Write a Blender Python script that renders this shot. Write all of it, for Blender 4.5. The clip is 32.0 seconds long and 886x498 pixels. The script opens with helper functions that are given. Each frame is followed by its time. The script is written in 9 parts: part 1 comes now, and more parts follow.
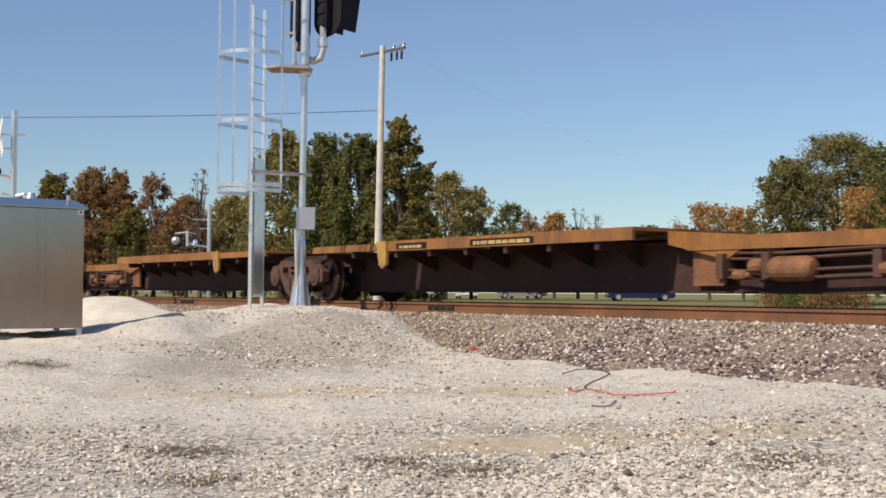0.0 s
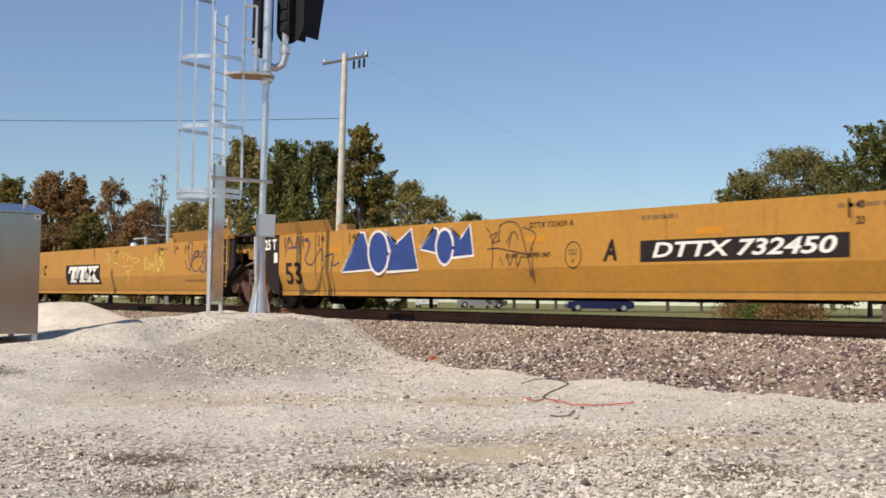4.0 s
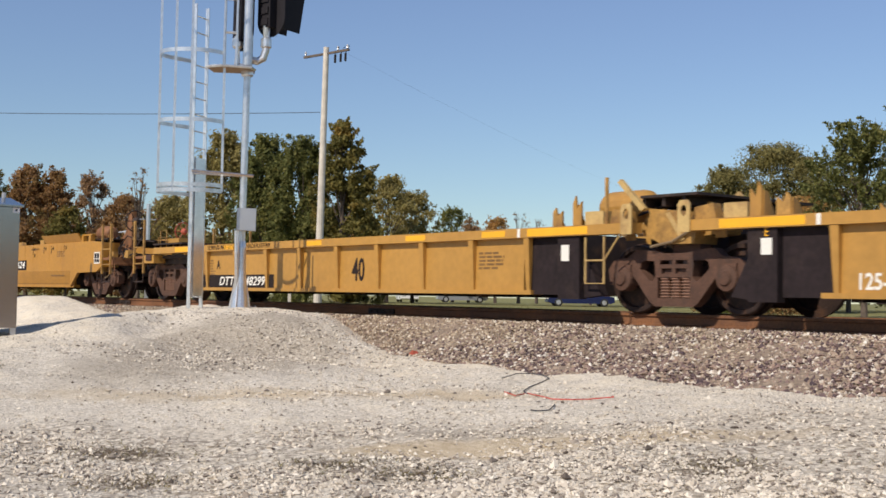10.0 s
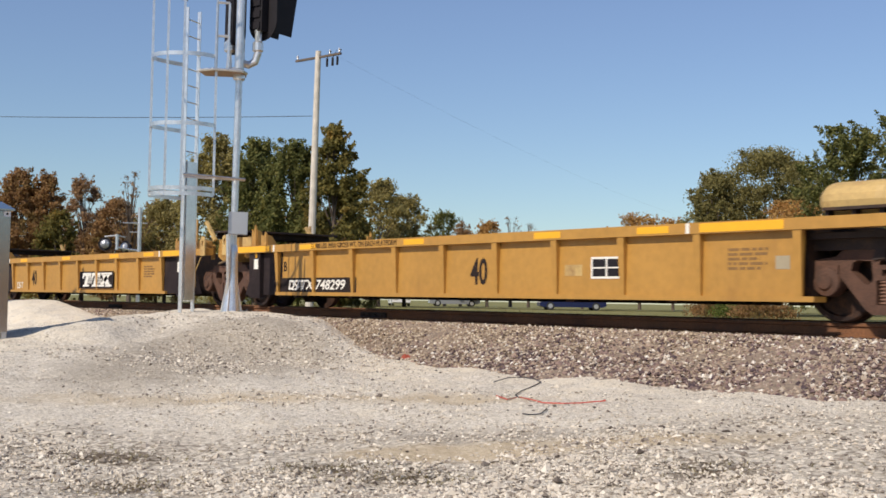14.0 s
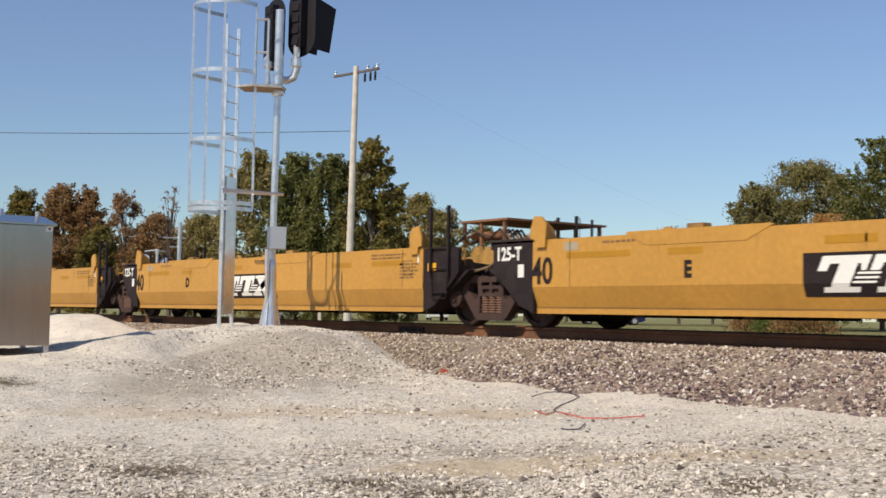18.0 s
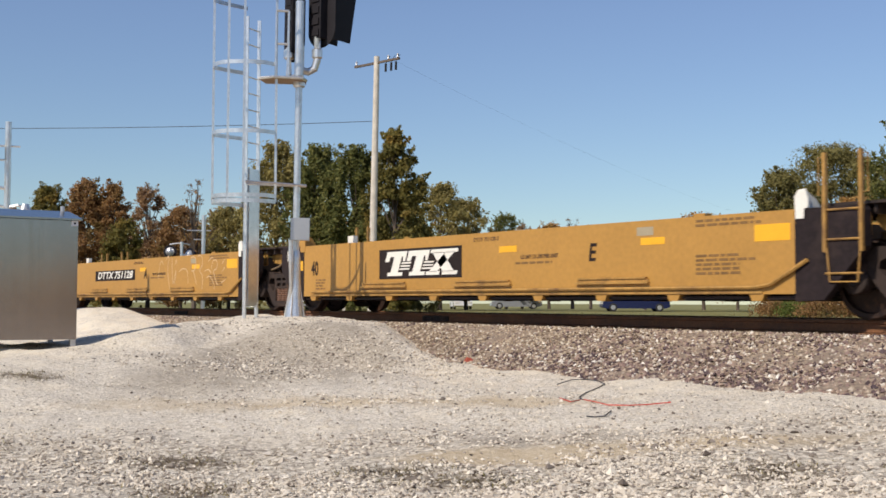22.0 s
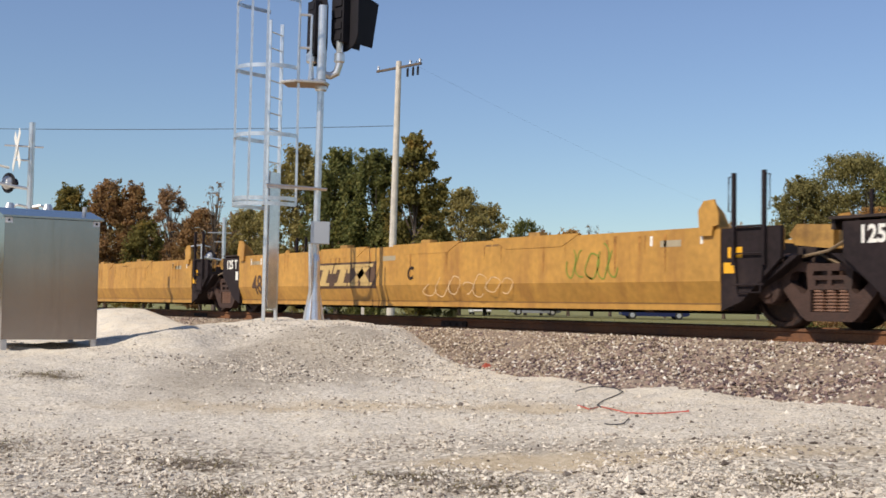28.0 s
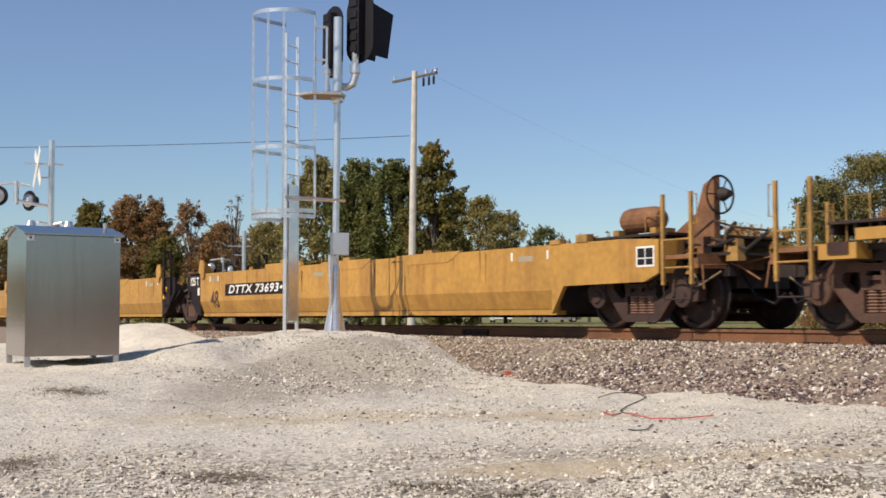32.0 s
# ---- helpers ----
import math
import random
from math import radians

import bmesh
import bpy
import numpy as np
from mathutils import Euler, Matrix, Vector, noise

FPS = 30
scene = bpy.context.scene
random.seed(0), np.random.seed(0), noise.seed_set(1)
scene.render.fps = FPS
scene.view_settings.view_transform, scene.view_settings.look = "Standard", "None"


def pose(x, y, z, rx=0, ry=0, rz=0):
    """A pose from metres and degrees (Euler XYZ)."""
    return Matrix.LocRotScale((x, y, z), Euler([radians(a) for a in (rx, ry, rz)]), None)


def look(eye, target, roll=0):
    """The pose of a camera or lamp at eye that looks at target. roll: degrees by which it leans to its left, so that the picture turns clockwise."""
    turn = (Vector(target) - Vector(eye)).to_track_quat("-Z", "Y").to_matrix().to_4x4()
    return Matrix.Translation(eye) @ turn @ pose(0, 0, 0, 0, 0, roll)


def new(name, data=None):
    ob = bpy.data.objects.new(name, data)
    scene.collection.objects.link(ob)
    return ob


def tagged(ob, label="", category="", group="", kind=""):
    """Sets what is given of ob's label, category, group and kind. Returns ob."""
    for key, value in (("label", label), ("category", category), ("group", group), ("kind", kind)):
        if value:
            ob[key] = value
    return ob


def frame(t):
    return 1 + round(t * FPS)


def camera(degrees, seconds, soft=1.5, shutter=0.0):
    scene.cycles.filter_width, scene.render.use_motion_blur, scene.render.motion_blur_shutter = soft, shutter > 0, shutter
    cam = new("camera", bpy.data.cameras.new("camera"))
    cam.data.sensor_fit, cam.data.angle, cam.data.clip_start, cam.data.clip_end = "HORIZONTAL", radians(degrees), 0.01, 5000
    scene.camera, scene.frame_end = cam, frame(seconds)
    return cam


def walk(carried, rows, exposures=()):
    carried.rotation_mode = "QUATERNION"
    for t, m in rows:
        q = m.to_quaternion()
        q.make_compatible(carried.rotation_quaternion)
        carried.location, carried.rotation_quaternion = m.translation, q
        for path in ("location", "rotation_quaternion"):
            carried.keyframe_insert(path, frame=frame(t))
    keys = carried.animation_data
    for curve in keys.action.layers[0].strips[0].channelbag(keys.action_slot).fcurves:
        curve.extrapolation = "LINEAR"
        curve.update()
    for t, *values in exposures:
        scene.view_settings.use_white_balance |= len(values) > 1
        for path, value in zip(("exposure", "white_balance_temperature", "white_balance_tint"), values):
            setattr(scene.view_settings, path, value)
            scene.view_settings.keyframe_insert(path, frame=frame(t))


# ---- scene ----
cam = camera(40.94, 32.0, soft=1.6, shutter=0.08)

EYE = (0.0, -13.2, 0.18)
# seconds, tilt, lean, turn (degrees)
TURNS = [(0, 92.11, -0.34, 55.00), (0.5, 92.47, -0.75, 55.16), (1, 92.75, -0.75, 55.37), (1.5, 92.72, -0.56, 55.38), (2, 93.44, -0.25, 54.79), (2.5, 93.44, -0.30, 53.96), (3, 93.40, -0.47, 53.31), (3.5, 93.47, -0.38, 53.88), (4, 92.56, -0.86, 53.07), (4.5, 92.29, -0.84, 52.58), (6.5, 92.21, -0.60, 52.10), (7, 92.21, -0.58, 51.91), (7.5, 92.40, -0.68, 52.00), (8, 92.39, -0.71, 52.14), (8.5, 92.30, -0.64, 52.01), (9, 92.21, -0.62, 52.09), (9.5, 92.23, -0.90, 51.94), (10, 92.31, -0.97, 52.15), (10.5, 92.59, -0.70, 52.50), (11, 92.94, -0.69, 52.79), (11.5, 93.12, -0.83, 53.20), (12, 92.99, -0.72, 53.01), (12.5, 92.74, -1.21, 52.76), (13, 92.61, -1.06, 51.61), (13.5, 92.47, -0.98, 51.67), (14, 92.50, -0.96, 51.76), (14.5, 92.76, -1.09, 51.87), (16.5, 92.99, -0.84, 51.95), (17, 93.07, -0.75, 52.54), (17.5, 93.11, -0.93, 53.01), (18, 93.16, -0.98, 53.58), (18.5, 93.27, -0.86, 53.77), (19, 93.11, -0.56, 54.31), (19.5, 92.75, -0.65, 54.87), (20, 92.69, -0.49, 54.93), (20.5, 92.46, -0.48, 54.60), (21, 92.23, -0.42, 54.59), (21.5, 92.67, -0.33, 54.44), (22, 92.62, -0.24, 54.74), (22.5, 92.65, -0.38, 54.97), (23, 92.75, -0.20, 55.00), (23.5, 92.77, 0.11, 54.88), (24, 92.99, -0.13, 54.91), (24.5, 92.95, -0.03, 54.99), (25, 92.53, -0.26, 55.16), (25.5, 92.55, -1.30, 55.83), (27.5, 92.70, -1.07, 55.49), (28, 92.86, -1.00, 55.65), (28.5, 93.09, -0.93, 55.81), (29, 92.96, -0.96, 56.15), (29.5, 93.07, -0.90, 56.81), (30, 93.31, -0.61, 56.68), (30.5, 93.36, -0.58, 57.20), (31, 93.53, -0.58, 57.07), (31.5, 93.41, -0.33, 57.27), (32, 93.28, 0.13, 56.65)]
walk(cam, [(t, pose(*EYE, a, b, c)) for t, a, b, c in TURNS], exposures=[(0, 0.0), (32, 0.0)])

# ---- world and sun ----
SUN_TO = Vector((-0.19, 1.0, -0.95))
world = bpy.data.worlds.new("sky")
scene.world = world
world.use_nodes = True
wn = world.node_tree.nodes
sky = wn.new("ShaderNodeTexSky")
sky.sky_type = 'NISHITA'
sky.sun_disc = False
sky.sun_elevation = radians(43)
sky.sun_rotation = radians(169.2)
sky.altitude = 200
sky.air_density = 1.0
sky.dust_density = 0.12
sky.ozone_density = 3.0
haze = wn.new("ShaderNodeMix")
haze.data_type = 'RGBA'
haze.blend_type = 'MULTIPLY'
haze.inputs[0].default_value = 1.0
wco = wn.new("ShaderNodeTexCoord")
wsep = wn.new("ShaderNodeSeparateXYZ")
wramp = wn.new("ShaderNodeValToRGB")
wramp.color_ramp.elements[0].color = (0.74, 0.81, 0.82, 1)
wramp.color_ramp.elements[1].position = 0.24
wramp.color_ramp.elements[1].color = (1.0, 0.945, 1.0, 1)
world.node_tree.links.new(wco.outputs["Generated"], wsep.inputs[0])
world.node_tree.links.new(wsep.outputs["Z"], wramp.inputs[0])
world.node_tree.links.new(wramp.outputs[0], haze.inputs[7])
world.node_tree.links.new(sky.outputs[0], haze.inputs[6])
world.node_tree.links.new(haze.outputs[2], wn["Background"].inputs[0])
wn["Background"].inputs[1].default_value = 0.111
lamp = bpy.data.lights.new("sun", 'SUN')
lamp.energy = 4.35
lamp.angle = radians(0.53)
lamp.color = (1.0, 0.905, 0.775)
new("sun", lamp).matrix_world = look((0, 0, 40), Vector((0, 0, 40)) + SUN_TO)


# ---- materials ----
def mat(name, base, rough=0.6, metal=0.0, vary=0.25, scale=3.0, grain=60.0, bump=0.0, second=None, amount=0.0, streak=0.0, spec=0.5, islands=0.0):
    """Paint, stone, metal: base colour varied at two scales, with patches of a second colour (dirt, rust) and streaks."""
    m = bpy.data.materials.new(name)
    m.use_nodes = True
    n, l = m.node_tree.nodes, m.node_tree.links
    b = n["Principled BSDF"]
    b.inputs["Roughness"].default_value = rough
    b.inputs["Metallic"].default_value = metal
    b.inputs["Specular IOR Level"].default_value = spec
    co = n.new("ShaderNodeTexCoord")
    big = n.new("ShaderNodeTexNoise")
    big.inputs["Scale"].default_value = scale
    big.inputs["Detail"].default_value = 6
    fine = n.new("ShaderNodeTexNoise")
    fine.inputs["Scale"].default_value = grain
    fine.inputs["Detail"].default_value = 3
    l.new(co.outputs["Object"], big.inputs["Vector"])
    l.new(co.outputs["Object"], fine.inputs["Vector"])
    add = n.new("ShaderNodeMath")
    add.operation = 'ADD'
    l.new(big.outputs[0], add.inputs[0])
    l.new(fine.outputs[0], add.inputs[1])
    last = add.outputs[0]
    if islands:
        geo = n.new("ShaderNodeNewGeometry")
        mi = n.new("ShaderNodeMath")
        mi.operation = 'MULTIPLY_ADD'
        mi.inputs[1].default_value = islands
        l.new(geo.outputs["Random Per Island"], mi.inputs[0])
        l.new(last, mi.inputs[2])
        last = mi.outputs[0]
    rng = n.new("ShaderNodeMapRange")
    rng.inputs[1].default_value, rng.inputs[2].default_value = 0.7, 1.3 + islands
    rng.inputs[3].default_value, rng.inputs[4].default_value = 1 - vary, 1 + vary
    l.new(last, rng.inputs[0])
    mul = n.new("ShaderNodeVectorMath")
    mul.operation = 'SCALE'
    mul.inputs[0].default_value = base
    l.new(rng.outputs[0], mul.inputs["Scale"])
    col = mul.outputs[0]
    if second is not None:
        patch = n.new("ShaderNodeTexNoise")
        patch.inputs["Scale"].default_value = scale * 0.7
        patch.inputs["Detail"].default_value = 9
        patch.inputs["Roughness"].default_value = 0.68
        mp = n.new("ShaderNodeMapping")
        if streak:
            mp.inputs["Scale"].default_value = (streak, streak, 0.35)
        mp.inputs["Location"].default_value = (3.1, 7.7, 1.3)
        l.new(co.outputs["Object"], mp.inputs["Vector"])
        l.new(mp.outputs[0], patch.inputs["Vector"])
        pr = n.new("ShaderNodeMapRange")
        pr.inputs[1].default_value, pr.inputs[2].default_value = 0.62 - amount * 0.3, 0.78 - amount * 0.2
        pr.inputs[3].default_value, pr.inputs[4].default_value = 0.0, 0.85
        l.new(patch.outputs[0], pr.inputs[0])
        mix = n.new("ShaderNodeMix")
        mix.data_type = 'RGBA'
        l.new(pr.outputs[0], mix.inputs[0])
        l.new(col, mix.inputs[6])
        mix.inputs[7].default_value = (*second, 1)
        col = mix.outputs[2]
    l.new(col, b.inputs["Base Color"])
    if bump:
        bp = n.new("ShaderNodeBump")
        bp.inputs["Strength"].default_value = bump
        bp.inputs["Distance"].default_value = 0.02
        l.new(add.outputs[0], bp.inputs["Height"])
        l.new(bp.outputs[0], b.inputs["Normal"])
    return m


RUST = (0.11, 0.045, 0.02)
M = {}
M["paint53"] = mat("aged_orange_yellow_paint", (0.43, 0.205, 0.028), 0.45, vary=0.15, scale=0.7, grain=12, second=(0.32, 0.145, 0.032), amount=0.22, streak=2.4)
M["paint40"] = mat("clean_yellow_paint", (0.485, 0.246, 0.043), 0.45, vary=0.13, scale=0.7, grain=12, second=(0.38, 0.19, 0.04), amount=0.2, streak=2.4)
M["paintrib"] = mat("ochre_yellow_paint", (0.43, 0.226, 0.048), 0.5, vary=0.12, scale=0.6, grain=9, second=(0.30, 0.15, 0.04), amount=0.15, streak=2.0)
M["paintflat"] = mat("dull_yellow_paint", (0.43, 0.226, 0.049), 0.5, vary=0.11, scale=0.7, grain=14, second=(0.34, 0.175, 0.045), amount=0.16, streak=2.4)
M["paint48"] = mat("rust_stained_yellow_paint", (0.47, 0.245, 0.05), 0.5, vary=0.2, scale=0.8, grain=9, second=(0.27, 0.115, 0.03), amount=0.42, streak=2.6)
M["paintspine"] = mat("rusty_orange_paint", (0.30, 0.125, 0.028), 0.6, vary=0.25, scale=1.2, grain=12, second=(0.12, 0.05, 0.02), amount=0.6, streak=1.5)
# The shade under the spine car's deck is put into this brown.
M["shadedbrown"] = mat("maroon_brown_steel_deck_shade", (0.045, 0.018, 0.014), 0.8, vary=0.3, scale=1.5, grain=14, second=(0.09, 0.035, 0.02), amount=0.3)
M["brightyellow"] = mat("bright_reflective_yellow", (0.85, 0.42, 0.02), 0.4, vary=0.06)
M["ochre"] = mat("faded_ochre_reflector", (0.40, 0.19, 0.007), 0.5, vary=0.12, scale=4)
M["orange"] = mat("weathered_orange_patch", (0.62, 0.24, 0.012), 0.5, vary=0.15, scale=4)
M["dullorange"] = mat("faded_orange_patch", (0.53, 0.215, 0.010), 0.5, vary=0.1)
M["black"] = mat("weathered_black_paint", (0.019, 0.012, 0.013), 0.85, vary=0.35, scale=1.5, grain=14, second=(0.055, 0.036, 0.03), amount=0.25, spec=0.3)
M["stencil"] = mat("black_lettering_paint", (0.020, 0.013, 0.012), 0.75, vary=0.3, scale=2, grain=30, spec=0.25)
M["smalltext"] = mat("brown_stencil_paint", (0.21, 0.112, 0.036), 0.6, vary=0.3, scale=2, grain=30)
M["white"] = mat("white_lettering_paint", (0.78, 0.75, 0.68), 0.5, vary=0.08, scale=2, grain=30)
M["greypatch"] = mat("grey_patch_paint", (0.36, 0.30, 0.20), 0.6, vary=0.1)
M["truck"] = mat("rusty_brown_cast_steel", (0.092, 0.044, 0.027), 0.8, vary=0.35, scale=4, grain=40, bump=0.3, second=(0.05, 0.03, 0.022), amount=0.3)
M["truckdark"] = mat("dark_grimy_cast_steel", (0.055, 0.028, 0.02), 0.8, vary=0.35, scale=4, grain=40, bump=0.3, second=(0.03, 0.02, 0.016), amount=0.3)
M["spring"] = mat("pale_worn_spring_steel", (0.24, 0.13, 0.085), 0.6, vary=0.2, scale=4, grain=40)
M["wheel"] = mat("dark_wheel_steel", (0.035, 0.02, 0.016), 0.6, metal=0.3, vary=0.3, scale=5, grain=40, second=(0.13, 0.06, 0.03), amount=0.4)
M["grime"] = mat("greasy_brown_black_steel", (0.03, 0.018, 0.014), 0.75, vary=0.4, scale=4, grain=40, second=(0.11, 0.055, 0.025), amount=0.3)
M["rustyellow"] = mat("dirty_yellow_steel", (0.40, 0.22, 0.055), 0.6, vary=0.25, scale=3, grain=20, second=(0.12, 0.06, 0.025), amount=0.45)
M["faded"] = mat("faded_brown_lettering", (0.085, 0.045, 0.026), 0.6, vary=0.35, scale=3, grain=20)
M["paleyellow"] = mat("pale_sunlit_yellow_steel", (0.50, 0.34, 0.13), 0.55, vary=0.15, scale=3, grain=20, second=(0.24, 0.12, 0.05), amount=0.3)
M["rustbrown"] = mat("rust_brown_steel", (0.22, 0.095, 0.038), 0.7, vary=0.3, scale=4, grain=30, second=(0.08, 0.04, 0.025), amount=0.4)
M["faintspray"] = mat("faint_pinkish_spray_paint", (0.66, 0.47, 0.27), 0.6, vary=0.15, scale=5, grain=30)
M["hose"] = mat("pale_hose_rubber", (0.20, 0.14, 0.08), 0.6, vary=0.15)
M["railside"] = mat("rusty_rail_web", (0.20, 0.085, 0.035), 0.75, vary=0.3, scale=1.5, grain=30, second=(0.09, 0.045, 0.03), amount=0.35)
M["railtop"] = mat("polished_rail_head", (0.12, 0.11, 0.11), 0.28, metal=0.9, vary=0.2, scale=1, grain=30)
M["tie"] = mat("weathered_timber_tie", (0.10, 0.065, 0.045), 0.9, vary=0.4, scale=4, grain=50, bump=0.5)
M["galv"] = mat("galvanised_steel", (0.70, 0.70, 0.69), 0.30, metal=0.78, vary=0.16, scale=6, grain=40)
M["aluminium"] = mat("bare_brushed_aluminium", (0.42, 0.39, 0.375), 0.15, metal=1.0, vary=0.07, scale=1.1, grain=26, bump=0.012, second=(0.36, 0.325, 0.305), amount=0.35, streak=9)
M["alutrim"] = mat("aluminium_trim", (0.56, 0.55, 0.54), 0.4, metal=0.8, vary=0.05)
M["sigblack"] = mat("matt_black_signal_paint", (0.012, 0.010, 0.013), 0.65, vary=0.2, scale=4, grain=40, spec=0.3)
M["polewood"] = mat("grey_weathered_pole_wood", (0.60, 0.54, 0.46), 0.9, vary=0.2, scale=3, grain=50, second=(0.2, 0.16, 0.12), amount=0.2, streak=8)
M["wire"] = mat("dark_cable", (0.04, 0.04, 0.045), 0.6, vary=0.1)
M["redwire"] = mat("red_wire_insulation", (0.55, 0.07, 0.04), 0.5, vary=0.1)
M["redplastic"] = mat("torn_red_plastic", (0.38, 0.08, 0.045), 0.6, vary=0.2)
M["lens"] = mat("dark_lens_glass", (0.02, 0.008, 0.008), 0.1, vary=0.1)
M["chrome"] = mat("silver_lamp_housing", (0.55, 0.55, 0.56), 0.35, metal=0.6, vary=0.1)
M["bluepaint"] = mat("blue_spray_paint", (0.022, 0.05, 0.20), 0.5, vary=0.2, scale=4, grain=30)
M["whitespray"] = mat("white_spray_paint", (0.72, 0.64, 0.58), 0.6, vary=0.2, scale=6, grain=30)
M["streakspray"] = mat("streaky_white_spray_paint", (0.70, 0.62, 0.57), 0.6, vary=0.15, scale=5, grain=30, second=(0.50, 0.36, 0.25), amount=0.45, streak=0.2)
M["greenspray"] = mat("green_spray_paint", (0.20, 0.24, 0.03), 0.6, vary=0.2)
M["yellowspray"] = mat("pale_yellow_spray_paint", (0.70, 0.55, 0.12), 0.6, vary=0.2)
M["purplespray"] = mat("violet_black_spray_paint", (0.05, 0.04, 0.09), 0.6, vary=0.2)
M["steelblue"] = mat("faded_blue_grey_spray", (0.20, 0.18, 0.20), 0.6, vary=0.2)
M["carwhite"] = mat("white_car_paint", (0.72, 0.72, 0.74), 0.3, vary=0.04)
M["carblue"] = mat("dark_blue_car_paint", (0.012, 0.018, 0.07), 0.25, vary=0.1)
M["cargrey"] = mat("grey_car_paint", (0.25, 0.26, 0.28), 0.3, vary=0.05)
M["carglass"] = mat("dark_window_glass", (0.03, 0.04, 0.05), 0.08, vary=0.05)
M["tyre"] = mat("black_tyre_rubber", (0.02, 0.02, 0.02), 0.8, vary=0.1)
M["orangesign"] = mat("orange_sign_face", (0.75, 0.22, 0.10), 0.5, vary=0.05)
M["bark"] = mat("grey_brown_bark", (0.12, 0.09, 0.07), 0.9, vary=0.35, scale=4, grain=40, bump=0.5)


def leaf_mat(name, a, b, c, turn=None, share=0.5):
    """Leaves of mixed shade, with whole boughs turning to another colour."""
    m = bpy.data.materials.new(name)
    m.use_nodes = True
    n, l = m.node_tree.nodes, m.node_tree.links
    geo = n.new("ShaderNodeNewGeometry")
    ramp = n.new("ShaderNodeValToRGB")
    els = ramp.color_ramp.elements
    els.new(0.6)
    for k, q in enumerate((a, b, c)):
        els[k].color = (1.22 * q[0], 1.15 * q[1], 1.2 * q[2], 1)
    l.new(geo.outputs["Random Per Island"], ramp.inputs[0])
    col = ramp.outputs[0]
    if turn is not None:
        turn = tuple(1.2 * q for q in turn)
        co = n.new("ShaderNodeTexCoord")
        no = n.new("ShaderNodeTexNoise")
        no.inputs["Scale"].default_value = 0.55
        no.inputs["Detail"].default_value = 4
        l.new(co.outputs["Object"], no.inputs["Vector"])
        r = n.new("ShaderNodeMapRange")
        r.inputs[1].default_value, r.inputs[2].default_value = 0.72 - 0.4 * share, 0.88 - 0.4 * share
        r.inputs[4].default_value = 0.85
        l.new(no.outputs[0], r.inputs[0])
        sh = n.new("ShaderNodeMapRange")
        sh.inputs[3].default_value, sh.inputs[4].default_value = 0.5, 1.3
        l.new(geo.outputs["Random Per Island"], sh.inputs[0])
        sc = n.new("ShaderNodeVectorMath")
        sc.operation = 'SCALE'
        sc.inputs[0].default_value = turn
        l.new(sh.outputs[0], sc.inputs["Scale"])
        mx0 = n.new("ShaderNodeMix")
        mx0.data_type = 'RGBA'
        l.new(r.outputs[0], mx0.inputs[0])
        l.new(col, mx0.inputs[6])
        l.new(sc.outputs[0], mx0.inputs[7])
        col = mx0.outputs[2]
    p = n["Principled BSDF"]
    p.inputs["Roughness"].default_value = 0.65
    p.inputs["Specular IOR Level"].default_value = 0.2
    l.new(col, p.inputs["Base Color"])
    tr = n.new("ShaderNodeBsdfTranslucent")
    l.new(col, tr.inputs[0])
    mx = n.new("ShaderNodeMixShader")
    mx.inputs[0].default_value = 0.45
    l.new(p.outputs[0], mx.inputs[1])
    l.new(tr.outputs[0], mx.inputs[2])
    l.new(mx.outputs[0], n["Material Output"].inputs[0])
    return m


M["leafdark"] = leaf_mat("dark_green_leaves", (0.10, 0.115, 0.036), (0.15, 0.165, 0.05), (0.23, 0.22, 0.07), (0.28, 0.22, 0.05), 0.28)
M["leafolive"] = leaf_mat("olive_leaves", (0.19, 0.165, 0.06), (0.28, 0.25, 0.085), (0.40, 0.34, 0.13), (0.36, 0.30, 0.095), 0.4)
M["leafbrown"] = leaf_mat("brownish_autumn_leaves", (0.20, 0.12, 0.055), (0.27, 0.165, 0.066), (0.34, 0.215, 0.085), (0.20, 0.165, 0.055), 0.45)
M["leafrust"] = leaf_mat("rust_brown_autumn_leaves", (0.23, 0.14, 0.068), (0.31, 0.20, 0.098), (0.38, 0.27, 0.14), (0.30, 0.25, 0.12), 0.4)
M["leafmixed"] = leaf_mat("green_leaves_turning_orange", (0.12, 0.113, 0.032), (0.175, 0.16, 0.045), (0.25, 0.21, 0.06), (0.42, 0.24, 0.05), 0.42)
M["leaforange"] = leaf_mat("orange_autumn_leaves", (0.30, 0.16, 0.05), (0.42, 0.25, 0.075), (0.48, 0.34, 0.12), (0.34, 0.27, 0.10), 0.4)
M["leafgreen"] = leaf_mat("mid_green_leaves", (0.155, 0.14, 0.05), (0.20, 0.19, 0.066), (0.28, 0.245, 0.09), (0.25, 0.21, 0.07), 0.42)
M["leafbush"] = leaf_mat("fresh_green_bush_leaves", (0.05, 0.07, 0.016), (0.13, 0.17, 0.036), (0.22, 0.26, 0.07))
M["grassblade"] = leaf_mat("dry_green_grass", (0.13, 0.125, 0.05), (0.20, 0.185, 0.08), (0.30, 0.26, 0.13))


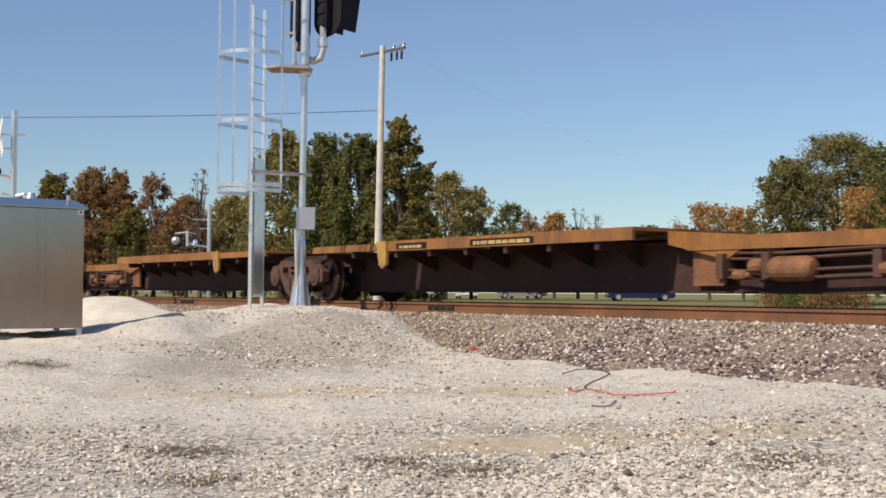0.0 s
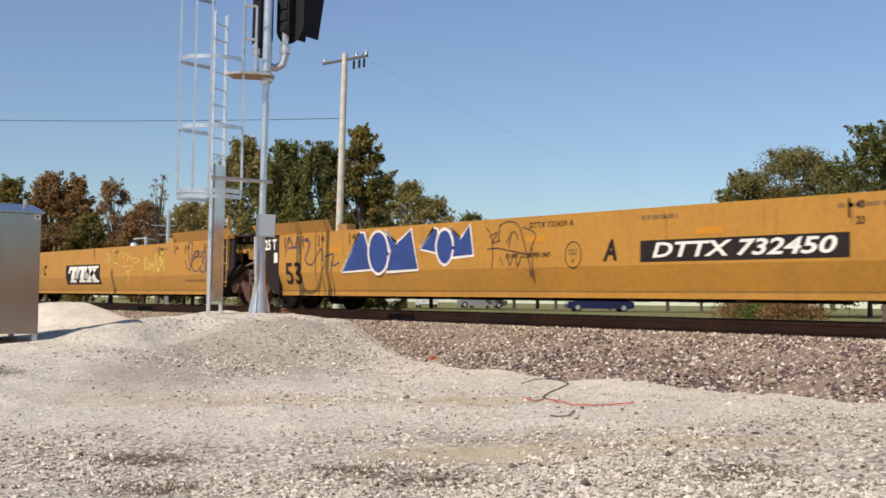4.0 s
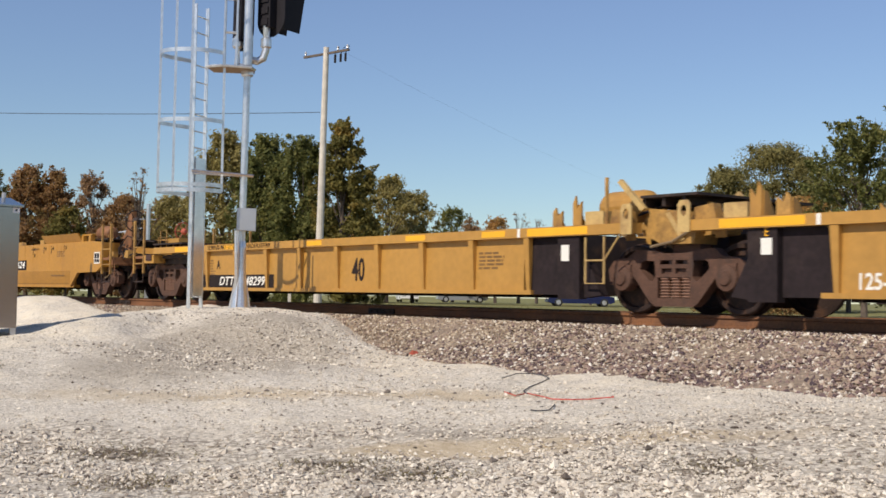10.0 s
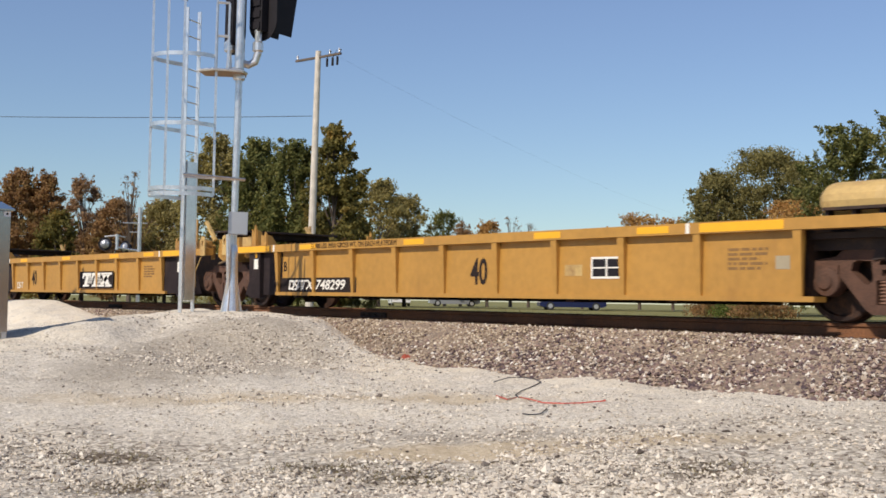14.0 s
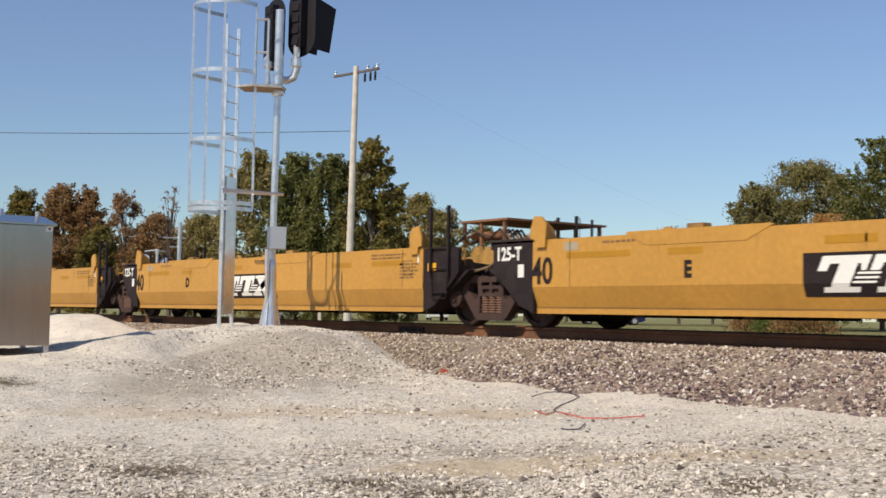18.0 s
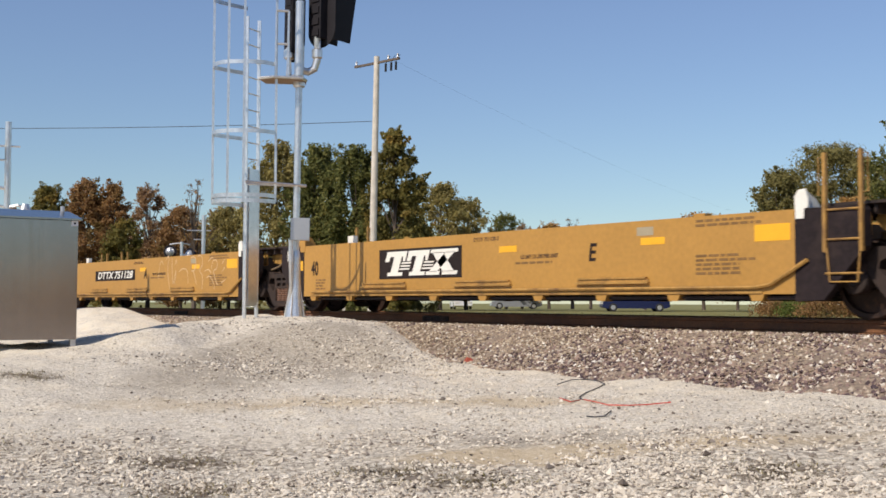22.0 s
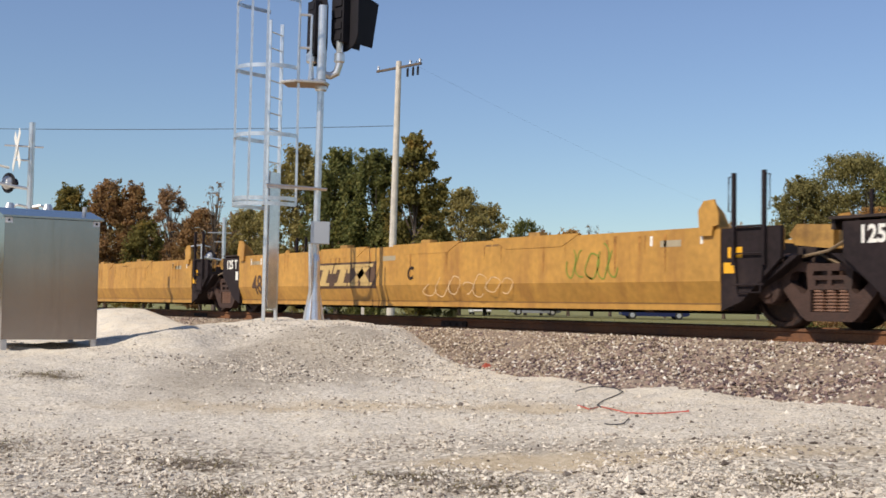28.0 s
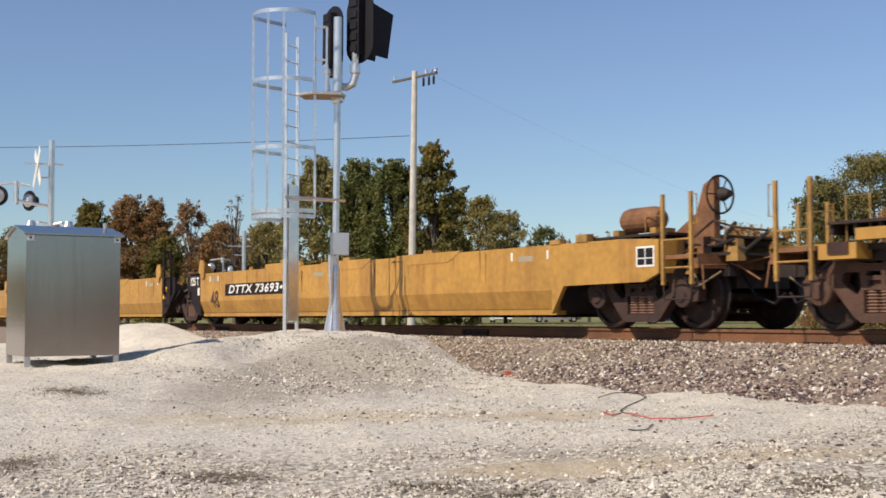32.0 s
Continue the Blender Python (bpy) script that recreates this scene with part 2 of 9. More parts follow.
def island_mat(name, stops, rough=0.9):
    """Loose pieces, each of its own shade."""
    m = bpy.data.materials.new(name)
    m.use_nodes = True
    n, l = m.node_tree.nodes, m.node_tree.links
    geo = n.new("ShaderNodeNewGeometry")
    r = n.new("ShaderNodeValToRGB")
    els = r.color_ramp.elements
    els[0].position, els[0].color = stops[0][0], (*stops[0][1], 1)
    els[1].position, els[1].color = stops[-1][0], (*stops[-1][1], 1)
    for p, c in stops[1:-1]:
        els.new(p).color = (*c, 1)
    l.new(geo.outputs["Random Per Island"], r.inputs[0])
    b = n["Principled BSDF"]
    b.inputs["Roughness"].default_value = rough
    b.inputs["Specular IOR Level"].default_value = 0.2
    l.new(r.outputs[0], b.inputs["Base Color"])
    return m


def ground_mat():
    """Limestone pad: beige dust, stony ground, brown soil patches, and grass beyond the track."""
    m = bpy.data.materials.new("limestone_gravel_and_grass")
    m.use_nodes = True
    n, l = m.node_tree.nodes, m.node_tree.links
    b = n["Principled BSDF"]
    b.inputs["Roughness"].default_value = 0.95
    b.inputs["Specular IOR Level"].default_value = 0.12
    co = n.new("ShaderNodeTexCoord")
    sep = n.new("ShaderNodeSeparateXYZ")
    l.new(co.outputs["Object"], sep.inputs[0])
    warp = n.new("ShaderNodeTexNoise")
    warp.inputs["Scale"].default_value = 21
    l.new(co.outputs["Object"], warp.inputs["Vector"])
    bent = n.new("ShaderNodeVectorMath")
    bent.operation = 'MULTIPLY_ADD'
    l.new(warp.outputs["Color"], bent.inputs[0])
    bent.inputs[1].default_value = (0.06, 0.06, 0.06)
    l.new(co.outputs["Object"], bent.inputs[2])

    def attr(name):
        a = n.new("ShaderNodeAttribute")
        a.attribute_name = name
        return a.outputs["Fac"]

    def noise_at(scale, detail=5, rough=0.6):
        t = n.new("ShaderNodeTexNoise")
        t.inputs["Scale"].default_value, t.inputs["Detail"].default_value, t.inputs["Roughness"].default_value = scale, detail, rough
        l.new(co.outputs["Object"], t.inputs["Vector"])
        return t.outputs[0]

    def cells(scale):
        v = n.new("ShaderNodeTexVoronoi")
        v.inputs["Scale"].default_value = scale
        l.new(bent.outputs[0], v.inputs["Vector"])
        return v

    def ramp(src, stops):
        r = n.new("ShaderNodeValToRGB")
        els = r.color_ramp.elements
        els[0].position, els[0].color = stops[0][0], (*stops[0][1], 1)
        els[1].position, els[1].color = stops[-1][0], (*stops[-1][1], 1)
        for p, c in stops[1:-1]:
            els.new(p).color = (*c, 1)
        l.new(src, r.inputs[0])
        return r.outputs[0]

    def mixc(fac, a, c):
        x = n.new("ShaderNodeMix")
        x.data_type = 'RGBA'
        l.new(fac, x.inputs[0])
        l.new(a, x.inputs[6])
        l.new(c, x.inputs[7])
        return x.outputs[2]

    def limits(src, a, c, lo=0.0, hi=1.0):
        r = n.new("ShaderNodeMapRange")
        r.inputs[1].default_value, r.inputs[2].default_value, r.inputs[3].default_value, r.inputs[4].default_value = a, c, lo, hi
        l.new(src, r.inputs[0])
        return r.outputs[0]

    def plus(a, c, k=1.0):
        x = n.new("ShaderNodeMath")
        x.operation = 'MULTIPLY_ADD'
        l.new(c, x.inputs[0])
        x.inputs[1].default_value = k
        l.new(a, x.inputs[2])
        return x.outputs[0]
    fine, coarse = cells(48), cells(24)
    small = ramp(fine.outputs["Color"], [(0.0, (0.27, 0.23, 0.19)), (0.2, (0.50, 0.44, 0.36)), (0.6, (0.74, 0.665, 0.555)), (1.0, (0.90, 0.84, 0.75))])
    large = ramp(coarse.outputs["Color"], [(0.0, (0.24, 0.20, 0.16)), (0.2, (0.50, 0.435, 0.35)), (0.6, (0.74, 0.66, 0.545)), (1.0, (0.88, 0.81, 0.70))])
    gap = ramp(noise_at(30, 3), [(0.3, (0.16, 0.125, 0.095)), (0.7, (0.34, 0.285, 0.22))])
    large = mixc(limits(coarse.outputs["Distance"], 0.50, 0.78, 0.0, 0.8), large, gap)
    dust = ramp(noise_at(3.1, 9, 0.72), [(0.28, (0.64, 0.53, 0.385)), (0.42, (0.79, 0.68, 0.515)), (0.65, (0.88, 0.79, 0.64))])
    base = mixc(limits(plus(attr("stony"), noise_at(2.6, 7, 0.7), 1.9), 0.70, 1.2, 0.12, 0.95), dust, small)
    base = mixc(limits(plus(attr("coarse"), noise_at(1.6, 6, 0.7), 1.1), 0.85, 1.25, 0.0, 0.95), base, large)
    grey = ramp(noise_at(22, 6, 0.7), [(0.3, (0.24, 0.205, 0.16)), (0.5, (0.42, 0.36, 0.285)), (0.7, (0.62, 0.55, 0.45))])
    base = mixc(limits(plus(attr("stony"), noise_at(4, 7, 0.7), 0.9), 0.80, 1.25, 0.0, 0.85), base, grey)
    tan = ramp(noise_at(6, 6), [(0.3, (0.50, 0.385, 0.245)), (0.7, (0.64, 0.525, 0.365))])
    base = mixc(limits(plus(attr("tan"), noise_at(4, 6, 0.7), 0.8), 0.6, 1.0, 0.0, 0.8), base, tan)
    soil = ramp(noise_at(18, 6, 0.7), [(0.3, (0.05, 0.034, 0.024)), (0.55, (0.14, 0.095, 0.06)), (0.75, (0.34, 0.27, 0.18))])
    base = mixc(limits(plus(attr("soil"), noise_at(7, 8, 0.78), 2.6), 1.75, 2.25, 0.0, 0.8), base, soil)
    grass = ramp(noise_at(1.4, 8, 0.7), [(0.3, (0.15, 0.15, 0.06)), (0.55, (0.24, 0.225, 0.095)), (0.75, (0.34, 0.30, 0.15))])
    l.new(mixc(limits(sep.outputs["Y"], 3.2, 4.2), base, grass), b.inputs["Base Color"])
    bp = n.new("ShaderNodeBump")
    bp.inputs["Strength"].default_value = 0.75
    bp.inputs["Distance"].default_value = 0.03
    l.new(plus(noise_at(26, 6, 0.75), noise_at(60, 3), 0.5), bp.inputs["Height"])
    l.new(bp.outputs[0], b.inputs["Normal"])
    return m


M["ground"] = ground_mat()
M["ballast"] = mat("mixed_grey_ballast", (0.25, 0.19, 0.14), 0.9, vary=0.45, scale=14, grain=30, bump=0.8)
M["ballaststone"] = island_mat("crushed_ballast_stone", [(0, (0.07, 0.05, 0.055)), (0.25, (0.16, 0.11, 0.105)), (0.45, (0.26, 0.18, 0.15)), (0.62, (0.34, 0.25, 0.19)), (0.8, (0.43, 0.345, 0.265)), (0.93, (0.58, 0.51, 0.43)), (1.0, (0.78, 0.72, 0.63))])
M["dustystone"] = island_mat("soil_dusted_ballast_stone", [(0, (0.15, 0.105, 0.075)), (0.3, (0.29, 0.22, 0.155)), (0.6, (0.40, 0.315, 0.225)), (0.9, (0.52, 0.43, 0.32)), (1.0, (0.72, 0.64, 0.52))])
M["chip"] = island_mat("pale_limestone_chips", [(0, (0.10, 0.078, 0.064)), (0.12, (0.26, 0.22, 0.185)), (0.3, (0.50, 0.435, 0.36)), (0.75, (0.65, 0.575, 0.475)), (1.0, (0.78, 0.71, 0.605))])
M["twig"] = island_mat("dry_weed_stalks", [(0, (0.06, 0.045, 0.03)), (0.6, (0.16, 0.12, 0.065)), (1.0, (0.30, 0.26, 0.10))])
# Brown stands in for the tan ground that the galvanised platform reflects.
M["grating"] = mat("ground_tinted_brown_grating", (0.30, 0.21, 0.14), 0.7, metal=0.2, vary=0.2, scale=8, grain=50)


# ---- mesh helpers ----
def link(name, mesh, material, parent=None, label="", m=None):
    ob = new(name, mesh)
    if not mesh.materials:
        mesh.materials.append(material)
    elif mesh.materials[0] != material:
        ob.material_slots[0].link = 'OBJECT'
        ob.material_slots[0].material = material
    if parent is not None:
        ob.parent = parent
    if m is not None:
        ob.matrix_basis = m
    if label:
        ob["label"] = label
    return ob


def part(name, bm, material, parent=None, label="", m=None, smooth=False):
    bmesh.ops.recalc_face_normals(bm, faces=bm.faces)
    mesh = bpy.data.meshes.new(name)
    bm.to_mesh(mesh)
    bm.free()
    if smooth:
        mesh.shade_smooth()
    return link(name, mesh, material, parent, label, m)


def thing(name, m, label, category, group="", kind=""):
    return tagged(new(name), label, category, group, kind) if m is None else placed(tagged(new(name), label, category, group, kind), m)


def placed(ob, m):
    ob.matrix_basis = m
    return ob


def hull8(bm, pts):
    """A box-like solid from its 8 corners: 4 below, 4 above, both in turn."""
    v = [bm.verts.new(p) for p in pts]
    for f in ((3, 2, 1, 0), (4, 5, 6, 7), (0, 1, 5, 4), (1, 2, 6, 5), (2, 3, 7, 6), (3, 0, 4, 7)):
        bm.faces.new([v[i] for i in f])


def box(bm, x0, x1, y0, y1, z0, z1):
    hull8(bm, [(x0, y0, z0), (x1, y0, z0), (x1, y1, z0), (x0, y1, z0), (x0, y0, z1), (x1, y0, z1), (x1, y1, z1), (x0, y1, z1)])


def prism(bm, pts, a, b, axis="x"):
    """A polygon (other two coordinates, in order) drawn along an axis from a to b."""
    def at(p, s):
        return (s, p[0], p[1]) if axis == "x" else (p[0], s, p[1]) if axis == "y" else (p[0], p[1], s)
    lo = [bm.verts.new(at(p, a)) for p in pts]
    hi = [bm.verts.new(at(p, b)) for p in pts]
    bm.faces.new(lo)
    bm.faces.new(hi)
    for i in range(len(pts)):
        j = (i + 1) % len(pts)
        bm.faces.new((lo[i], lo[j], hi[j], hi[i]))


def tube(bm, p0, p1, r, n=8, r1=None):
    p0, p1 = Vector(p0), Vector(p1)
    d = p1 - p0
    if d.length < 1e-5:
        return
    q = d.to_track_quat("Z", "Y").to_matrix()
    r1 = r if r1 is None else r1
    ring = [[bm.verts.new(p + q @ Vector((math.cos(2 * math.pi * i / n) * rr, math.sin(2 * math.pi * i / n) * rr, 0))) for i in range(n)] for p, rr in ((p0, r), (p1, r1))]
    for i in range(n):
        j = (i + 1) % n
        bm.faces.new((ring[0][i], ring[0][j], ring[1][j], ring[1][i]))
    bm.faces.new(ring[0][::-1])
    bm.faces.new(ring[1])


def path_tube(bm, pts, r, n=6):
    """One bent pipe through the points."""
    pts = [Vector(p) for p in pts]
    rings = []
    for i, p in enumerate(pts):
        d = (pts[min(i + 1, len(pts) - 1)] - pts[max(i - 1, 0)]).normalized()
        q = d.to_track_quat("Z", "Y").to_matrix()
        rings.append([bm.verts.new(p + q @ Vector((math.cos(2 * math.pi * k / n) * r, math.sin(2 * math.pi * k / n) * r, 0))) for k in range(n)])
    for a, b in zip(rings, rings[1:]):
        for k in range(n):
            j = (k + 1) % n
            bm.faces.new((a[k], a[j], b[j], b[k]))
    bm.faces.new(rings[0][::-1])
    bm.faces.new(rings[-1])


def lathe(bm, profile, n=20, axis="y", at=(0, 0, 0)):
    """Turns (radius, along) pairs round an axis."""
    rings = []
    for r, s in profile:
        ring = []
        for i in range(n):
            c, d = math.cos(2 * math.pi * i / n) * r, math.sin(2 * math.pi * i / n) * r
            p = (c, s, d) if axis == "y" else (s, c, d) if axis == "x" else (c, d, s)
            ring.append(bm.verts.new(Vector(p) + Vector(at)))
        rings.append(ring)
    for a, b in zip(rings, rings[1:]):
        for k in range(n):
            j = (k + 1) % n
            bm.faces.new((a[k], a[j], b[j], b[k]))
    bm.faces.new(rings[0][::-1])
    bm.faces.new(rings[-1])


def ribbon(bm, pts, w, y=0.0, depth=0.002):
    """A painted stroke on an upright face: flat band along points (x, z)."""
    pts = [Vector(p) for p in pts]
    a, b = [], []
    for i, p in enumerate(pts):
        d = (pts[min(i + 1, len(pts) - 1)] - pts[max(i - 1, 0)])
        d = d.normalized() if d.length > 1e-6 else Vector((1, 0))
        o = Vector((-d.y, d.x)) * w / 2
        a.append(bm.verts.new((p.x + o.x, y, p.y + o.y)))
        b.append(bm.verts.new((p.x - o.x, y, p.y - o.y)))
    for i in range(len(pts) - 1):
        bm.faces.new((a[i], a[i + 1], b[i + 1], b[i]))


TEXTS = {}


def text_mesh(body, size, shear=0.0, weight=0.0, spacing=1.0):
    key = (body, size, shear, weight, spacing)
    if key not in TEXTS:
        cu = bpy.data.curves.new("lettering", 'FONT')
        cu.body, cu.size, cu.shear, cu.offset, cu.space_character = body, size, shear, weight, spacing
        cu.align_x, cu.align_y, cu.extrude, cu.resolution_u = 'CENTER', 'CENTER', 0.0015, 3
        ob = bpy.data.objects.new("lettering", cu)
        scene.collection.objects.link(ob)
        bpy.context.view_layer.update()
        TEXTS[key] = bpy.data.meshes.new_from_object(ob.evaluated_get(bpy.context.evaluated_depsgraph_get()))
        bpy.data.objects.remove(ob)
        bpy.data.curves.remove(cu)
    return TEXTS[key]


def lettering(parent, body, x, z, y, size, material, wide=1.0, shear=0.0, weight=0.0, name="lettering", label="", spacing=1.0):
    """Painted writing on the side that faces -y."""
    mesh = text_mesh(body, size, shear, weight, spacing)
    ob = link(name, mesh, material, parent, label)
    ob.matrix_basis = Matrix.LocRotScale((x, y, z), Euler((radians(90), 0, 0)), (wide, 1, 1))
    return ob


def sheet(parent, name, x0, x1, z0, z1, y, material, label=""):
    bm = bmesh.new()
    box(bm, x0, x1, y, y + 0.003, z0, z1)
    return part(name, bm, material, parent, label)
# ---- ground ----
def smooth(a, b, x):
    t = np.clip((x - a) / (b - a), 0, 1)
    return t * t * (3 - 2 * t)


def noise2(x, y, seed=0):
    """Smooth value noise, -1 to 1."""
    xi, yi = np.floor(x).astype(np.int64), np.floor(y).astype(np.int64)
    fx, fy = x - xi, y - yi
    fx, fy = fx * fx * (3 - 2 * fx), fy * fy * (3 - 2 * fy)

    def h(a, b):
        k = (a * 374761393 + b * 668265263 + seed * 974711) & 0xFFFFFFFF
        k = ((k ^ (k >> 13)) * 1274126177) & 0xFFFFFFFF
        return ((k ^ (k >> 16)) & 0xFFFF) / 32767.5 - 1
    return (h(xi, yi) * (1 - fx) + h(xi + 1, yi) * fx) * (1 - fy) + (h(xi, yi + 1) * (1 - fx) + h(xi + 1, yi + 1) * fx) * fy


def lumps(x, y, k, octaves=3):
    return sum(noise2(x * k * 2 ** o + 7.3 * o, y * k * 2 ** o - 3.1 * o, o) * 0.55 ** o for o in range(octaves))


def ground_z(x, y):
    """The height of the bare ground: gravel pad, rising to the crossing, and the heaps round the signal."""
    x, y = np.asarray(x, float), np.asarray(y, float)
    q = -y
    pad = -0.68 - 0.055 * np.clip(q - 3.6, 0, 12)
    left = smooth(7.5, 17.5, -x) * smooth(4.0, 7.5, q)
    pad = pad * (1 - left) + (-0.42 - 0.01 * np.clip(q - 7, 0, 20)) * left
    far = -0.62 + 0.003 * np.clip(np.hypot(x, y + 13) - 30, 0, 80) * smooth(5, 12, y)
    base = np.where(q > 0, pad * smooth(0, 3, q) + far * (1 - smooth(0, 3, q)), far)
    xw = x + 0.35 * noise2(y * 0.8, x * 0.5, 3)
    xe = xw + 1.7 * np.clip(3.7 - q, 0, 1.6)
    crest = np.interp(xe, [-27, -25.0, -23.4, -21.4, -19.9, -17.5, -15.6, -14.9, -14.2, -13.0, -12.2], [-0.9, -0.75, -0.52, -0.23, -0.11, -0.08, -0.10, -0.19, -0.42, -0.72, -0.9])
    lobe = np.exp(-((x + 17.0) / 1.9) ** 2)
    across = smooth(0.9, 2.2, q) * (1 - smooth(3.9 + 0.9 * lobe, 6.7 + 0.8 * lobe + 0.7 * noise2(x * 0.6, y * 0.6, 5), q))
    heap = pad + (crest - pad) * across
    crest2 = np.interp(xw, [-36, -33, -30.5, -29.3, -28.0, -26.6, -25.4], [-0.8, -0.3, 0.0, 0.02, -0.12, -0.36, -0.9])
    heap2 = pad + (crest2 - pad) * smooth(0.9, 2.6, q) * (1 - smooth(3.2, 5.2, q))
    base = np.where(q > 0.8, np.maximum(base, np.maximum(heap, heap2)), base)
    # a spur that runs down from the crest towards the instrument case
    along = np.clip(((x + 19.4) * 4.0 + (q - 4.6) * 3.0) / 25.0, 0, 1)
    off = np.hypot(x + 19.4 - 4.0 * along, q - 4.6 - 3.0 * along)
    base = np.maximum(base, pad + (np.interp(along, [0, 0.3, 0.6, 0.85, 1.0], [-0.14, -0.17, -0.25, -0.33, -0.45]) - pad) * np.exp(-(off / 1.15) ** 2))
    # and a shorter one between the case's corner and the crest
    along = np.clip(((x + 17.4) * 1.6 + (q - 4.9) * 2.9) / 10.97, 0, 1)
    off = np.hypot(x + 17.4 - 1.6 * along, q - 4.9 - 2.9 * along)
    base = np.maximum(base, pad + (np.interp(along, [0, 0.35, 0.6, 0.8, 0.9, 1.0], [-0.10, -0.10, -0.15, -0.25, -0.34, -0.45]) - pad) * np.exp(-(off / 0.85) ** 2))
    rough = np.where(q > 2.0, 1.0, 0.3) * smooth(60, 25, np.hypot(x, q - 10))
    return base + rough * (0.035 * lumps(x, y, 0.5, 3) + 0.026 * lumps(x + 9, y, 2.4, 4)) + 0.03 * lumps(x, y + 5, 1.5, 4) * np.exp(-((x + 14.5) / 3.2) ** 2 - ((q - 5.2) / 1.5) ** 2)


def axis_steps(lo, hi, fine_lo, fine_hi, step):
    mid = np.arange(fine_lo, fine_hi + step / 2, step)
    a = fine_lo - np.geomspace(step, fine_lo - lo, 34)[::-1]
    b = fine_hi + np.geomspace(step, hi - fine_hi, 34)
    return np.concatenate([a, mid, b])


def blob(x, y, cx, cy, along, across):
    """A soft patch, long across the pad's lane."""
    u, w = (x - cx) * 0.57 + (y - cy) * 0.82, (x - cx) * -0.82 + (y - cy) * 0.57
    return np.exp(-((u / along) ** 2 + (w / across) ** 2))


def lane(x, y):
    """How far across the pad, from the trodden near side to the heaps."""
    return -0.82 * x + 0.57 * (y + 13.2) + 0.7 * lumps(x, y, 0.7, 2)


SOIL = [(-8.4, -9.65, 0.55, 0.3), (-6.91, -8.75, 0.4, 0.25), (-6.25, -8.51, 0.4, 0.22), (-4.95, -7.13, 0.45, 0.4), (-7.33, -9.98, 0.4, 0.3), (-13.33, -9.36, 0.4, 0.4), (-9.7, -10.9, 0.4, 0.4), (-3.9, -6.0, 0.4, 0.3)]


def soil_at(x, y):
    return np.clip(sum(blob(x, y, *s) for s in SOIL), 0, 1)


def ground_sheet():
    xs, ys = axis_steps(-3000, 1500, -34, 4, 0.13), axis_steps(-1500, 3000, -14, -1, 0.13)
    X, Y = np.meshgrid(xs, ys)
    Z = ground_z(X, Y)
    v = np.stack([X.ravel(), Y.ravel(), Z.ravel()], 1)
    nx, ny = len(xs), len(ys)
    i = (np.arange(ny - 1)[:, None] * nx + np.arange(nx - 1)[None]).ravel()
    f = np.stack([i, i + 1, i + 1 + nx, i + nx], 1)
    me = bpy.data.meshes.new("ground")
    me.from_pydata(v.tolist(), [], f.tolist())
    me.shade_smooth()
    face = np.clip(1.7 * blob(X, Y, -14.0, -5.55, 1.45, 2.2), 0, 1) + 0.55 * blob(X, Y, -12.6, -7.9, 1.0, 1.5) + 0.75 * blob(X, Y, -7.2, -7.1, 0.9, 0.3)
    face = face - 0.8 * blob(X, Y, -13.3, -3.9, 0.5, 1.6)
    layers = {"soil": soil_at(X, Y), "tan": np.clip(blob(X, Y, -6.8, -7.7, 1.0, 0.3) + 0.55 * blob(X, Y, -10.5, -8.0, 2.2, 0.5) + 0.6 * blob(X, Y, -5.8, -6.3, 1.2, 0.35) + 0.5 * blob(X, Y, -9.1, -5.9, 1.2, 0.4), 0, 1),
              "coarse": smooth(11.0, 8.6, lane(X, Y)), "stony": np.clip(face, 0, 1) * 1.0 + 0.25 * smooth(15, 11, lane(X, Y))}
    for key, values in layers.items():
        a = me.attributes.new(key, 'FLOAT', 'POINT')
        a.data.foreach_set("value", values.ravel().astype(np.float32))
    return tagged(link("ground", me, M["ground"]), "pale crushed limestone pad with grass beyond the track", "ground", kind="structure")


def stones(name, pos, size, material, flat=0.7):
    """Many small angular stones in one mesh."""
    n = len(pos)
    rng = np.random.default_rng(5)
    base = np.array([(1, 0, 0), (-1, 0, 0), (0, 1, 0), (0, -1, 0), (0, 0, 1), (0, 0, -1)], float)
    fac = np.array([(0, 2, 4), (2, 1, 4), (1, 3, 4), (3, 0, 4), (2, 0, 5), (1, 2, 5), (3, 1, 5), (0, 3, 5)])
    a = rng.uniform(0, 2 * np.pi, n)
    sc = size[:, None, None] * rng.uniform(0.55, 1.25, (n, 6, 1))
    p = base[None] * sc * np.array([1, 0.8, flat])
    p = p + rng.uniform(-0.3, 0.3, (n, 6, 3)) * size[:, None, None]
    c, s = np.cos(a)[:, None], np.sin(a)[:, None]
    p = np.stack([p[..., 0] * c - p[..., 1] * s, p[..., 0] * s + p[..., 1] * c, p[..., 2]], -1) + pos[:, None]
    f = fac[None] + (np.arange(n) * 6)[:, None, None]
    me = bpy.data.meshes.new(name)
    me.from_pydata(p.reshape(-1, 3).tolist(), [], f.reshape(-1, 3).tolist())
    return link(name, me, material)


def bed_z(x, y):
    """The ballast's surface: shoulders falling to the pad."""
    q = np.abs(np.asarray(y, float))
    return np.where(q < 1.75, -0.19 - 0.09 * (1 - smooth(0.9, 1.12, q)), np.maximum(-0.19 - (q - 1.75) * 0.29, -1.4))


ground_sheet()


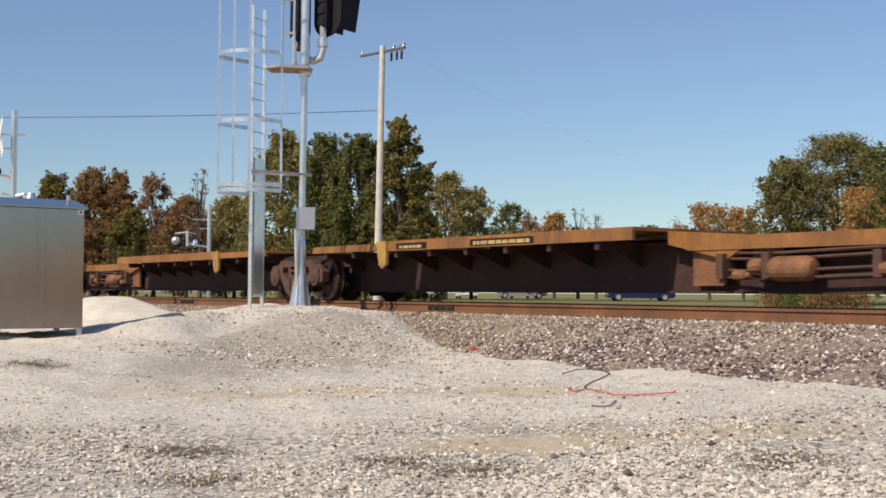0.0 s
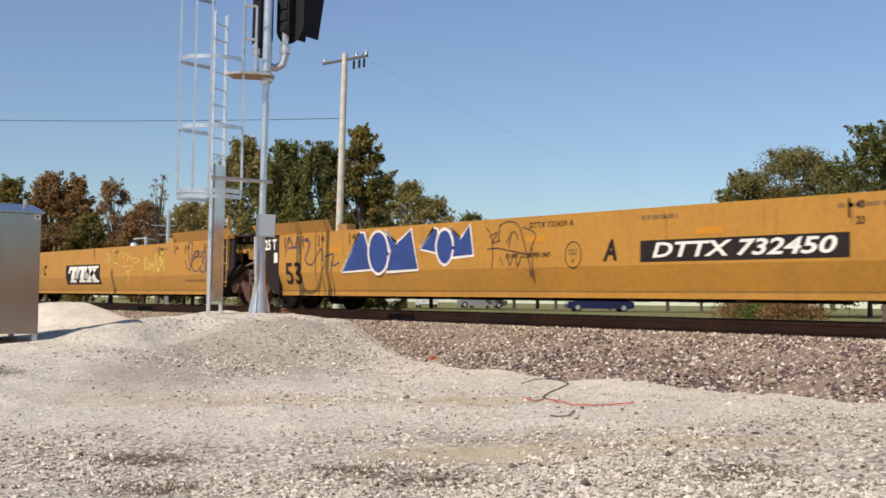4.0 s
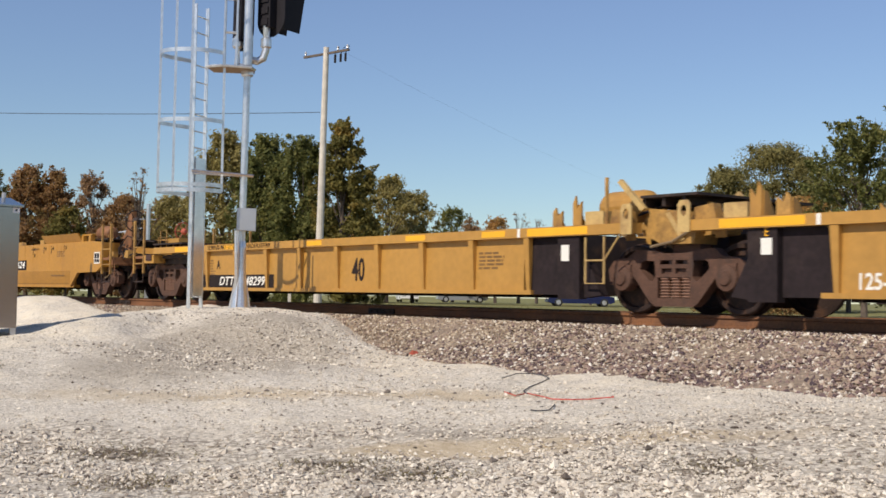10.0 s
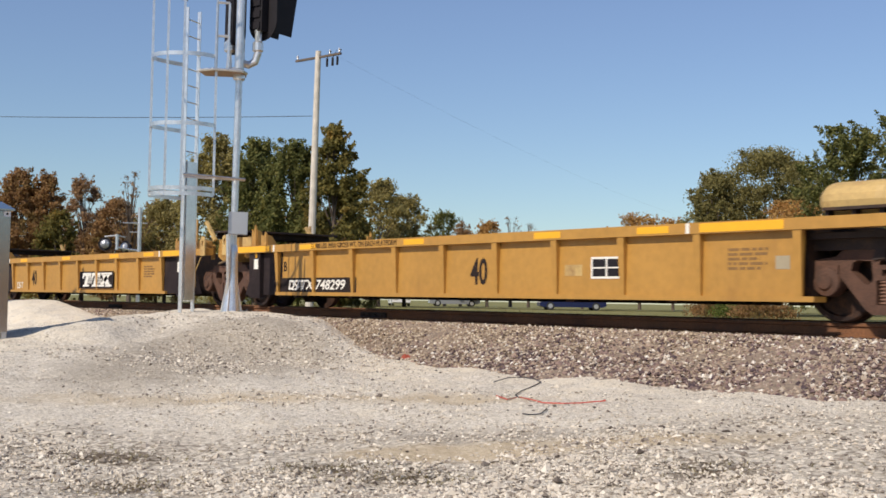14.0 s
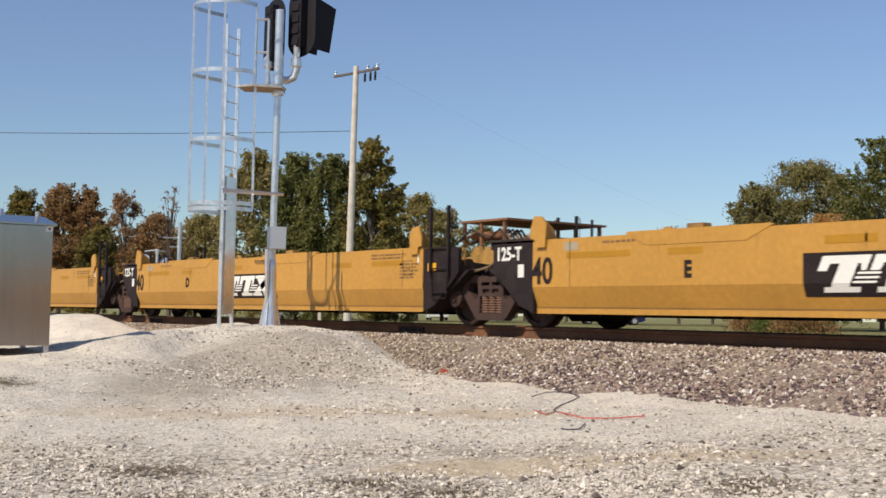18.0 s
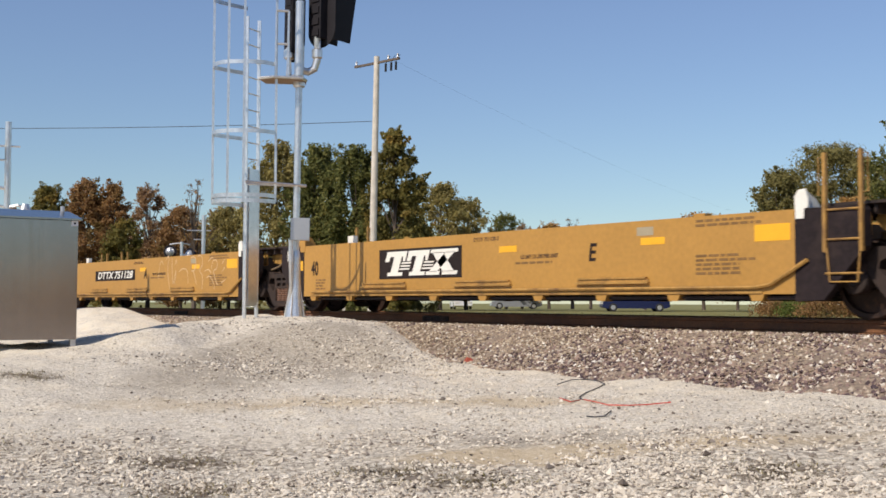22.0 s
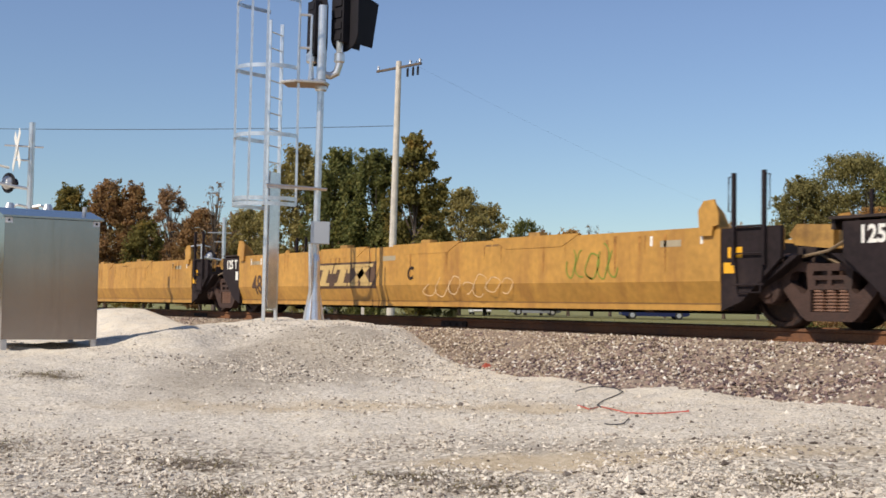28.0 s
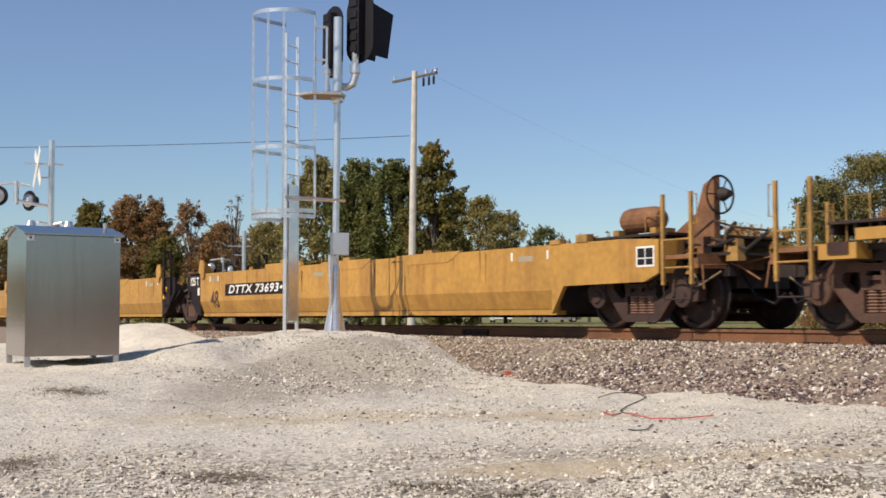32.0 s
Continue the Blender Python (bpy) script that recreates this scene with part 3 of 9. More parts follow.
def ballast_bed():
    xs = np.concatenate([np.arange(-600, -60, 6.0), np.arange(-60, 14, 0.22), np.arange(14, 240, 6.0)])
    ys = np.concatenate([np.arange(-4.3, -1.4, 0.16), np.arange(-1.4, 1.5, 0.35), np.arange(1.6, 4.4, 0.3)])
    X, Y = np.meshgrid(xs, ys)
    Z = bed_z(X, Y) + 0.02 * lumps(X, Y, 3.0) - np.where(np.abs(Y) > 4.1, 0.6, 0)
    nx, ny = len(xs), len(ys)
    i = (np.arange(ny - 1)[:, None] * nx + np.arange(nx - 1)[None]).ravel()
    me = bpy.data.meshes.new("ballast")
    me.from_pydata(np.stack([X.ravel(), Y.ravel(), Z.ravel()], 1).tolist(), [], np.stack([i, i + 1, i + 1 + nx, i + nx], 1).tolist())
    me.shade_smooth()
    ob = tagged(link("ballast", me, M["ballast"]), "grey and brown crushed stone ballast bed under the track", "ballast", kind="structure")
    rng = np.random.default_rng(3)
    n = 72000
    x = rng.uniform(-34, -2, n)
    y = -rng.uniform(0.98, 4.5, n)
    z = bed_z(x, y)
    g = ground_z(x, y)
    keep = z > g - 0.02
    x, y, z = x[keep], y[keep], z[keep]
    s = rng.uniform(0.019, 0.041, len(x)) * np.where(rng.uniform(0, 1, len(x)) > 0.9, 1.25, 1)
    # the stones by the heap and along the ties are dusted with soil
    dusty = np.clip(0.9 * smooth(-5.0, -14.0, x) - 0.35 * smooth(-2.2, -3.4, y) + 0.25 * smooth(-1.9, -1.2, y) + 0.35 * lumps(x, y, 0.8, 3), 0, 0.92)
    soiled = rng.uniform(0, 1, len(x)) < dusty
    for pick, key, label in ((~soiled, "ballaststone", "loose angular grey, brown and pinkish ballast stones"), (soiled, "dustystone", "tan ballast stones dusted with soil")):
        size = s[pick] * (0.8 if key == "dustystone" else 1.0)
        tagged(stones("ballast_stones", np.stack([x[pick], y[pick], z[pick] + size * 0.2], 1), size, M[key]), label, "stones", kind="stuff")
    return ob


ballast_bed()


def gravel_chips():
    rng = np.random.default_rng(4)
    n = 150000
    r = 6.4 + 17 * rng.uniform(0, 1, n) ** 1.4
    a = np.radians(rng.uniform(92, 172, n))
    x, y = r * np.cos(a), -13.2 + r * np.sin(a)
    z = ground_z(x, y)
    near = smooth(11.2, 8.4, lane(x, y))
    face = blob(x, y, -13.7, -5.4, 1.5, 2.0)
    clump = np.clip(0.5 + 0.9 * lumps(x, y, 0.75, 4), 0, 1)
    want = 0.10 + 0.28 * clump + 0.5 * near * np.clip(0.2 + clump, 0, 1) + 0.5 * np.clip(face, 0, 1) * clump - 0.6 * blob(x, y, -6.8, -7.6, 0.9, 0.28)
    keep = (y < -1.9) & (z > bed_z(x, y) - 0.01) & (rng.uniform(0, 1, n) < want)
    x, y, z, near = x[keep], y[keep], z[keep], near[keep]
    # the stony face of the heap and the gravel below it
    k = 60000
    fx, fy = rng.uniform(-19, -7, k), rng.uniform(-9.5, -2.2, k)
    f = np.clip(1.5 * blob(fx, fy, -14.0, -5.5, 1.5, 2.2) + 0.9 * blob(fx, fy, -7.5, -7.05, 0.9, 0.3) + 0.4 * blob(fx, fy, -9.6, -6.4, 2.0, 1.0), 0, 1) * np.clip(0.5 + 0.9 * lumps(fx, fy, 0.9, 4), 0, 1)
    fz = ground_z(fx, fy)
    ok = (rng.uniform(0, 1, k) < f) & (fz > bed_z(fx, fy) - 0.01)
    x, y, z, near = np.concatenate([x, fx[ok]]), np.concatenate([y, fy[ok]]), np.concatenate([z, fz[ok]]), np.concatenate([near, np.full(ok.sum(), 1.0)])
    s = rng.uniform(0.006, 0.015, len(x)) * (1 + 0.75 * near) * np.where(rng.uniform(0, 1, len(x)) > 0.95, 1.7, 1)
    tagged(stones("gravel_chips", np.stack([x, y, z + s * 0.15], 1), s, M["chip"], 0.6), "loose pale limestone chips on the gravel pad", "gravel", kind="stuff")


def dry_weeds():
    """Flattened dead stalks in the soil patches."""
    rng = np.random.default_rng(14)
    n = 3600
    k = rng.integers(0, len(SOIL), n)
    c = np.array(SOIL)[k]
    u, w = rng.normal(0, 0.6, n) * c[:, 2], rng.normal(0, 0.6, n) * c[:, 3]
    x, y = c[:, 0] + 0.57 * u - 0.82 * w, c[:, 1] + 0.82 * u + 0.57 * w
    z = ground_z(x, y) + 0.004
    a, lg = rng.uniform(0, 2 * np.pi, n), rng.uniform(0.02, 0.07, n)
    p = np.stack([x, y, z], 1)
    d = np.stack([np.cos(a) * lg, np.sin(a) * lg, rng.uniform(0.0, 0.035, n)], 1)
    s = np.stack([-np.sin(a), np.cos(a), 0 * a], 1) * 0.004
    v = np.stack([p - s, p + s, p + d], 1)
    i = np.arange(n)[:, None] * 3
    me = bpy.data.meshes.new("dry_weeds")
    me.from_pydata(v.reshape(-1, 3).tolist(), [], np.concatenate([i, i + 1, i + 2], 1).tolist())
    tagged(link("dry_weeds", me, M["twig"]), "flattened dry brown weed stalks in the gravel", "weeds", kind="stuff")


dry_weeds()
gravel_chips()

# ---- track ----
track = tagged(new("railway_track"), "single rusty railway track on timber ties", "track", kind="structure")
RAIL = [(-0.075, -0.17), (0.075, -0.17), (0.075, -0.158), (0.012, -0.14), (0.012, -0.05), (0.036, -0.038), (0.036, -0.006), (0.026, 0.0), (-0.026, 0.0), (-0.036, -0.006), (-0.036, -0.038), (-0.012, -0.05), (-0.012, -0.14), (-0.075, -0.158)]
for side in (-0.753, 0.753):
    bm = bmesh.new()
    prism(bm, [(p[0] + side, p[1]) for p in RAIL], -600, 240)
    rail = part("rail", bm, M["railside"], track)
    bm = bmesh.new()
    box(bm, -600, 240, side - 0.022, side + 0.022, 0.0, 0.003)
    part("running_surface", bm, M["railtop"], rail, "polished steel running surface")
    for x in (-29.5, -17.8, -6.0):
        bm = bmesh.new()
        for s in (-1, 1):
            box(bm, x - 0.4, x + 0.4, side + s * 0.03 - 0.014, side + s * 0.03 + 0.014, -0.145, -0.05)
            for k in (-0.3, -0.1, 0.1, 0.3):
                tube(bm, (x + k, side + s * 0.04, -0.098), (x + k, side + s * 0.075, -0.098), 0.02, 6)
        part("joint_bar", bm, M["grime"], rail)


# ---- signal mast, ladder and cage ----
def signal():
    t = thing("railway_signal", pose(-19.07, -3.0, 0) @ Matrix.Rotation(radians(0.55), 4, (-0.882, 0.472, 0)), "galvanised railway signal mast with two black signal heads", "signal")
    bm = bmesh.new()
    tube(bm, (0, 0, 0.15), (0.0, 0, 4.5), 0.064, 14)
    tube(bm, (0.0, 0, 4.3), (0.0, 0, 5.68), 0.088, 16)
    part("mast", bm, M["galv"], t, smooth=False)
    bm = bmesh.new()
    lathe(bm, [(0.19, -0.15), (0.175, -0.08), (0.125, 0.25), (0.095, 0.6), (0.085, 1.0), (0.068, 1.12)], 18, "z")
    base = part("base", bm, M["galv"], t, "flared cast base of the mast")
    for k in range(4):
        a = math.pi / 4 + k * math.pi / 2
        bm = bmesh.new()
        hull8(bm, [(math.cos(a) * 0.08 - math.sin(a) * 0.01, math.sin(a) * 0.08 + math.cos(a) * 0.01, -0.1), (math.cos(a) * 0.2, math.sin(a) * 0.2 + 0.01, -0.1), (math.cos(a) * 0.2, math.sin(a) * 0.2 - 0.01, -0.1), (math.cos(a) * 0.08 + math.sin(a) * 0.01, math.sin(a) * 0.08 - math.cos(a) * 0.01, -0.1),
                   (math.cos(a) * 0.06, math.sin(a) * 0.06 + 0.01, 0.5), (math.cos(a) * 0.09, math.sin(a) * 0.09 + 0.01, 0.5), (math.cos(a) * 0.09, math.sin(a) * 0.09 - 0.01, 0.5), (math.cos(a) * 0.06, math.sin(a) * 0.06 - 0.01, 0.5)])
        part("fin", bm, M["galv"], base)
    bm = bmesh.new()
    RB = pose(0, 0, 0, 0, 0, 61.9)
    box(bm, -0.10, 0.24, -0.24, -0.07, 1.30, 1.70)
    jb = part("junction_box", bm, M["alutrim"], t, "grey metal junction box", RB)
    bm = bmesh.new()
    box(bm, -0.09, 0.23, -0.25, -0.243, 1.31, 1.69)
    part("door", bm, M["alutrim"], jb)
    bm = bmesh.new()
    path_tube(bm, [(0.06, -0.14, 1.3), (0.07, -0.13, 0.9), (0.05, -0.1, 0.5), (0.0, -0.1, 0.2)], 0.04, 8)
    part("conduit", bm, M["galv"], t)
    R = pose(0, 0, 0, 0, 0, 61.9)
    bm = bmesh.new()
    prism(bm, [(-0.72, -0.18), (-0.45, -0.36), (0.05, -0.34), (0.13, -0.1), (0.13, 0.2), (-0.6, 0.26)], 4.19, 4.23, "z")
    plat = part("platform", bm, M["grating"], t, "small steel grating platform", R)
    bm = bmesh.new()
    for a, b in (((-0.72, -0.18), (-0.45, -0.36)), ((-0.45, -0.36), (0.05, -0.34)), ((0.05, -0.34), (0.13, -0.1))):
        tube(bm, (*a, 4.21), (*b, 4.21), 0.026, 6)
    part("platform_edge", bm, M["galv"], plat)
    bm = bmesh.new()
    lathe(bm, [(0.09, -0.1), (0.11, -0.08), (0.11, 0.06), (0.075, 0.1)], 14, "z", (0, 0, 4.2))
    part("mast_collar", bm, M["galv"], t)
    for dx, dy, turn, z in ((-0.19, 0.2, 30, 5.28), (0.32, 0.06, 42, 5.54)):
        hm = R @ pose(dx, dy, z, 0, 0, turn)
        bm = bmesh.new()
        oval = [(0.36 * math.cos(a), 0.33 * (1 if math.sin(a) > 0 else -1) * (0 if abs(math.sin(a)) < 1e-6 else 1) + 0.34 * math.sin(a)) for a in np.linspace(0.02, 2 * math.pi + 0.02, 32, endpoint=False)]
        prism(bm, oval, 0.10, 0.12)
        head = part("signal_head", bm, M["sigblack"], t, "black oblong signal background", hm)
        bm = bmesh.new()
        box(bm, -0.03 if dx < 0 else -0.06, 0.10, -0.14, 0.14, -0.52, 0.52)
        hs = part("housing", bm, M["sigblack"], head)
        for j in range(5):
            bm = bmesh.new()
            box(bm, -0.045 if dx < 0 else -0.085, -0.03 if dx < 0 else -0.06, -0.1, 0.1, -0.48 + j * 0.21, -0.36 + j * 0.21)
            part("rib", bm, M["sigblack"], hs)
        for zz in (-0.32, 0.0, 0.32):
            bm = bmesh.new()
            lathe(bm, [(0.10, 0.125), (0.11, 0.135)], 14, "x", (0, 0, zz))
            part("lens", bm, M["lens"], head)
        if dx > 0:
            bm = bmesh.new()
            for s in (-1, 1):
                prism(bm, [(0.12, 0.50), (0.80, 0.34), (0.66, -0.52), (0.12, -0.50)], s * 0.17 - 0.006, s * 0.17 + 0.006, "y")
            hull8(bm, [(0.12, -0.17, 0.49), (0.80, -0.17, 0.33), (0.80, 0.17, 0.33), (0.12, 0.17, 0.49), (0.12, -0.17, 0.50), (0.80, -0.17, 0.34), (0.80, 0.17, 0.34), (0.12, 0.17, 0.50)])
            part("hood", bm, M["sigblack"], head, "deep black sun hood")
        bm = bmesh.new()
        if dx > 0:
            path_tube(bm, [(0.0, 0.0, 4.42), (dx * 0.5, dy, 4.40), (dx * 0.85, dy, 4.46), (dx, dy, 4.62), (dx, dy, 5.05)], 0.07, 12)
        else:
            path_tube(bm, [(0.0, 0.0, 4.30), (dx * 0.8, dy, 4.30), (dx, dy, 4.36), (dx, dy, 4.86)], 0.058, 10)
        br = part("bracket", bm, M["galv"], t, "", R)
        bm = bmesh.new()
        lathe(bm, [(0.07, -0.1), (0.1, -0.07), (0.1, 0.07), (0.07, 0.1)], 12, "z", (dx, dy, 4.74))
        part("collar", bm, M["galv"], br)
    bm = bmesh.new()
    tube(bm, (-0.20, -0.3, 4.22), (-0.20, -0.3, 5.42), 0.024, 6)
    tube(bm, (-0.42, -0.3, 5.42), (-0.20, -0.3, 5.42), 0.024, 6)
    tube(bm, (-0.40, -0.3, 4.82), (-0.20, -0.3, 4.82), 0.024, 6)
    tube(bm, (-0.42, -0.3, 5.42), (-0.42, -0.3, 4.22), 0.02, 6)
    part("handrail", bm, M["galv"], t, "", R)
    bm = bmesh.new()
    for v0, v1 in ((-0.9, -0.06), (-0.45, 0.06)):
        tube(bm, (-0.9, v0, 2.27), (0.16, v1, 2.30), 0.024, 6)
    part("stay", bm, M["galv"], t, "bars that tie the ladder to the mast", R)

    lad = thing("caged_ladder", pose(-20.05, -3.4, 0, 0, 0, 64.2), "galvanised caged access ladder beside the signal", "ladder")
    L = pose(0, 0, 0, 0, 0, 56)
    for u in (-0.2, 0.2):
        bm = bmesh.new()
        box(bm, u - 0.012, u + 0.012, -0.035, 0.035, -0.12, 5.5)
        part("stile", bm, M["galv"], lad, "", L)
    z = 0.1
    rung_mesh = None
    while z < 5.45:
        if rung_mesh is None:
            bm = bmesh.new()
            tube(bm, (-0.2, 0, 0), (0.2, 0, 0), 0.012, 6)
            rung_mesh = part("rung", bm, M["galv"], lad, m=L @ pose(0, 0, z)).data
        else:
            link("rung", rung_mesh, M["galv"], lad, m=L @ pose(0, 0, z))
        z += 0.305
    bm = bmesh.new()
    box(bm, -0.15, 0.15, -0.05, -0.037, 0.12, 2.66)
    part("ladder_guard", bm, M["galv"], lad, "flat plate that bars the rungs", L)
    for u in (-0.15, 0.11):
        bm = bmesh.new()
        box(bm, u, u + 0.04, -0.037, 0.0, 0.12, 2.66)
        part("guard_flange", bm, M["galv"], lad, m=L)
    key = [(-0.11, -0.02), (-0.44, -0.26), (-0.70, -0.52), (-0.71, -0.80), (-0.56, -1.06), (-0.30, -1.20), (0.0, -1.24), (0.25, -1.17), (0.44, -1.0)]
    ring = []
    for i in range(len(key) - 1):
        p0, p1, p2, p3 = key[max(0, i - 1)], key[i], key[i + 1], key[min(len(key) - 1, i + 2)]
        for s in (0, 0.25, 0.5, 0.75):
            ring.append(tuple(0.5 * (2 * p1[k] + (p2[k] - p0[k]) * s + (2 * p0[k] - 5 * p1[k] + 4 * p2[k] - p3[k]) * s * s + (3 * p1[k] - p0[k] - 3 * p2[k] + p3[k]) * s ** 3) for k in (0, 1)))
    ring.append(key[-1])
    ring = [(0.96 * px - 0.01, 0.96 * py) for px, py in ring]
    for z in (1.98, 2.08, 3.22, 4.45, 5.68):
        bm = bmesh.new()
        loops = []
        for i, (px, py) in enumerate(ring):
            d = Vector(ring[min(i + 1, len(ring) - 1)]) - Vector(ring[max(i - 1, 0)])
            nx, ny = -d.y / d.length * 0.006, d.x / d.length * 0.006
            loops.append([bm.verts.new(v) for v in ((px - nx, py - ny, z - 0.035), (px + nx, py + ny, z - 0.035), (px + nx, py + ny, z + 0.035), (px - nx, py - ny, z + 0.035))])
        for u, w in zip(loops, loops[1:]):
            for j in range(4):
                bm.faces.new((u[j], u[(j + 1) % 4], w[(j + 1) % 4], w[j]))
        bm.faces.new(loops[0])
        bm.faces.new(loops[-1])
        part("cage_hoop", bm, M["galv"], lad)
    for i in (9, 18, 22, 32):
        bm = bmesh.new()
        x, y = ring[i]
        box(bm, x - 0.022, x + 0.022, y - 0.008, y + 0.008, 1.97, 5.7)
        part("cage_bar", bm, M["galv"], lad)


signal()


def instrument_case():
    t = thing("instrument_case", pose(-16.1, -8.56, -0.40, 0, 0, 88), "bare aluminium trackside instrument case with a pitched roof on short legs", "cabinet")
    w, d, h = 1.25, 1.2, 1.68
    bm = bmesh.new()
    box(bm, -w / 2, w / 2, 0, d, 0.07, h)
    body = part("body", bm, M["aluminium"], t)
    bm = bmesh.new()
    for s in (-1, 1):
        prism(bm, [(-0.06, h + 0.005), (d / 2, h + 0.15), (d / 2, h + 0.17), (-0.06, h + 0.03)] if s < 0 else [(d + 0.06, h + 0.005), (d + 0.06, h + 0.03), (d / 2, h + 0.17), (d / 2, h + 0.15)], -w / 2 - 0.04, w / 2 + 0.04)
    for s in (-1, 1):
        prism(bm, [(0, h), (d, h), (d / 2, h + 0.15)], s * w / 2 - 0.01, s * w / 2 + 0.01)
    part("roof", bm, M["aluminium"], t, "low pitched aluminium roof")
    for x in (-w / 2 + 0.04, w / 2 - 0.04):
        for y in (0.04, d - 0.04):
            bm = bmesh.new()
            box(bm, x - 0.035, x + 0.035, y - 0.035, y + 0.035, -0.12, 0.07)
            part("leg", bm, M["alutrim"], t)
    for a, b in ((-w / 2, -w / 4), (-w / 4, 0.12), (0.12, w / 4 + 0.1), (w / 4 + 0.1, w / 2)):
        bm = bmesh.new()
        box(bm, a + 0.004, b - 0.004, -0.008, 0.0, 0.08, h - 0.02)
        part("panel", bm, M["aluminium"], body)
    for x in (-w / 4, 0.12, w / 4 + 0.1):
        bm = bmesh.new()
        box(bm, x - 0.012, x + 0.012, -0.012, -0.001, 0.08, h - 0.03)
        part("seam_strip", bm, M["aluminium"], body)
    for x in (-w / 2 + 0.05, w / 2 - 0.05):
        bm = bmesh.new()
        box(bm, x - 0.045, x + 0.045, -0.016, -0.008, h - 0.07, h)
        tab = part("lifting_plate", bm, M["carwhite"], t, "small white plate with a dark hole")
        bm = bmesh.new()
        lathe(bm, [(0.016, -0.018), (0.016, -0.0165)], 10, "y", (x, 0, h - 0.035))
        part("hole", bm, M["sigblack"], tab)
    bm = bmesh.new()
    tube(bm, (w / 2 - 0.05, d / 2, h + 0.1), (w / 2 - 0.05, d / 2, h + 0.24), 0.03, 8)
    part("vent_pipe", bm, M["alutrim"], t)


instrument_case()


def crossing_signal(m, drop=0.0, label="railroad crossing signal with flashing lamps on a galvanised mast"):
    t = thing("crossing_signal", m, label, "crossing signal")
    bm = bmesh.new()
    tube(bm, (0, 0, -0.1), (0, 0, 5.03 - drop), 0.075, 12)
    part("mast", bm, M["galv"], t)
    for s in (-1, 1) if not drop else ():
        bm = bmesh.new()
        q = Matrix.Rotation(radians(10), 3, 'Z') @ Matrix.Rotation(radians(45 * s), 3, 'X')
        c = [Vector((x, y, z)) for z in (-0.11, 0.11) for x, y in ((0, -0.6), (0.01, -0.6), (0.01, 0.6), (0, 0.6))]
        hull8(bm, [tuple(q @ p + Vector((-0.34 + 0.012 * s, 0, 4.34 - drop))) for p in c])
        part("crossbuck_blade", bm, M["white"], t, "white crossbuck blade")
    for z, x0, x1 in ((4.44, -0.62, 0.28), (4.1, -0.36, 0.0)):
        bm = bmesh.new()
        tube(bm, (x0, 0, z - drop), (x1, 0, z - drop), 0.024, 6)
        part("bracket_arm", bm, M["galv"], t)
    bm = bmesh.new()
    path_tube(bm, [(0, 0, 3.4 - drop), (-0.4, -0.05, 3.45 - drop), (-0.8, -0.08, 3.52 - drop)], 0.04, 8)
    tube(bm, (-0.8, -0.08, 3.42 - drop), (-0.8, -0.08, 4.0 - drop), 0.06, 8)
    path_tube(bm, [(-1.25, 0, 3.9 - drop), (-0.8, -0.04, 3.96 - drop), (-0.5, 0.05, 3.9 - drop)], 0.03, 6)
    part("lamp_arm", bm, M["galv"], t)
    for x, y, z, turn in ((-1.28, 0.0, 3.63, 78), (-0.56, 0.12, 3.54, 40)):
        bm = bmesh.new()
        lathe(bm, [(0.02, 0.0), (0.25, 0.0), (0.25, 0.015), (0.02, 0.016)], 20, "x")
        disc = part("lamp_background", bm, M["sigblack"], t, "black round lamp background", pose(x + 0.05, y, z - drop, 0, 0, turn))
        bm = bmesh.new()
        lathe(bm, [(0.13, 0.02), (0.13, 0.2), (0.10, 0.22)], 16, "x")
        part("lamp", bm, M["lens"], disc, "dark red flasher lens")
        bm = bmesh.new()
        lathe(bm, [(0.03, -0.16), (0.11, -0.12), (0.165, -0.04), (0.17, -0.005)], 16, "x")
        part("housing", bm, M["chrome"], disc, "silver lamp housing")
    for x in (-0.45, 0.42):
        bm = bmesh.new()
        path_tube(bm, [(0, 0, 2.95 - drop), (x * 0.6, -0.1, 3.0 - drop), (x, -0.1, 2.92 - drop)], 0.035, 6)
        lathe(bm, [(0.10, -0.1), (0.13, 0.0), (0.08, 0.14)], 10, "z", (x, -0.1, 2.9 - drop))
        part("lower_lamp_bracket", bm, M["galv"], t)
    bm = bmesh.new()
    box(bm, -0.12, 0.12, -0.16, 0.16, 1.2, 1.7)
    part("mechanism", bm, M["alutrim"], t)


crossing_signal(pose(-29.45, -5.3, -0.5, 0, 0, 75))
crossing_signal(pose(-41.9, 5.3, -0.6, 0, 0, 66), 0.95, label="galvanised crossing signal across the track")


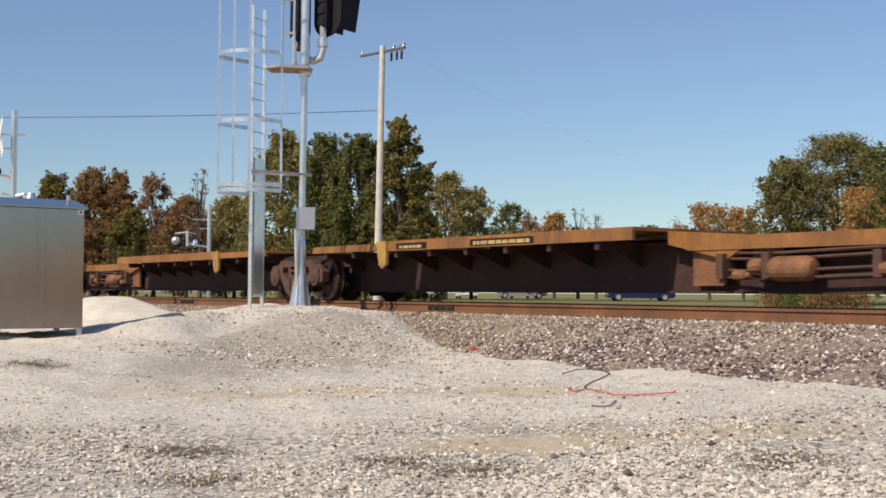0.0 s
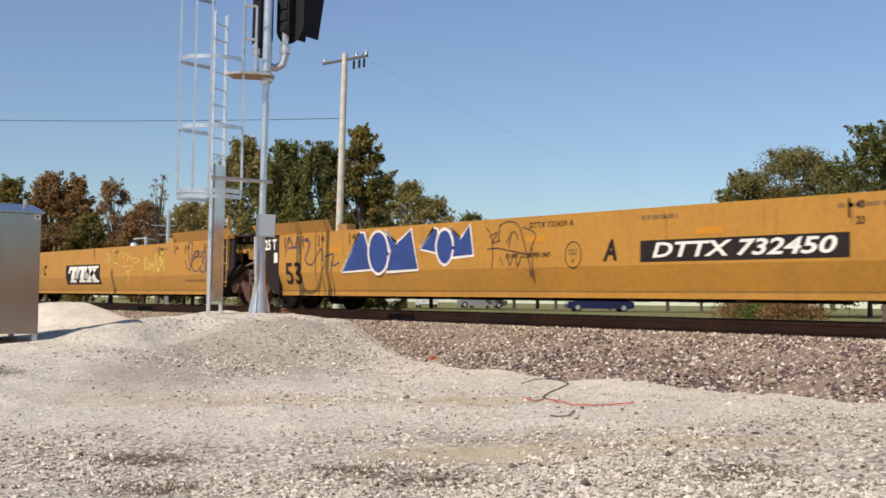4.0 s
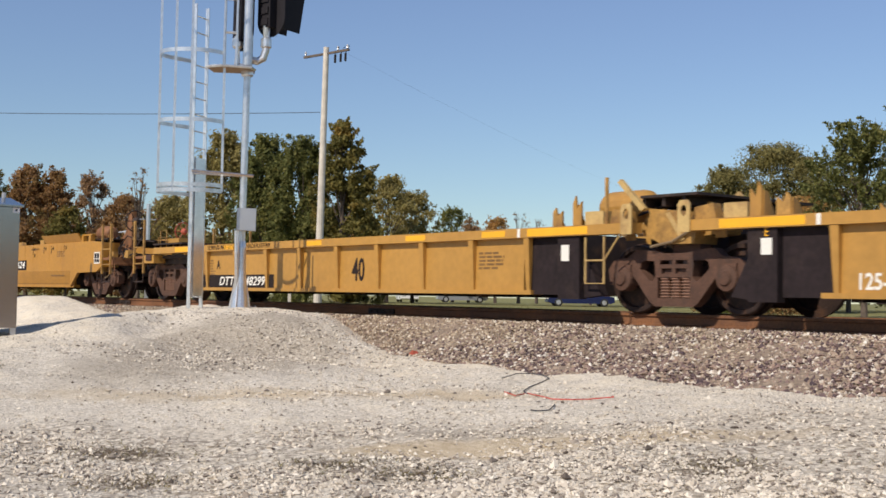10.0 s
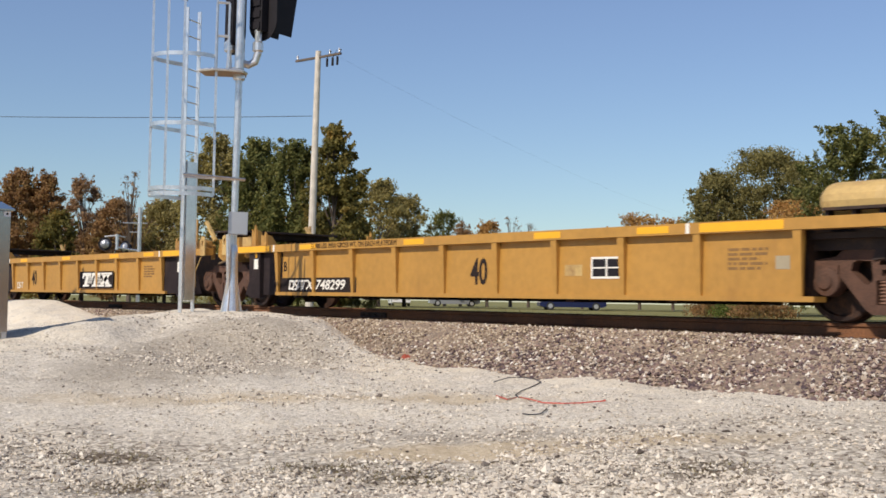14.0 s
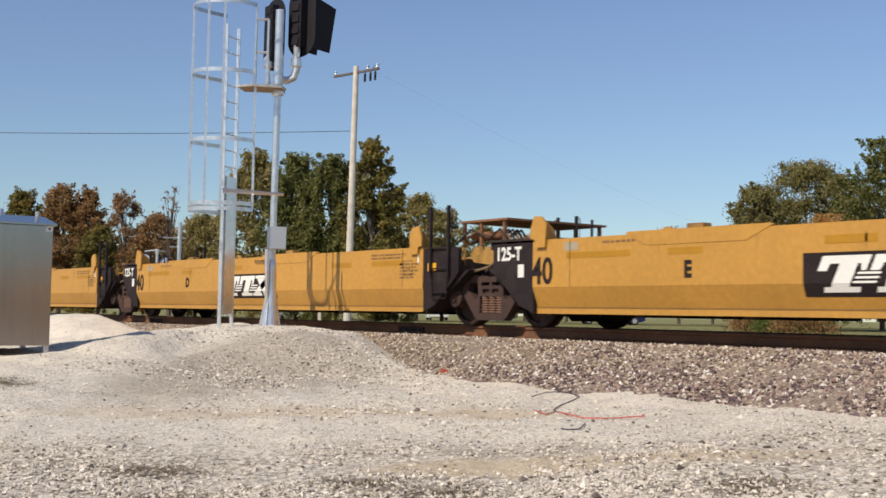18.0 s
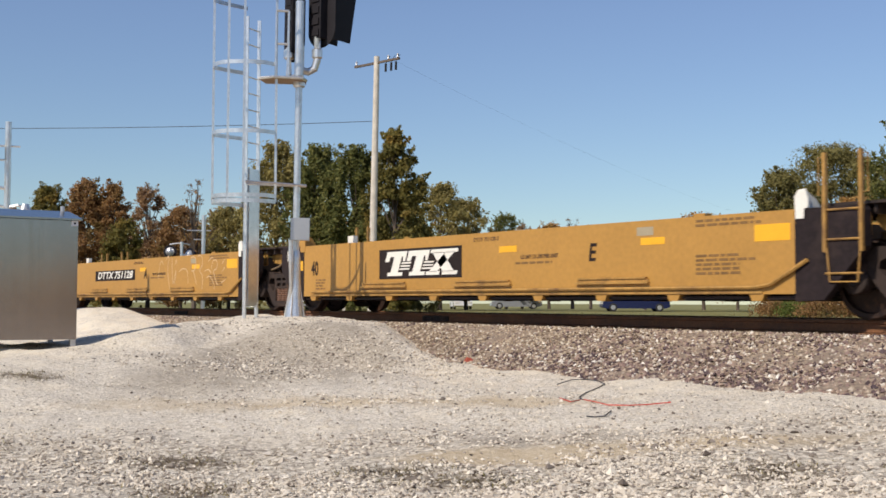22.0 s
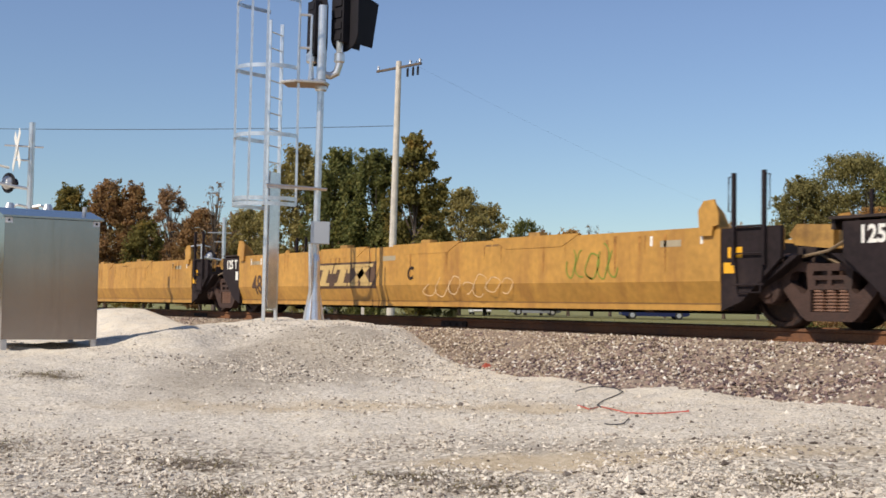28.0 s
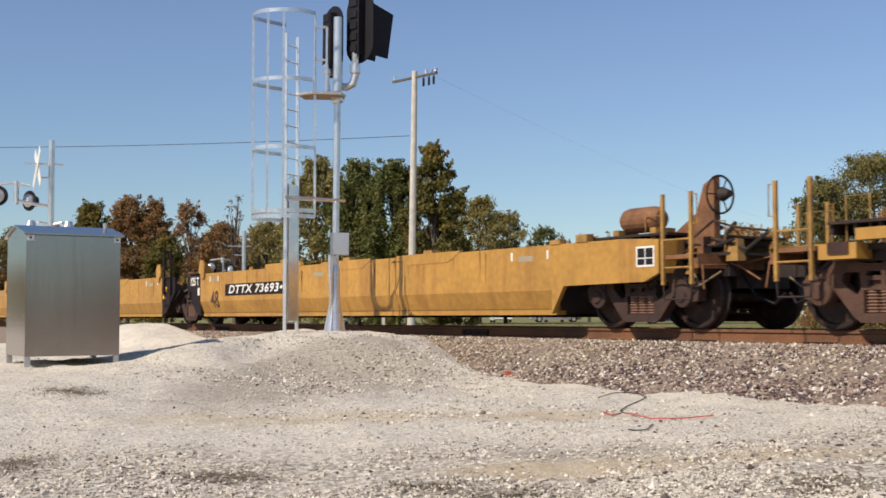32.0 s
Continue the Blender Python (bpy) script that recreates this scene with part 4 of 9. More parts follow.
def utility_pole(m, h=11.4, tilt=0):
    t = thing("utility_pole", m, "tall weathered wooden utility pole with a crossarm", "utility pole")
    bm = bmesh.new()
    tube(bm, (0, 0, -0.5), (0, 0, h), 0.18, 12, 0.12)
    part("pole", bm, M["polewood"], t)
    bm = bmesh.new()
    box(bm, -0.045, 0.045, -1.45, 1.45, h - 0.32, h - 0.23)
    arm = part("crossarm", bm, M["bark"], t, "grey-brown timber crossarm")
    for y in (-1.35, 0.75, 1.35):
        bm = bmesh.new()
        lathe(bm, [(0.02, 0), (0.05, 0.04), (0.035, 0.1), (0.055, 0.14), (0.02, 0.2)], 8, "z", (0, y, h - 0.23))
        part("insulator", bm, M["chrome"], arm)
    for y in (0.65, 1.0, 1.3):
        bm = bmesh.new()
        tube(bm, (0.05, y, h - 0.75), (0.05, y, h - 0.4), 0.05, 8)
        path_tube(bm, [(0.05, y, h - 0.4), (0.0, y + 0.1, h - 0.2), (0, y + 0.2, h - 0.1)], 0.012, 5)
        part("cutout", bm, M["sigblack"], arm, "dark fuse cutout")
    return t


utility_pole(pose(-43.2, 13.6, -0.6) @ Matrix.Rotation(radians(0.8), 4, (-0.85, 0.527, 0)) @ pose(0, 0, 0, 0, 0, -81))


def cable(name, a, b, sag, r=0.012, label="thin black overhead wire"):
    a, b = Vector(a), Vector(b)
    pts = [a.lerp(b, s) - Vector((0, 0, sag * 4 * s * (1 - s))) for s in np.linspace(0, 1, 24)]
    bm = bmesh.new()
    path_tube(bm, pts, r, 5)
    return tagged(part(name, bm, M["wire"]), label, "cable")


cable("overhead_wire", (-43.3, 13.6, 8.0), (-70, -20.0, 8.6), 0.5, 0.014)
cable("overhead_wire", (-43.2, 14.9, 10.7), (-80, 90.0, 8.0), 1.0, 0.0022)


# ---- train: trucks ----
CACHE = {}
WHEELSETS = []
UNITS = []
WR = 0.475


def cached(key, build):
    if key not in CACHE:
        bm = bmesh.new()
        build(bm)
        bmesh.ops.recalc_face_normals(bm, faces=bm.faces)
        me = bpy.data.meshes.new(key)
        bm.to_mesh(me)
        bm.free()
        CACHE[key] = me
    return CACHE[key]


def pierced(bm, outer, holes, y0, y1):
    """One plate in the x-z plane with openings through it."""
    edges = []
    for loop in [outer] + holes:
        v = [bm.verts.new((p[0], y0, p[1])) for p in loop]
        edges += [bm.edges.new((v[i], v[(i + 1) % len(v)])) for i in range(len(v))]
    faces = [g for g in bmesh.ops.triangle_fill(bm, use_beauty=True, edges=edges)["geom"] if isinstance(g, bmesh.types.BMFace)]
    out = bmesh.ops.extrude_face_region(bm, geom=faces)["geom"]
    for g in out:
        if isinstance(g, bmesh.types.BMVert):
            g.co.y = y1


def b_sideframe(bm):
    half = [(0.0, 0.10), (-0.33, 0.10), (-0.42, 0.16), (-0.74, 0.53), (-0.78, 0.40), (-0.80, 0.57), (-1.02, 0.57), (-1.05, 0.38), (-1.16, 0.40), (-1.19, 0.60), (-1.08, 0.735), (-0.80, 0.765), (-0.68, 0.865), (-0.50, 0.86), (-0.22, 0.815)]
    outer = half + [(0.0, 0.81)] + [(-x, z) for x, z in half[:0:-1]]
    one = [[(-0.60, 0.60), (-0.58, 0.69), (-0.52, 0.72), (-0.34, 0.71), (-0.32, 0.50), (-0.37, 0.44), (-0.42, 0.445)],
           [(-0.25, 0.665), (-0.03, 0.665), (-0.03, 0.72), (-0.23, 0.72)], [(-0.21, 0.54), (-0.03, 0.54), (-0.03, 0.61), (-0.21, 0.61)]]
    holes = one + [[(-x, z) for x, z in h] for h in one] + [[(-0.28, 0.215), (0.28, 0.215), (0.28, 0.49), (-0.28, 0.49)]]
    pierced(bm, outer, holes, -1.13, -0.97)


def b_spring(bm):
    prof = []
    for k in range(7):
        z = 0.215 + k * 0.04
        prof += [(0.062, z), (0.088, z + 0.012), (0.088, z + 0.024), (0.062, z + 0.034)]
    lathe(bm, prof, 10, "z")


def b_bearing(bm):
    lathe(bm, [(0.02, -1.22), (0.085, -1.215), (0.10, -1.19), (0.165, -1.175), (0.175, -1.15), (0.175, -1.0)], 18, "y")
    box(bm, -0.15, 0.15, -1.16, -1.0, 0.06, 0.19)


def b_bolster(bm):
    box(bm, -0.2, 0.2, -1.08, 1.08, 0.50, 0.66)
    box(bm, -0.28, 0.28, -0.5, 0.5, 0.42, 0.74)
    lathe(bm, [(0.2, 0.66), (0.2, 0.8)], 12, "z")


def b_wheelset(bm):
    tube(bm, (0, -1.1, 0), (0, 1.1, 0), 0.085, 10)
    for s in (-1, 1):
        prof = [(0.10, 0.60), (0.13, 0.86), (0.30, 0.83), (0.385, 0.82), (0.40, 0.865), (0.455, 0.865), (WR, 0.845), (WR + 0.004, 0.76), (0.505, 0.735), (0.50, 0.70), (0.40, 0.70), (0.385, 0.75), (0.2, 0.76), (0.13, 0.68), (0.09, 0.62)]
        lathe(bm, [(r, s * y) for r, y in prof], 28, "y")


def b_beam(bm):
    box(bm, -0.46, 0.46, -0.06, 0.06, 0.33, 0.37)
    for s in (-1, 1):
        box(bm, s * 0.42 - 0.05, s * 0.42 + 0.05, -0.95, 0.95, 0.30, 0.40)
        box(bm, s * 0.42 - 0.04, s * 0.42 + 0.06, -0.85, -0.72, 0.28, 0.62)


def truck(unit, x, tone="truck", turned=True):
    t = link("truck", cached("truck", b_bolster), M[tone], unit, "two-axle freight truck", pose(x, 0, 0))
    for rz in (0, 180):
        link("sideframe", cached("sideframe", b_sideframe), M[tone], t, m=pose(0, 0, 0, 0, 0, rz))
        for k in (-0.185, 0.0, 0.185):
            link("spring", cached("spring", b_spring), M["spring"], t, m=pose(0, 0, 0, 0, 0, rz) @ pose(k, -1.05, 0))
        for k in (-0.9, 0.9):
            link("bearing_housing", cached("bearing_housing", b_bearing), M[tone], t, m=pose(0, 0, 0, 0, 0, rz) @ pose(k, 0, WR))
    link("brake_beam", cached("brake_beam", b_beam), M["grime"], t)
    for dx in (-0.9, 0.9):
        w = link("wheelset", cached("wheelset", b_wheelset), M["wheel"], t, m=pose(dx, 0, WR))
        WHEELSETS.append((w, dx, unit, x + dx))
    return t


# ---- train: parts that all units share ----
def b_handwheel(bm):
    n = 18
    pts = [(0.3 * math.cos(2 * math.pi * i / n), 0.3 * math.sin(2 * math.pi * i / n)) for i in range(n)]
    for a, b in zip(pts, pts[1:] + pts[:1]):
        tube(bm, (0, a[0], a[1]), (0, b[0], b[1]), 0.018, 6)
    for i in range(0, n, 3):
        tube(bm, (0.03, 0, 0), (0, pts[i][0], pts[i][1]), 0.012, 5)
    lathe(bm, [(0.1, 0.02), (0.12, 0.05), (0.06, 0.2)], 12, "x")


def b_tank(bm):
    lathe(bm, [(0.04, -0.48), (0.16, -0.46), (0.22, -0.38), (0.235, -0.3), (0.235, 0.3), (0.22, 0.38), (0.16, 0.46), (0.04, 0.48)], 18, "x")


def tall_ladder(unit, x, zlo, zhi, mat_, gap=0.5, dirx=1, y=-1.44, rungs=(0.55, 0.95, 1.3), label="side ladder with tall stiles"):
    """Two tall stiles with rungs and a stirrup, on the near side and (turned) on the far side."""
    for s in (1, -1):
        bm = bmesh.new()
        for d in (0, gap):
            box(bm, x + d - 0.022, x + d + 0.022, s * y - 0.025, s * y + 0.025, zlo + 0.35, zhi)
        lad = part("ladder", bm, mat_, unit, label)
        for z in rungs:
            bm = bmesh.new()
            tube(bm, (x, s * y, z), (x + gap, s * y, z), 0.014, 6)
            part("rung", bm, mat_, lad)
        bm = bmesh.new()
        path_tube(bm, [(x + 0.02, s * y, zlo + 0.4), (x + 0.06, s * y, zlo), (x + gap - 0.06, s * y, zlo), (x + gap - 0.02, s * y, zlo + 0.4)], 0.014, 6)
        part("stirrup", bm, mat_, lad)
        for d, o in ((0, -0.09), (gap, 0.09)):
            bm = bmesh.new()
            path_tube(bm, [(x + d, s * y, zhi - 0.05), (x + d + o, s * y, zhi - 0.05), (x + d + o, s * y, zhi - 0.5), (x + d, s * y, zhi - 0.5)], 0.011, 5)
            part("grab_iron", bm, mat_, lad)


def articulation(unit, x, top, mat_, dirty="grime"):
    """The connector above a shared truck, at the unit's end x."""
    bm = bmesh.new()
    box(bm, x - 1.05, x + 1.05, -0.42, 0.42, 0.80, 1.08)
    box(bm, x - 0.35, x + 0.35, -0.75, 0.75, 0.84, 1.16)
    lathe(bm, [(0.24, 1.08), (0.24, 1.26), (0.14, 1.3)], 14, "z", (x, 0, 0))
    c = part("connector", bm, M[dirty], unit, "articulated connector over the shared truck")
    for s in (-1, 1):
        bm = bmesh.new()
        prism(bm, [(x + s * 0.04, 1.0), (x + s * 0.62, 1.06), (x + s * 0.72, 1.2), (x + s * 0.60, 1.33), (x + s * 0.04, 1.30)], -1.0, -0.55, "y")
        part("bracket", bm, mat_, c)
        lug_plate(c, x + s * 0.78, -1.12, 1.0, 1.32, 0.17, mat_)
    for s in (-1, 1):
        bm = bmesh.new()
        path_tube(bm, [(x + 0.45, s * 1.2, 1.28), (x + 0.35, s * 1.22, 1.1), (x + 0.05, s * 1.22, 0.96), (x - 0.35, s * 1.2, 0.9)], 0.02, 6)
        path_tube(bm, [(x + 0.35, s * 0.8, 1.2), (x + 0.3, s * 0.9, 0.9), (x, s * 0.9, 0.8), (x - 0.4, s * 0.8, 0.95)], 0.02, 6)
        part("brake_hose", bm, M["hose"], c)


def pipe_rack(unit, x, z):
    """Rusty frame with bent brake pipes over a joint."""
    bm = bmesh.new()
    box(bm, x - 0.62, x + 0.62, -1.1, 1.1, z + 0.34, z + 0.375)
    rack = part("pipe_rack", bm, M["rustbrown"], unit, "rusty rack of brake pipes over the joint")
    for dx in (-0.56, -0.1, 0.5):
        for y in (-1.05, 1.05):
            bm = bmesh.new()
            box(bm, x + dx - 0.025, x + dx + 0.025, y - 0.025, y + 0.025, z - 0.05, z + 0.34)
            part("rack_post", bm, M["rustbrown"], rack)
    for k in range(6):
        bm = bmesh.new()
        y = -1.08 + 0.09 * k
        path_tube(bm, [(x - 0.75, y, z + 0.05 * (k % 3)), (x - 0.3 + 0.08 * k, y - 0.04, z + 0.22 - 0.03 * k), (x + 0.15, y, z + 0.06 + 0.04 * (k % 2)), (x + 0.45, y - 0.03, z + 0.2), (x + 0.72, y, z - 0.12)], 0.02, 6)
        part("brake_pipe", bm, M["rustbrown" if k % 2 else "grime"], rack)
    for k in range(3):
        bm = bmesh.new()
        lathe(bm, [(0.02, -0.1), (0.07, -0.09), (0.07, 0.08), (0.03, 0.1)], 10, "x", (x - 0.35 + 0.33 * k, -0.95, z + 0.12))
        part("valve", bm, M["rustbrown"], rack)


def walkway(unit, x0, x1, z, name="walkway"):
    bm = bmesh.new()
    box(bm, x0, x1, -1.25, 1.25, z, z + 0.035)
    w = part(name, bm, M["grime"], unit, "dark crossover walkway grating")
    for k in range(int((x1 - x0) / 0.35) + 1):
        bm = bmesh.new()
        box(bm, x0 + k * 0.35, x0 + k * 0.35 + 0.05, -1.2, 1.2, z - 0.12, z)
        part("walkway_bearer", bm, M["grime"], w)


def coupler_end(unit, x, s, mat_, rail=(0.8, 1.35)):
    """The car's outer end beyond the last truck: draft sill, coupler, steps. s points outward."""
    bm = bmesh.new()
    box(bm, min(x - s * 1.2, x + s * 1.35), max(x - s * 1.2, x + s * 1.35), -0.55, 0.55, 0.58, 1.02)
    sill = part("draft_sill", bm, M["grime"], unit)
    bm = bmesh.new()
    box(bm, min(x + s * 1.3, x + s * 1.85), max(x + s * 1.3, x + s * 1.85), -0.09, 0.09, 0.78, 0.95)
    box(bm, min(x + s * 1.75, x + s * 2.08), max(x + s * 1.75, x + s * 2.08), -0.17, 0.17, 0.72, 1.0)
    part("coupler", bm, M["grime"], sill, "rusty knuckle coupler")
    bm = bmesh.new()
    path_tube(bm, [(x + s * 1.3, -0.4, 0.8), (x + s * 1.6, -0.42, 0.45), (x + s * 1.9, -0.4, 0.35), (x + s * 2.05, -0.35, 0.5)], 0.022, 6)
    part("air_hose", bm, M["sigblack"], sill)
    bm = bmesh.new()
    box(bm, min(x + s * 0.75, x + s * 1.45), max(x + s * 0.75, x + s * 1.45), -1.42, 1.42, 0.98, 1.04)
    box(bm, min(x + s * 1.38, x + s * 1.46), max(x + s * 1.38, x + s * 1.46), -1.42, 1.42, 0.84, 1.04)
    part("end_platform", bm, M["rustbrown"], unit, "rusty crossover platform at the car's end")
    for side in (-1, 1):
        bm = bmesh.new()
        for d in rail:
            box(bm, x + s * d - 0.026, x + s * d + 0.026, side * 1.43 - 0.022, side * 1.43 + 0.022, 0.62, 1.9)
        lad = part("ladder", bm, mat_, unit, "end ladder with tall stiles")
        for z in (0.86, 1.25):
            bm = bmesh.new()
            tube(bm, (x + s * rail[0], side * 1.43, z), (x + s * rail[1], side * 1.43, z), 0.016, 6)
            part("rung", bm, mat_, lad)
        bm = bmesh.new()
        path_tube(bm, [(x + s * rail[0], side * 1.43, 0.65), (x + s * (rail[0] + 0.02), side * 1.43, 0.42), (x + s * (rail[1] - 0.02), side * 1.43, 0.42), (x + s * rail[1], side * 1.43, 0.65)], 0.016, 6)
        part("stirrup", bm, M["grime"], lad)
        bm = bmesh.new()
        path_tube(bm, [(x + s * rail[1], side * 1.43, 1.86), (x + s * (rail[1] + 0.11), side * 1.43, 1.86), (x + s * (rail[1] + 0.11), side * 1.43, 1.45), (x + s * rail[1], side * 1.43, 1.45)], 0.012, 5)
        part("grab_iron", bm, mat_, lad)
    for k, (d, w, h) in enumerate(((0.15, 0.34, 0.62), (0.98, 0.4, 0.5))):
        bm = bmesh.new()
        path_tube(bm, [(x + s * d, -1.15 + 0.35 * k, 1.02), (x + s * d, -1.15 + 0.35 * k, 1.02 + h), (x + s * (d + w), -1.15 + 0.35 * k, 1.02 + h), (x + s * (d + w), -1.15 + 0.35 * k, 1.02)], 0.012, 6)
        part("handhold", bm, mat_, unit, "thin bent handhold over the platform")
    bm = bmesh.new()
    path_tube(bm, [(x + s * 1.55, -1.4, 0.55), (x + s * 1.5, -1.38, 0.88), (x + s * 1.52, -0.7, 0.9), (x + s * 1.75, -0.25, 1.02)], 0.014, 6)
    part("uncoupling_lever", bm, M["rustbrown"], unit)
    rng = random.Random(int(x * 10) + 7)
    for k in range(7):
        bm = bmesh.new()
        a, zz, yy = x + s * (-0.5 + 0.27 * k), rng.uniform(0.72, 0.98), rng.uniform(-1.2, -0.7)
        r = rng.uniform(0.05, 0.12)
        prism(bm, [(a - r, zz - r), (a + r, zz - r * 0.8), (a + r * 0.8, zz + r), (a - r * 0.5, zz + r * 1.1)], yy - 0.05, yy + 0.05, "y")
        part("rigging_bracket", bm, M["grime" if k % 3 else "rustyellow"], unit)
        bm = bmesh.new()
        path_tube(bm, [(a, yy, zz), (a + s * 0.25, yy - 0.1, zz - rng.uniform(0.1, 0.35)), (a + s * 0.55, yy, zz - rng.uniform(-0.1, 0.15))], 0.016, 5)
        part("brake_hose", bm, M["hose" if k % 3 == 0 else "sigblack"], unit)
    bm = bmesh.new()
    for y in (-0.9, -0.45, 0.45, 0.9):
        beam = bmesh.new()
        box(beam, min(x + s * 0.2, x + s * 1.3), max(x + s * 0.2, x + s * 1.3), y - 0.05, y + 0.05, 0.7, 0.95)
        part("end_beam", beam, M["grime"], unit)
    path_tube(bm, [(x - s * 0.3, -1.0, 0.95), (x + s * 0.4, -1.05, 0.8), (x + s * 0.9, -1.1, 0.9), (x + s * 1.3, -0.8, 0.75)], 0.025, 6)
    part("brake_pipe", bm, M["grime"], unit, "bent pipe of the brake rigging")


def brake_gear(unit, x, s, ztop, mat_, tank=True, wheel=True, tone="rustbrown"):
    """Handbrake stand and air reservoir on top of the car's end."""
    if tank:
        link("air_reservoir", cached("air_reservoir", b_tank), M[tone], unit, "horizontal air reservoir on two saddles", pose(x - s * 0.1, -0.95, ztop + 0.26) @ Matrix.Diagonal((0.85, 0.82, 0.82, 1)))
        for d in (-0.4, 0.4):
            bm = bmesh.new()
            box(bm, x - s * 0.1 + d - 0.06, x - s * 0.1 + d + 0.06, -1.15, -0.75, ztop - 0.08, ztop + 0.12)
            part("reservoir_saddle", bm, mat_, unit)
    if wheel:
        w = link("handbrake_wheel", cached("handbrake_wheel", b_handwheel), M["grime"], unit, "spoked handbrake wheel", pose(x + s * 1.25, -0.75, ztop + 0.54) @ Matrix.Diagonal((0.9, 0.9, 0.9, 1)))
        bm = bmesh.new()
        prism(bm, [(x + s * 1.2, ztop + 0.8), (x + s * 1.0, ztop + 0.7), (x + s * 0.85, ztop + 0.3), (x + s * 0.35, ztop + 0.0), (x + s * 0.35, ztop - 0.2), (x + s * 1.2, ztop - 0.2)], -0.82, -0.7, "y")
        part("handbrake_stand", bm, M[tone], unit)
        bm = bmesh.new()
        for k in range(5):
            rod = bmesh.new()
            tube(rod, (x + s * (0.2 + 0.25 * k), -1.1 + 0.1 * k, ztop - 0.15), (x + s * (0.4 + 0.25 * k), -0.6, ztop + 0.1 + 0.05 * (k % 3)), 0.03, 6)
            part("brake_rod", rod, M["grime"], unit)
        rng = random.Random(int(x * 7) + 3)
        for k in range(9):
            piece = bmesh.new()
            a, zz, yy = x + s * (-0.35 + 0.26 * k), rng.uniform(0.86, ztop - 0.2), rng.uniform(-1.25, -0.6)
            r, q = rng.uniform(0.05, 0.13), rng.uniform(0.06, 0.2)
            hull8(piece, [(a - r, yy - 0.08, zz - q), (a + r, yy - 0.08, zz - q), (a + r, yy + 0.08, zz - q), (a - r, yy + 0.08, zz - q), (a - r * 0.6, yy - 0.06, zz + q), (a + r * 0.8, yy - 0.06, zz + q), (a + r * 0.8, yy + 0.06, zz + q), (a - r * 0.6, yy + 0.06, zz + q)])
            part("valve_body" if k % 2 else "lever_bracket", piece, M[(tone, "grime", "rustyellow")[k % 3]], unit)
            piece = bmesh.new()
            path_tube(piece, [(a - s * 0.5, yy, zz + rng.uniform(-0.2, 0.2)), (a - s * 0.1, yy - 0.08, zz + rng.uniform(-0.12, 0.15)), (a + s * 0.2, yy, zz), (a + s * 0.6, yy - 0.05, zz + rng.uniform(-0.25, 0.2))], rng.uniform(0.014, 0.028), 6)
            part("brake_pipe", piece, M["rustbrown" if k % 2 else "grime"], unit)
        plate = bmesh.new()
        box(plate, *sorted((x - s * 0.5, x + s * 1.7)), -1.05, 1.05, ztop - 0.34, ztop - 0.3)
        part("rigging_deck", plate, M["grime"], unit, "dark deck plate under the handbrake gear")
        path_tube(bm, [(x + s * 0.9, -1.0, ztop - 0.1), (x + s * 1.35, -1.0, ztop + 0.15), (x + s * 1.6, -0.8, ztop + 0.05), (x + s * 1.9, -0.5, ztop)], 0.018, 6)
        part("linkage", bm, M["grime"], unit)


def guide_bracket(unit, x, y, z, mat_, w=0.3, h=0.34, s=1):
    """A container guide: pentagonal lug with a slanted head, a web behind it and a tab lapping the side."""
    bm = bmesh.new()
    prism(bm, [(x - s * w * 0.42, z - 0.12), (x + s * w * 0.18, z - 0.12), (x + s * w * 0.22, z), (x + s * w * 0.5, z + h * 0.05), (x + s * w * 0.5, z + h * 0.42), (x + s * w * 0.28, z + h), (x - s * w * 0.22, z + h * 0.96), (x - s * w * 0.5, z + h * 0.62)], y - 0.1, y - 0.07, "y")
    lug = part("guide_bracket", bm, mat_, unit, "container guide lug")
    for d in (-0.3, 0.22):
        bm = bmesh.new()
        prism(bm, [(y - 0.07, z), (y + 0.22, z), (y + 0.12, z + h * 0.5), (y - 0.07, z + h * 0.9)], x + d * w - 0.014, x + d * w + 0.014)
        part("web", bm, mat_, lug)


def lug_plate(unit, x, y, z0, z1, w, mat_):
    """An upright plate with an oval hole."""
    bm = bmesh.new()
    m = (z0 + z1 * 2) / 3
    outer = [(x - w / 2, z0), (x + w / 2, z0), (x + w / 2, z1 - 0.05), (x + w * 0.3, z1), (x - w * 0.3, z1), (x - w / 2, z1 - 0.05)]
    hole = [(x + w * 0.24 * math.cos(a), m + w * 0.38 * math.sin(a)) for a in np.linspace(0, 2 * math.pi, 10, endpoint=False)]
    pierced(bm, outer, [hole], y - 0.012, y + 0.012)
    part("lug_plate", bm, mat_, unit, "upright lug with an oval hole")


def fold(ob, crease, lean):
    """Lay a flat painted piece over the side's crease: below it the plate leans inward."""
    me = ob.data.copy()
    me.transform(ob.matrix_basis)
    ob.matrix_basis = Matrix.Identity(4)
    bm = bmesh.new()
    bm.from_mesh(me)
    bmesh.ops.bisect_plane(bm, geom=bm.verts[:] + bm.edges[:] + bm.faces[:], plane_co=(0, 0, crease), plane_no=(0, 0, 1))
    for v in bm.verts:
        v.co.y += max(0.0, crease - v.co.z) * lean
    bm.to_mesh(me)
    bm.free()
    ob.data = me


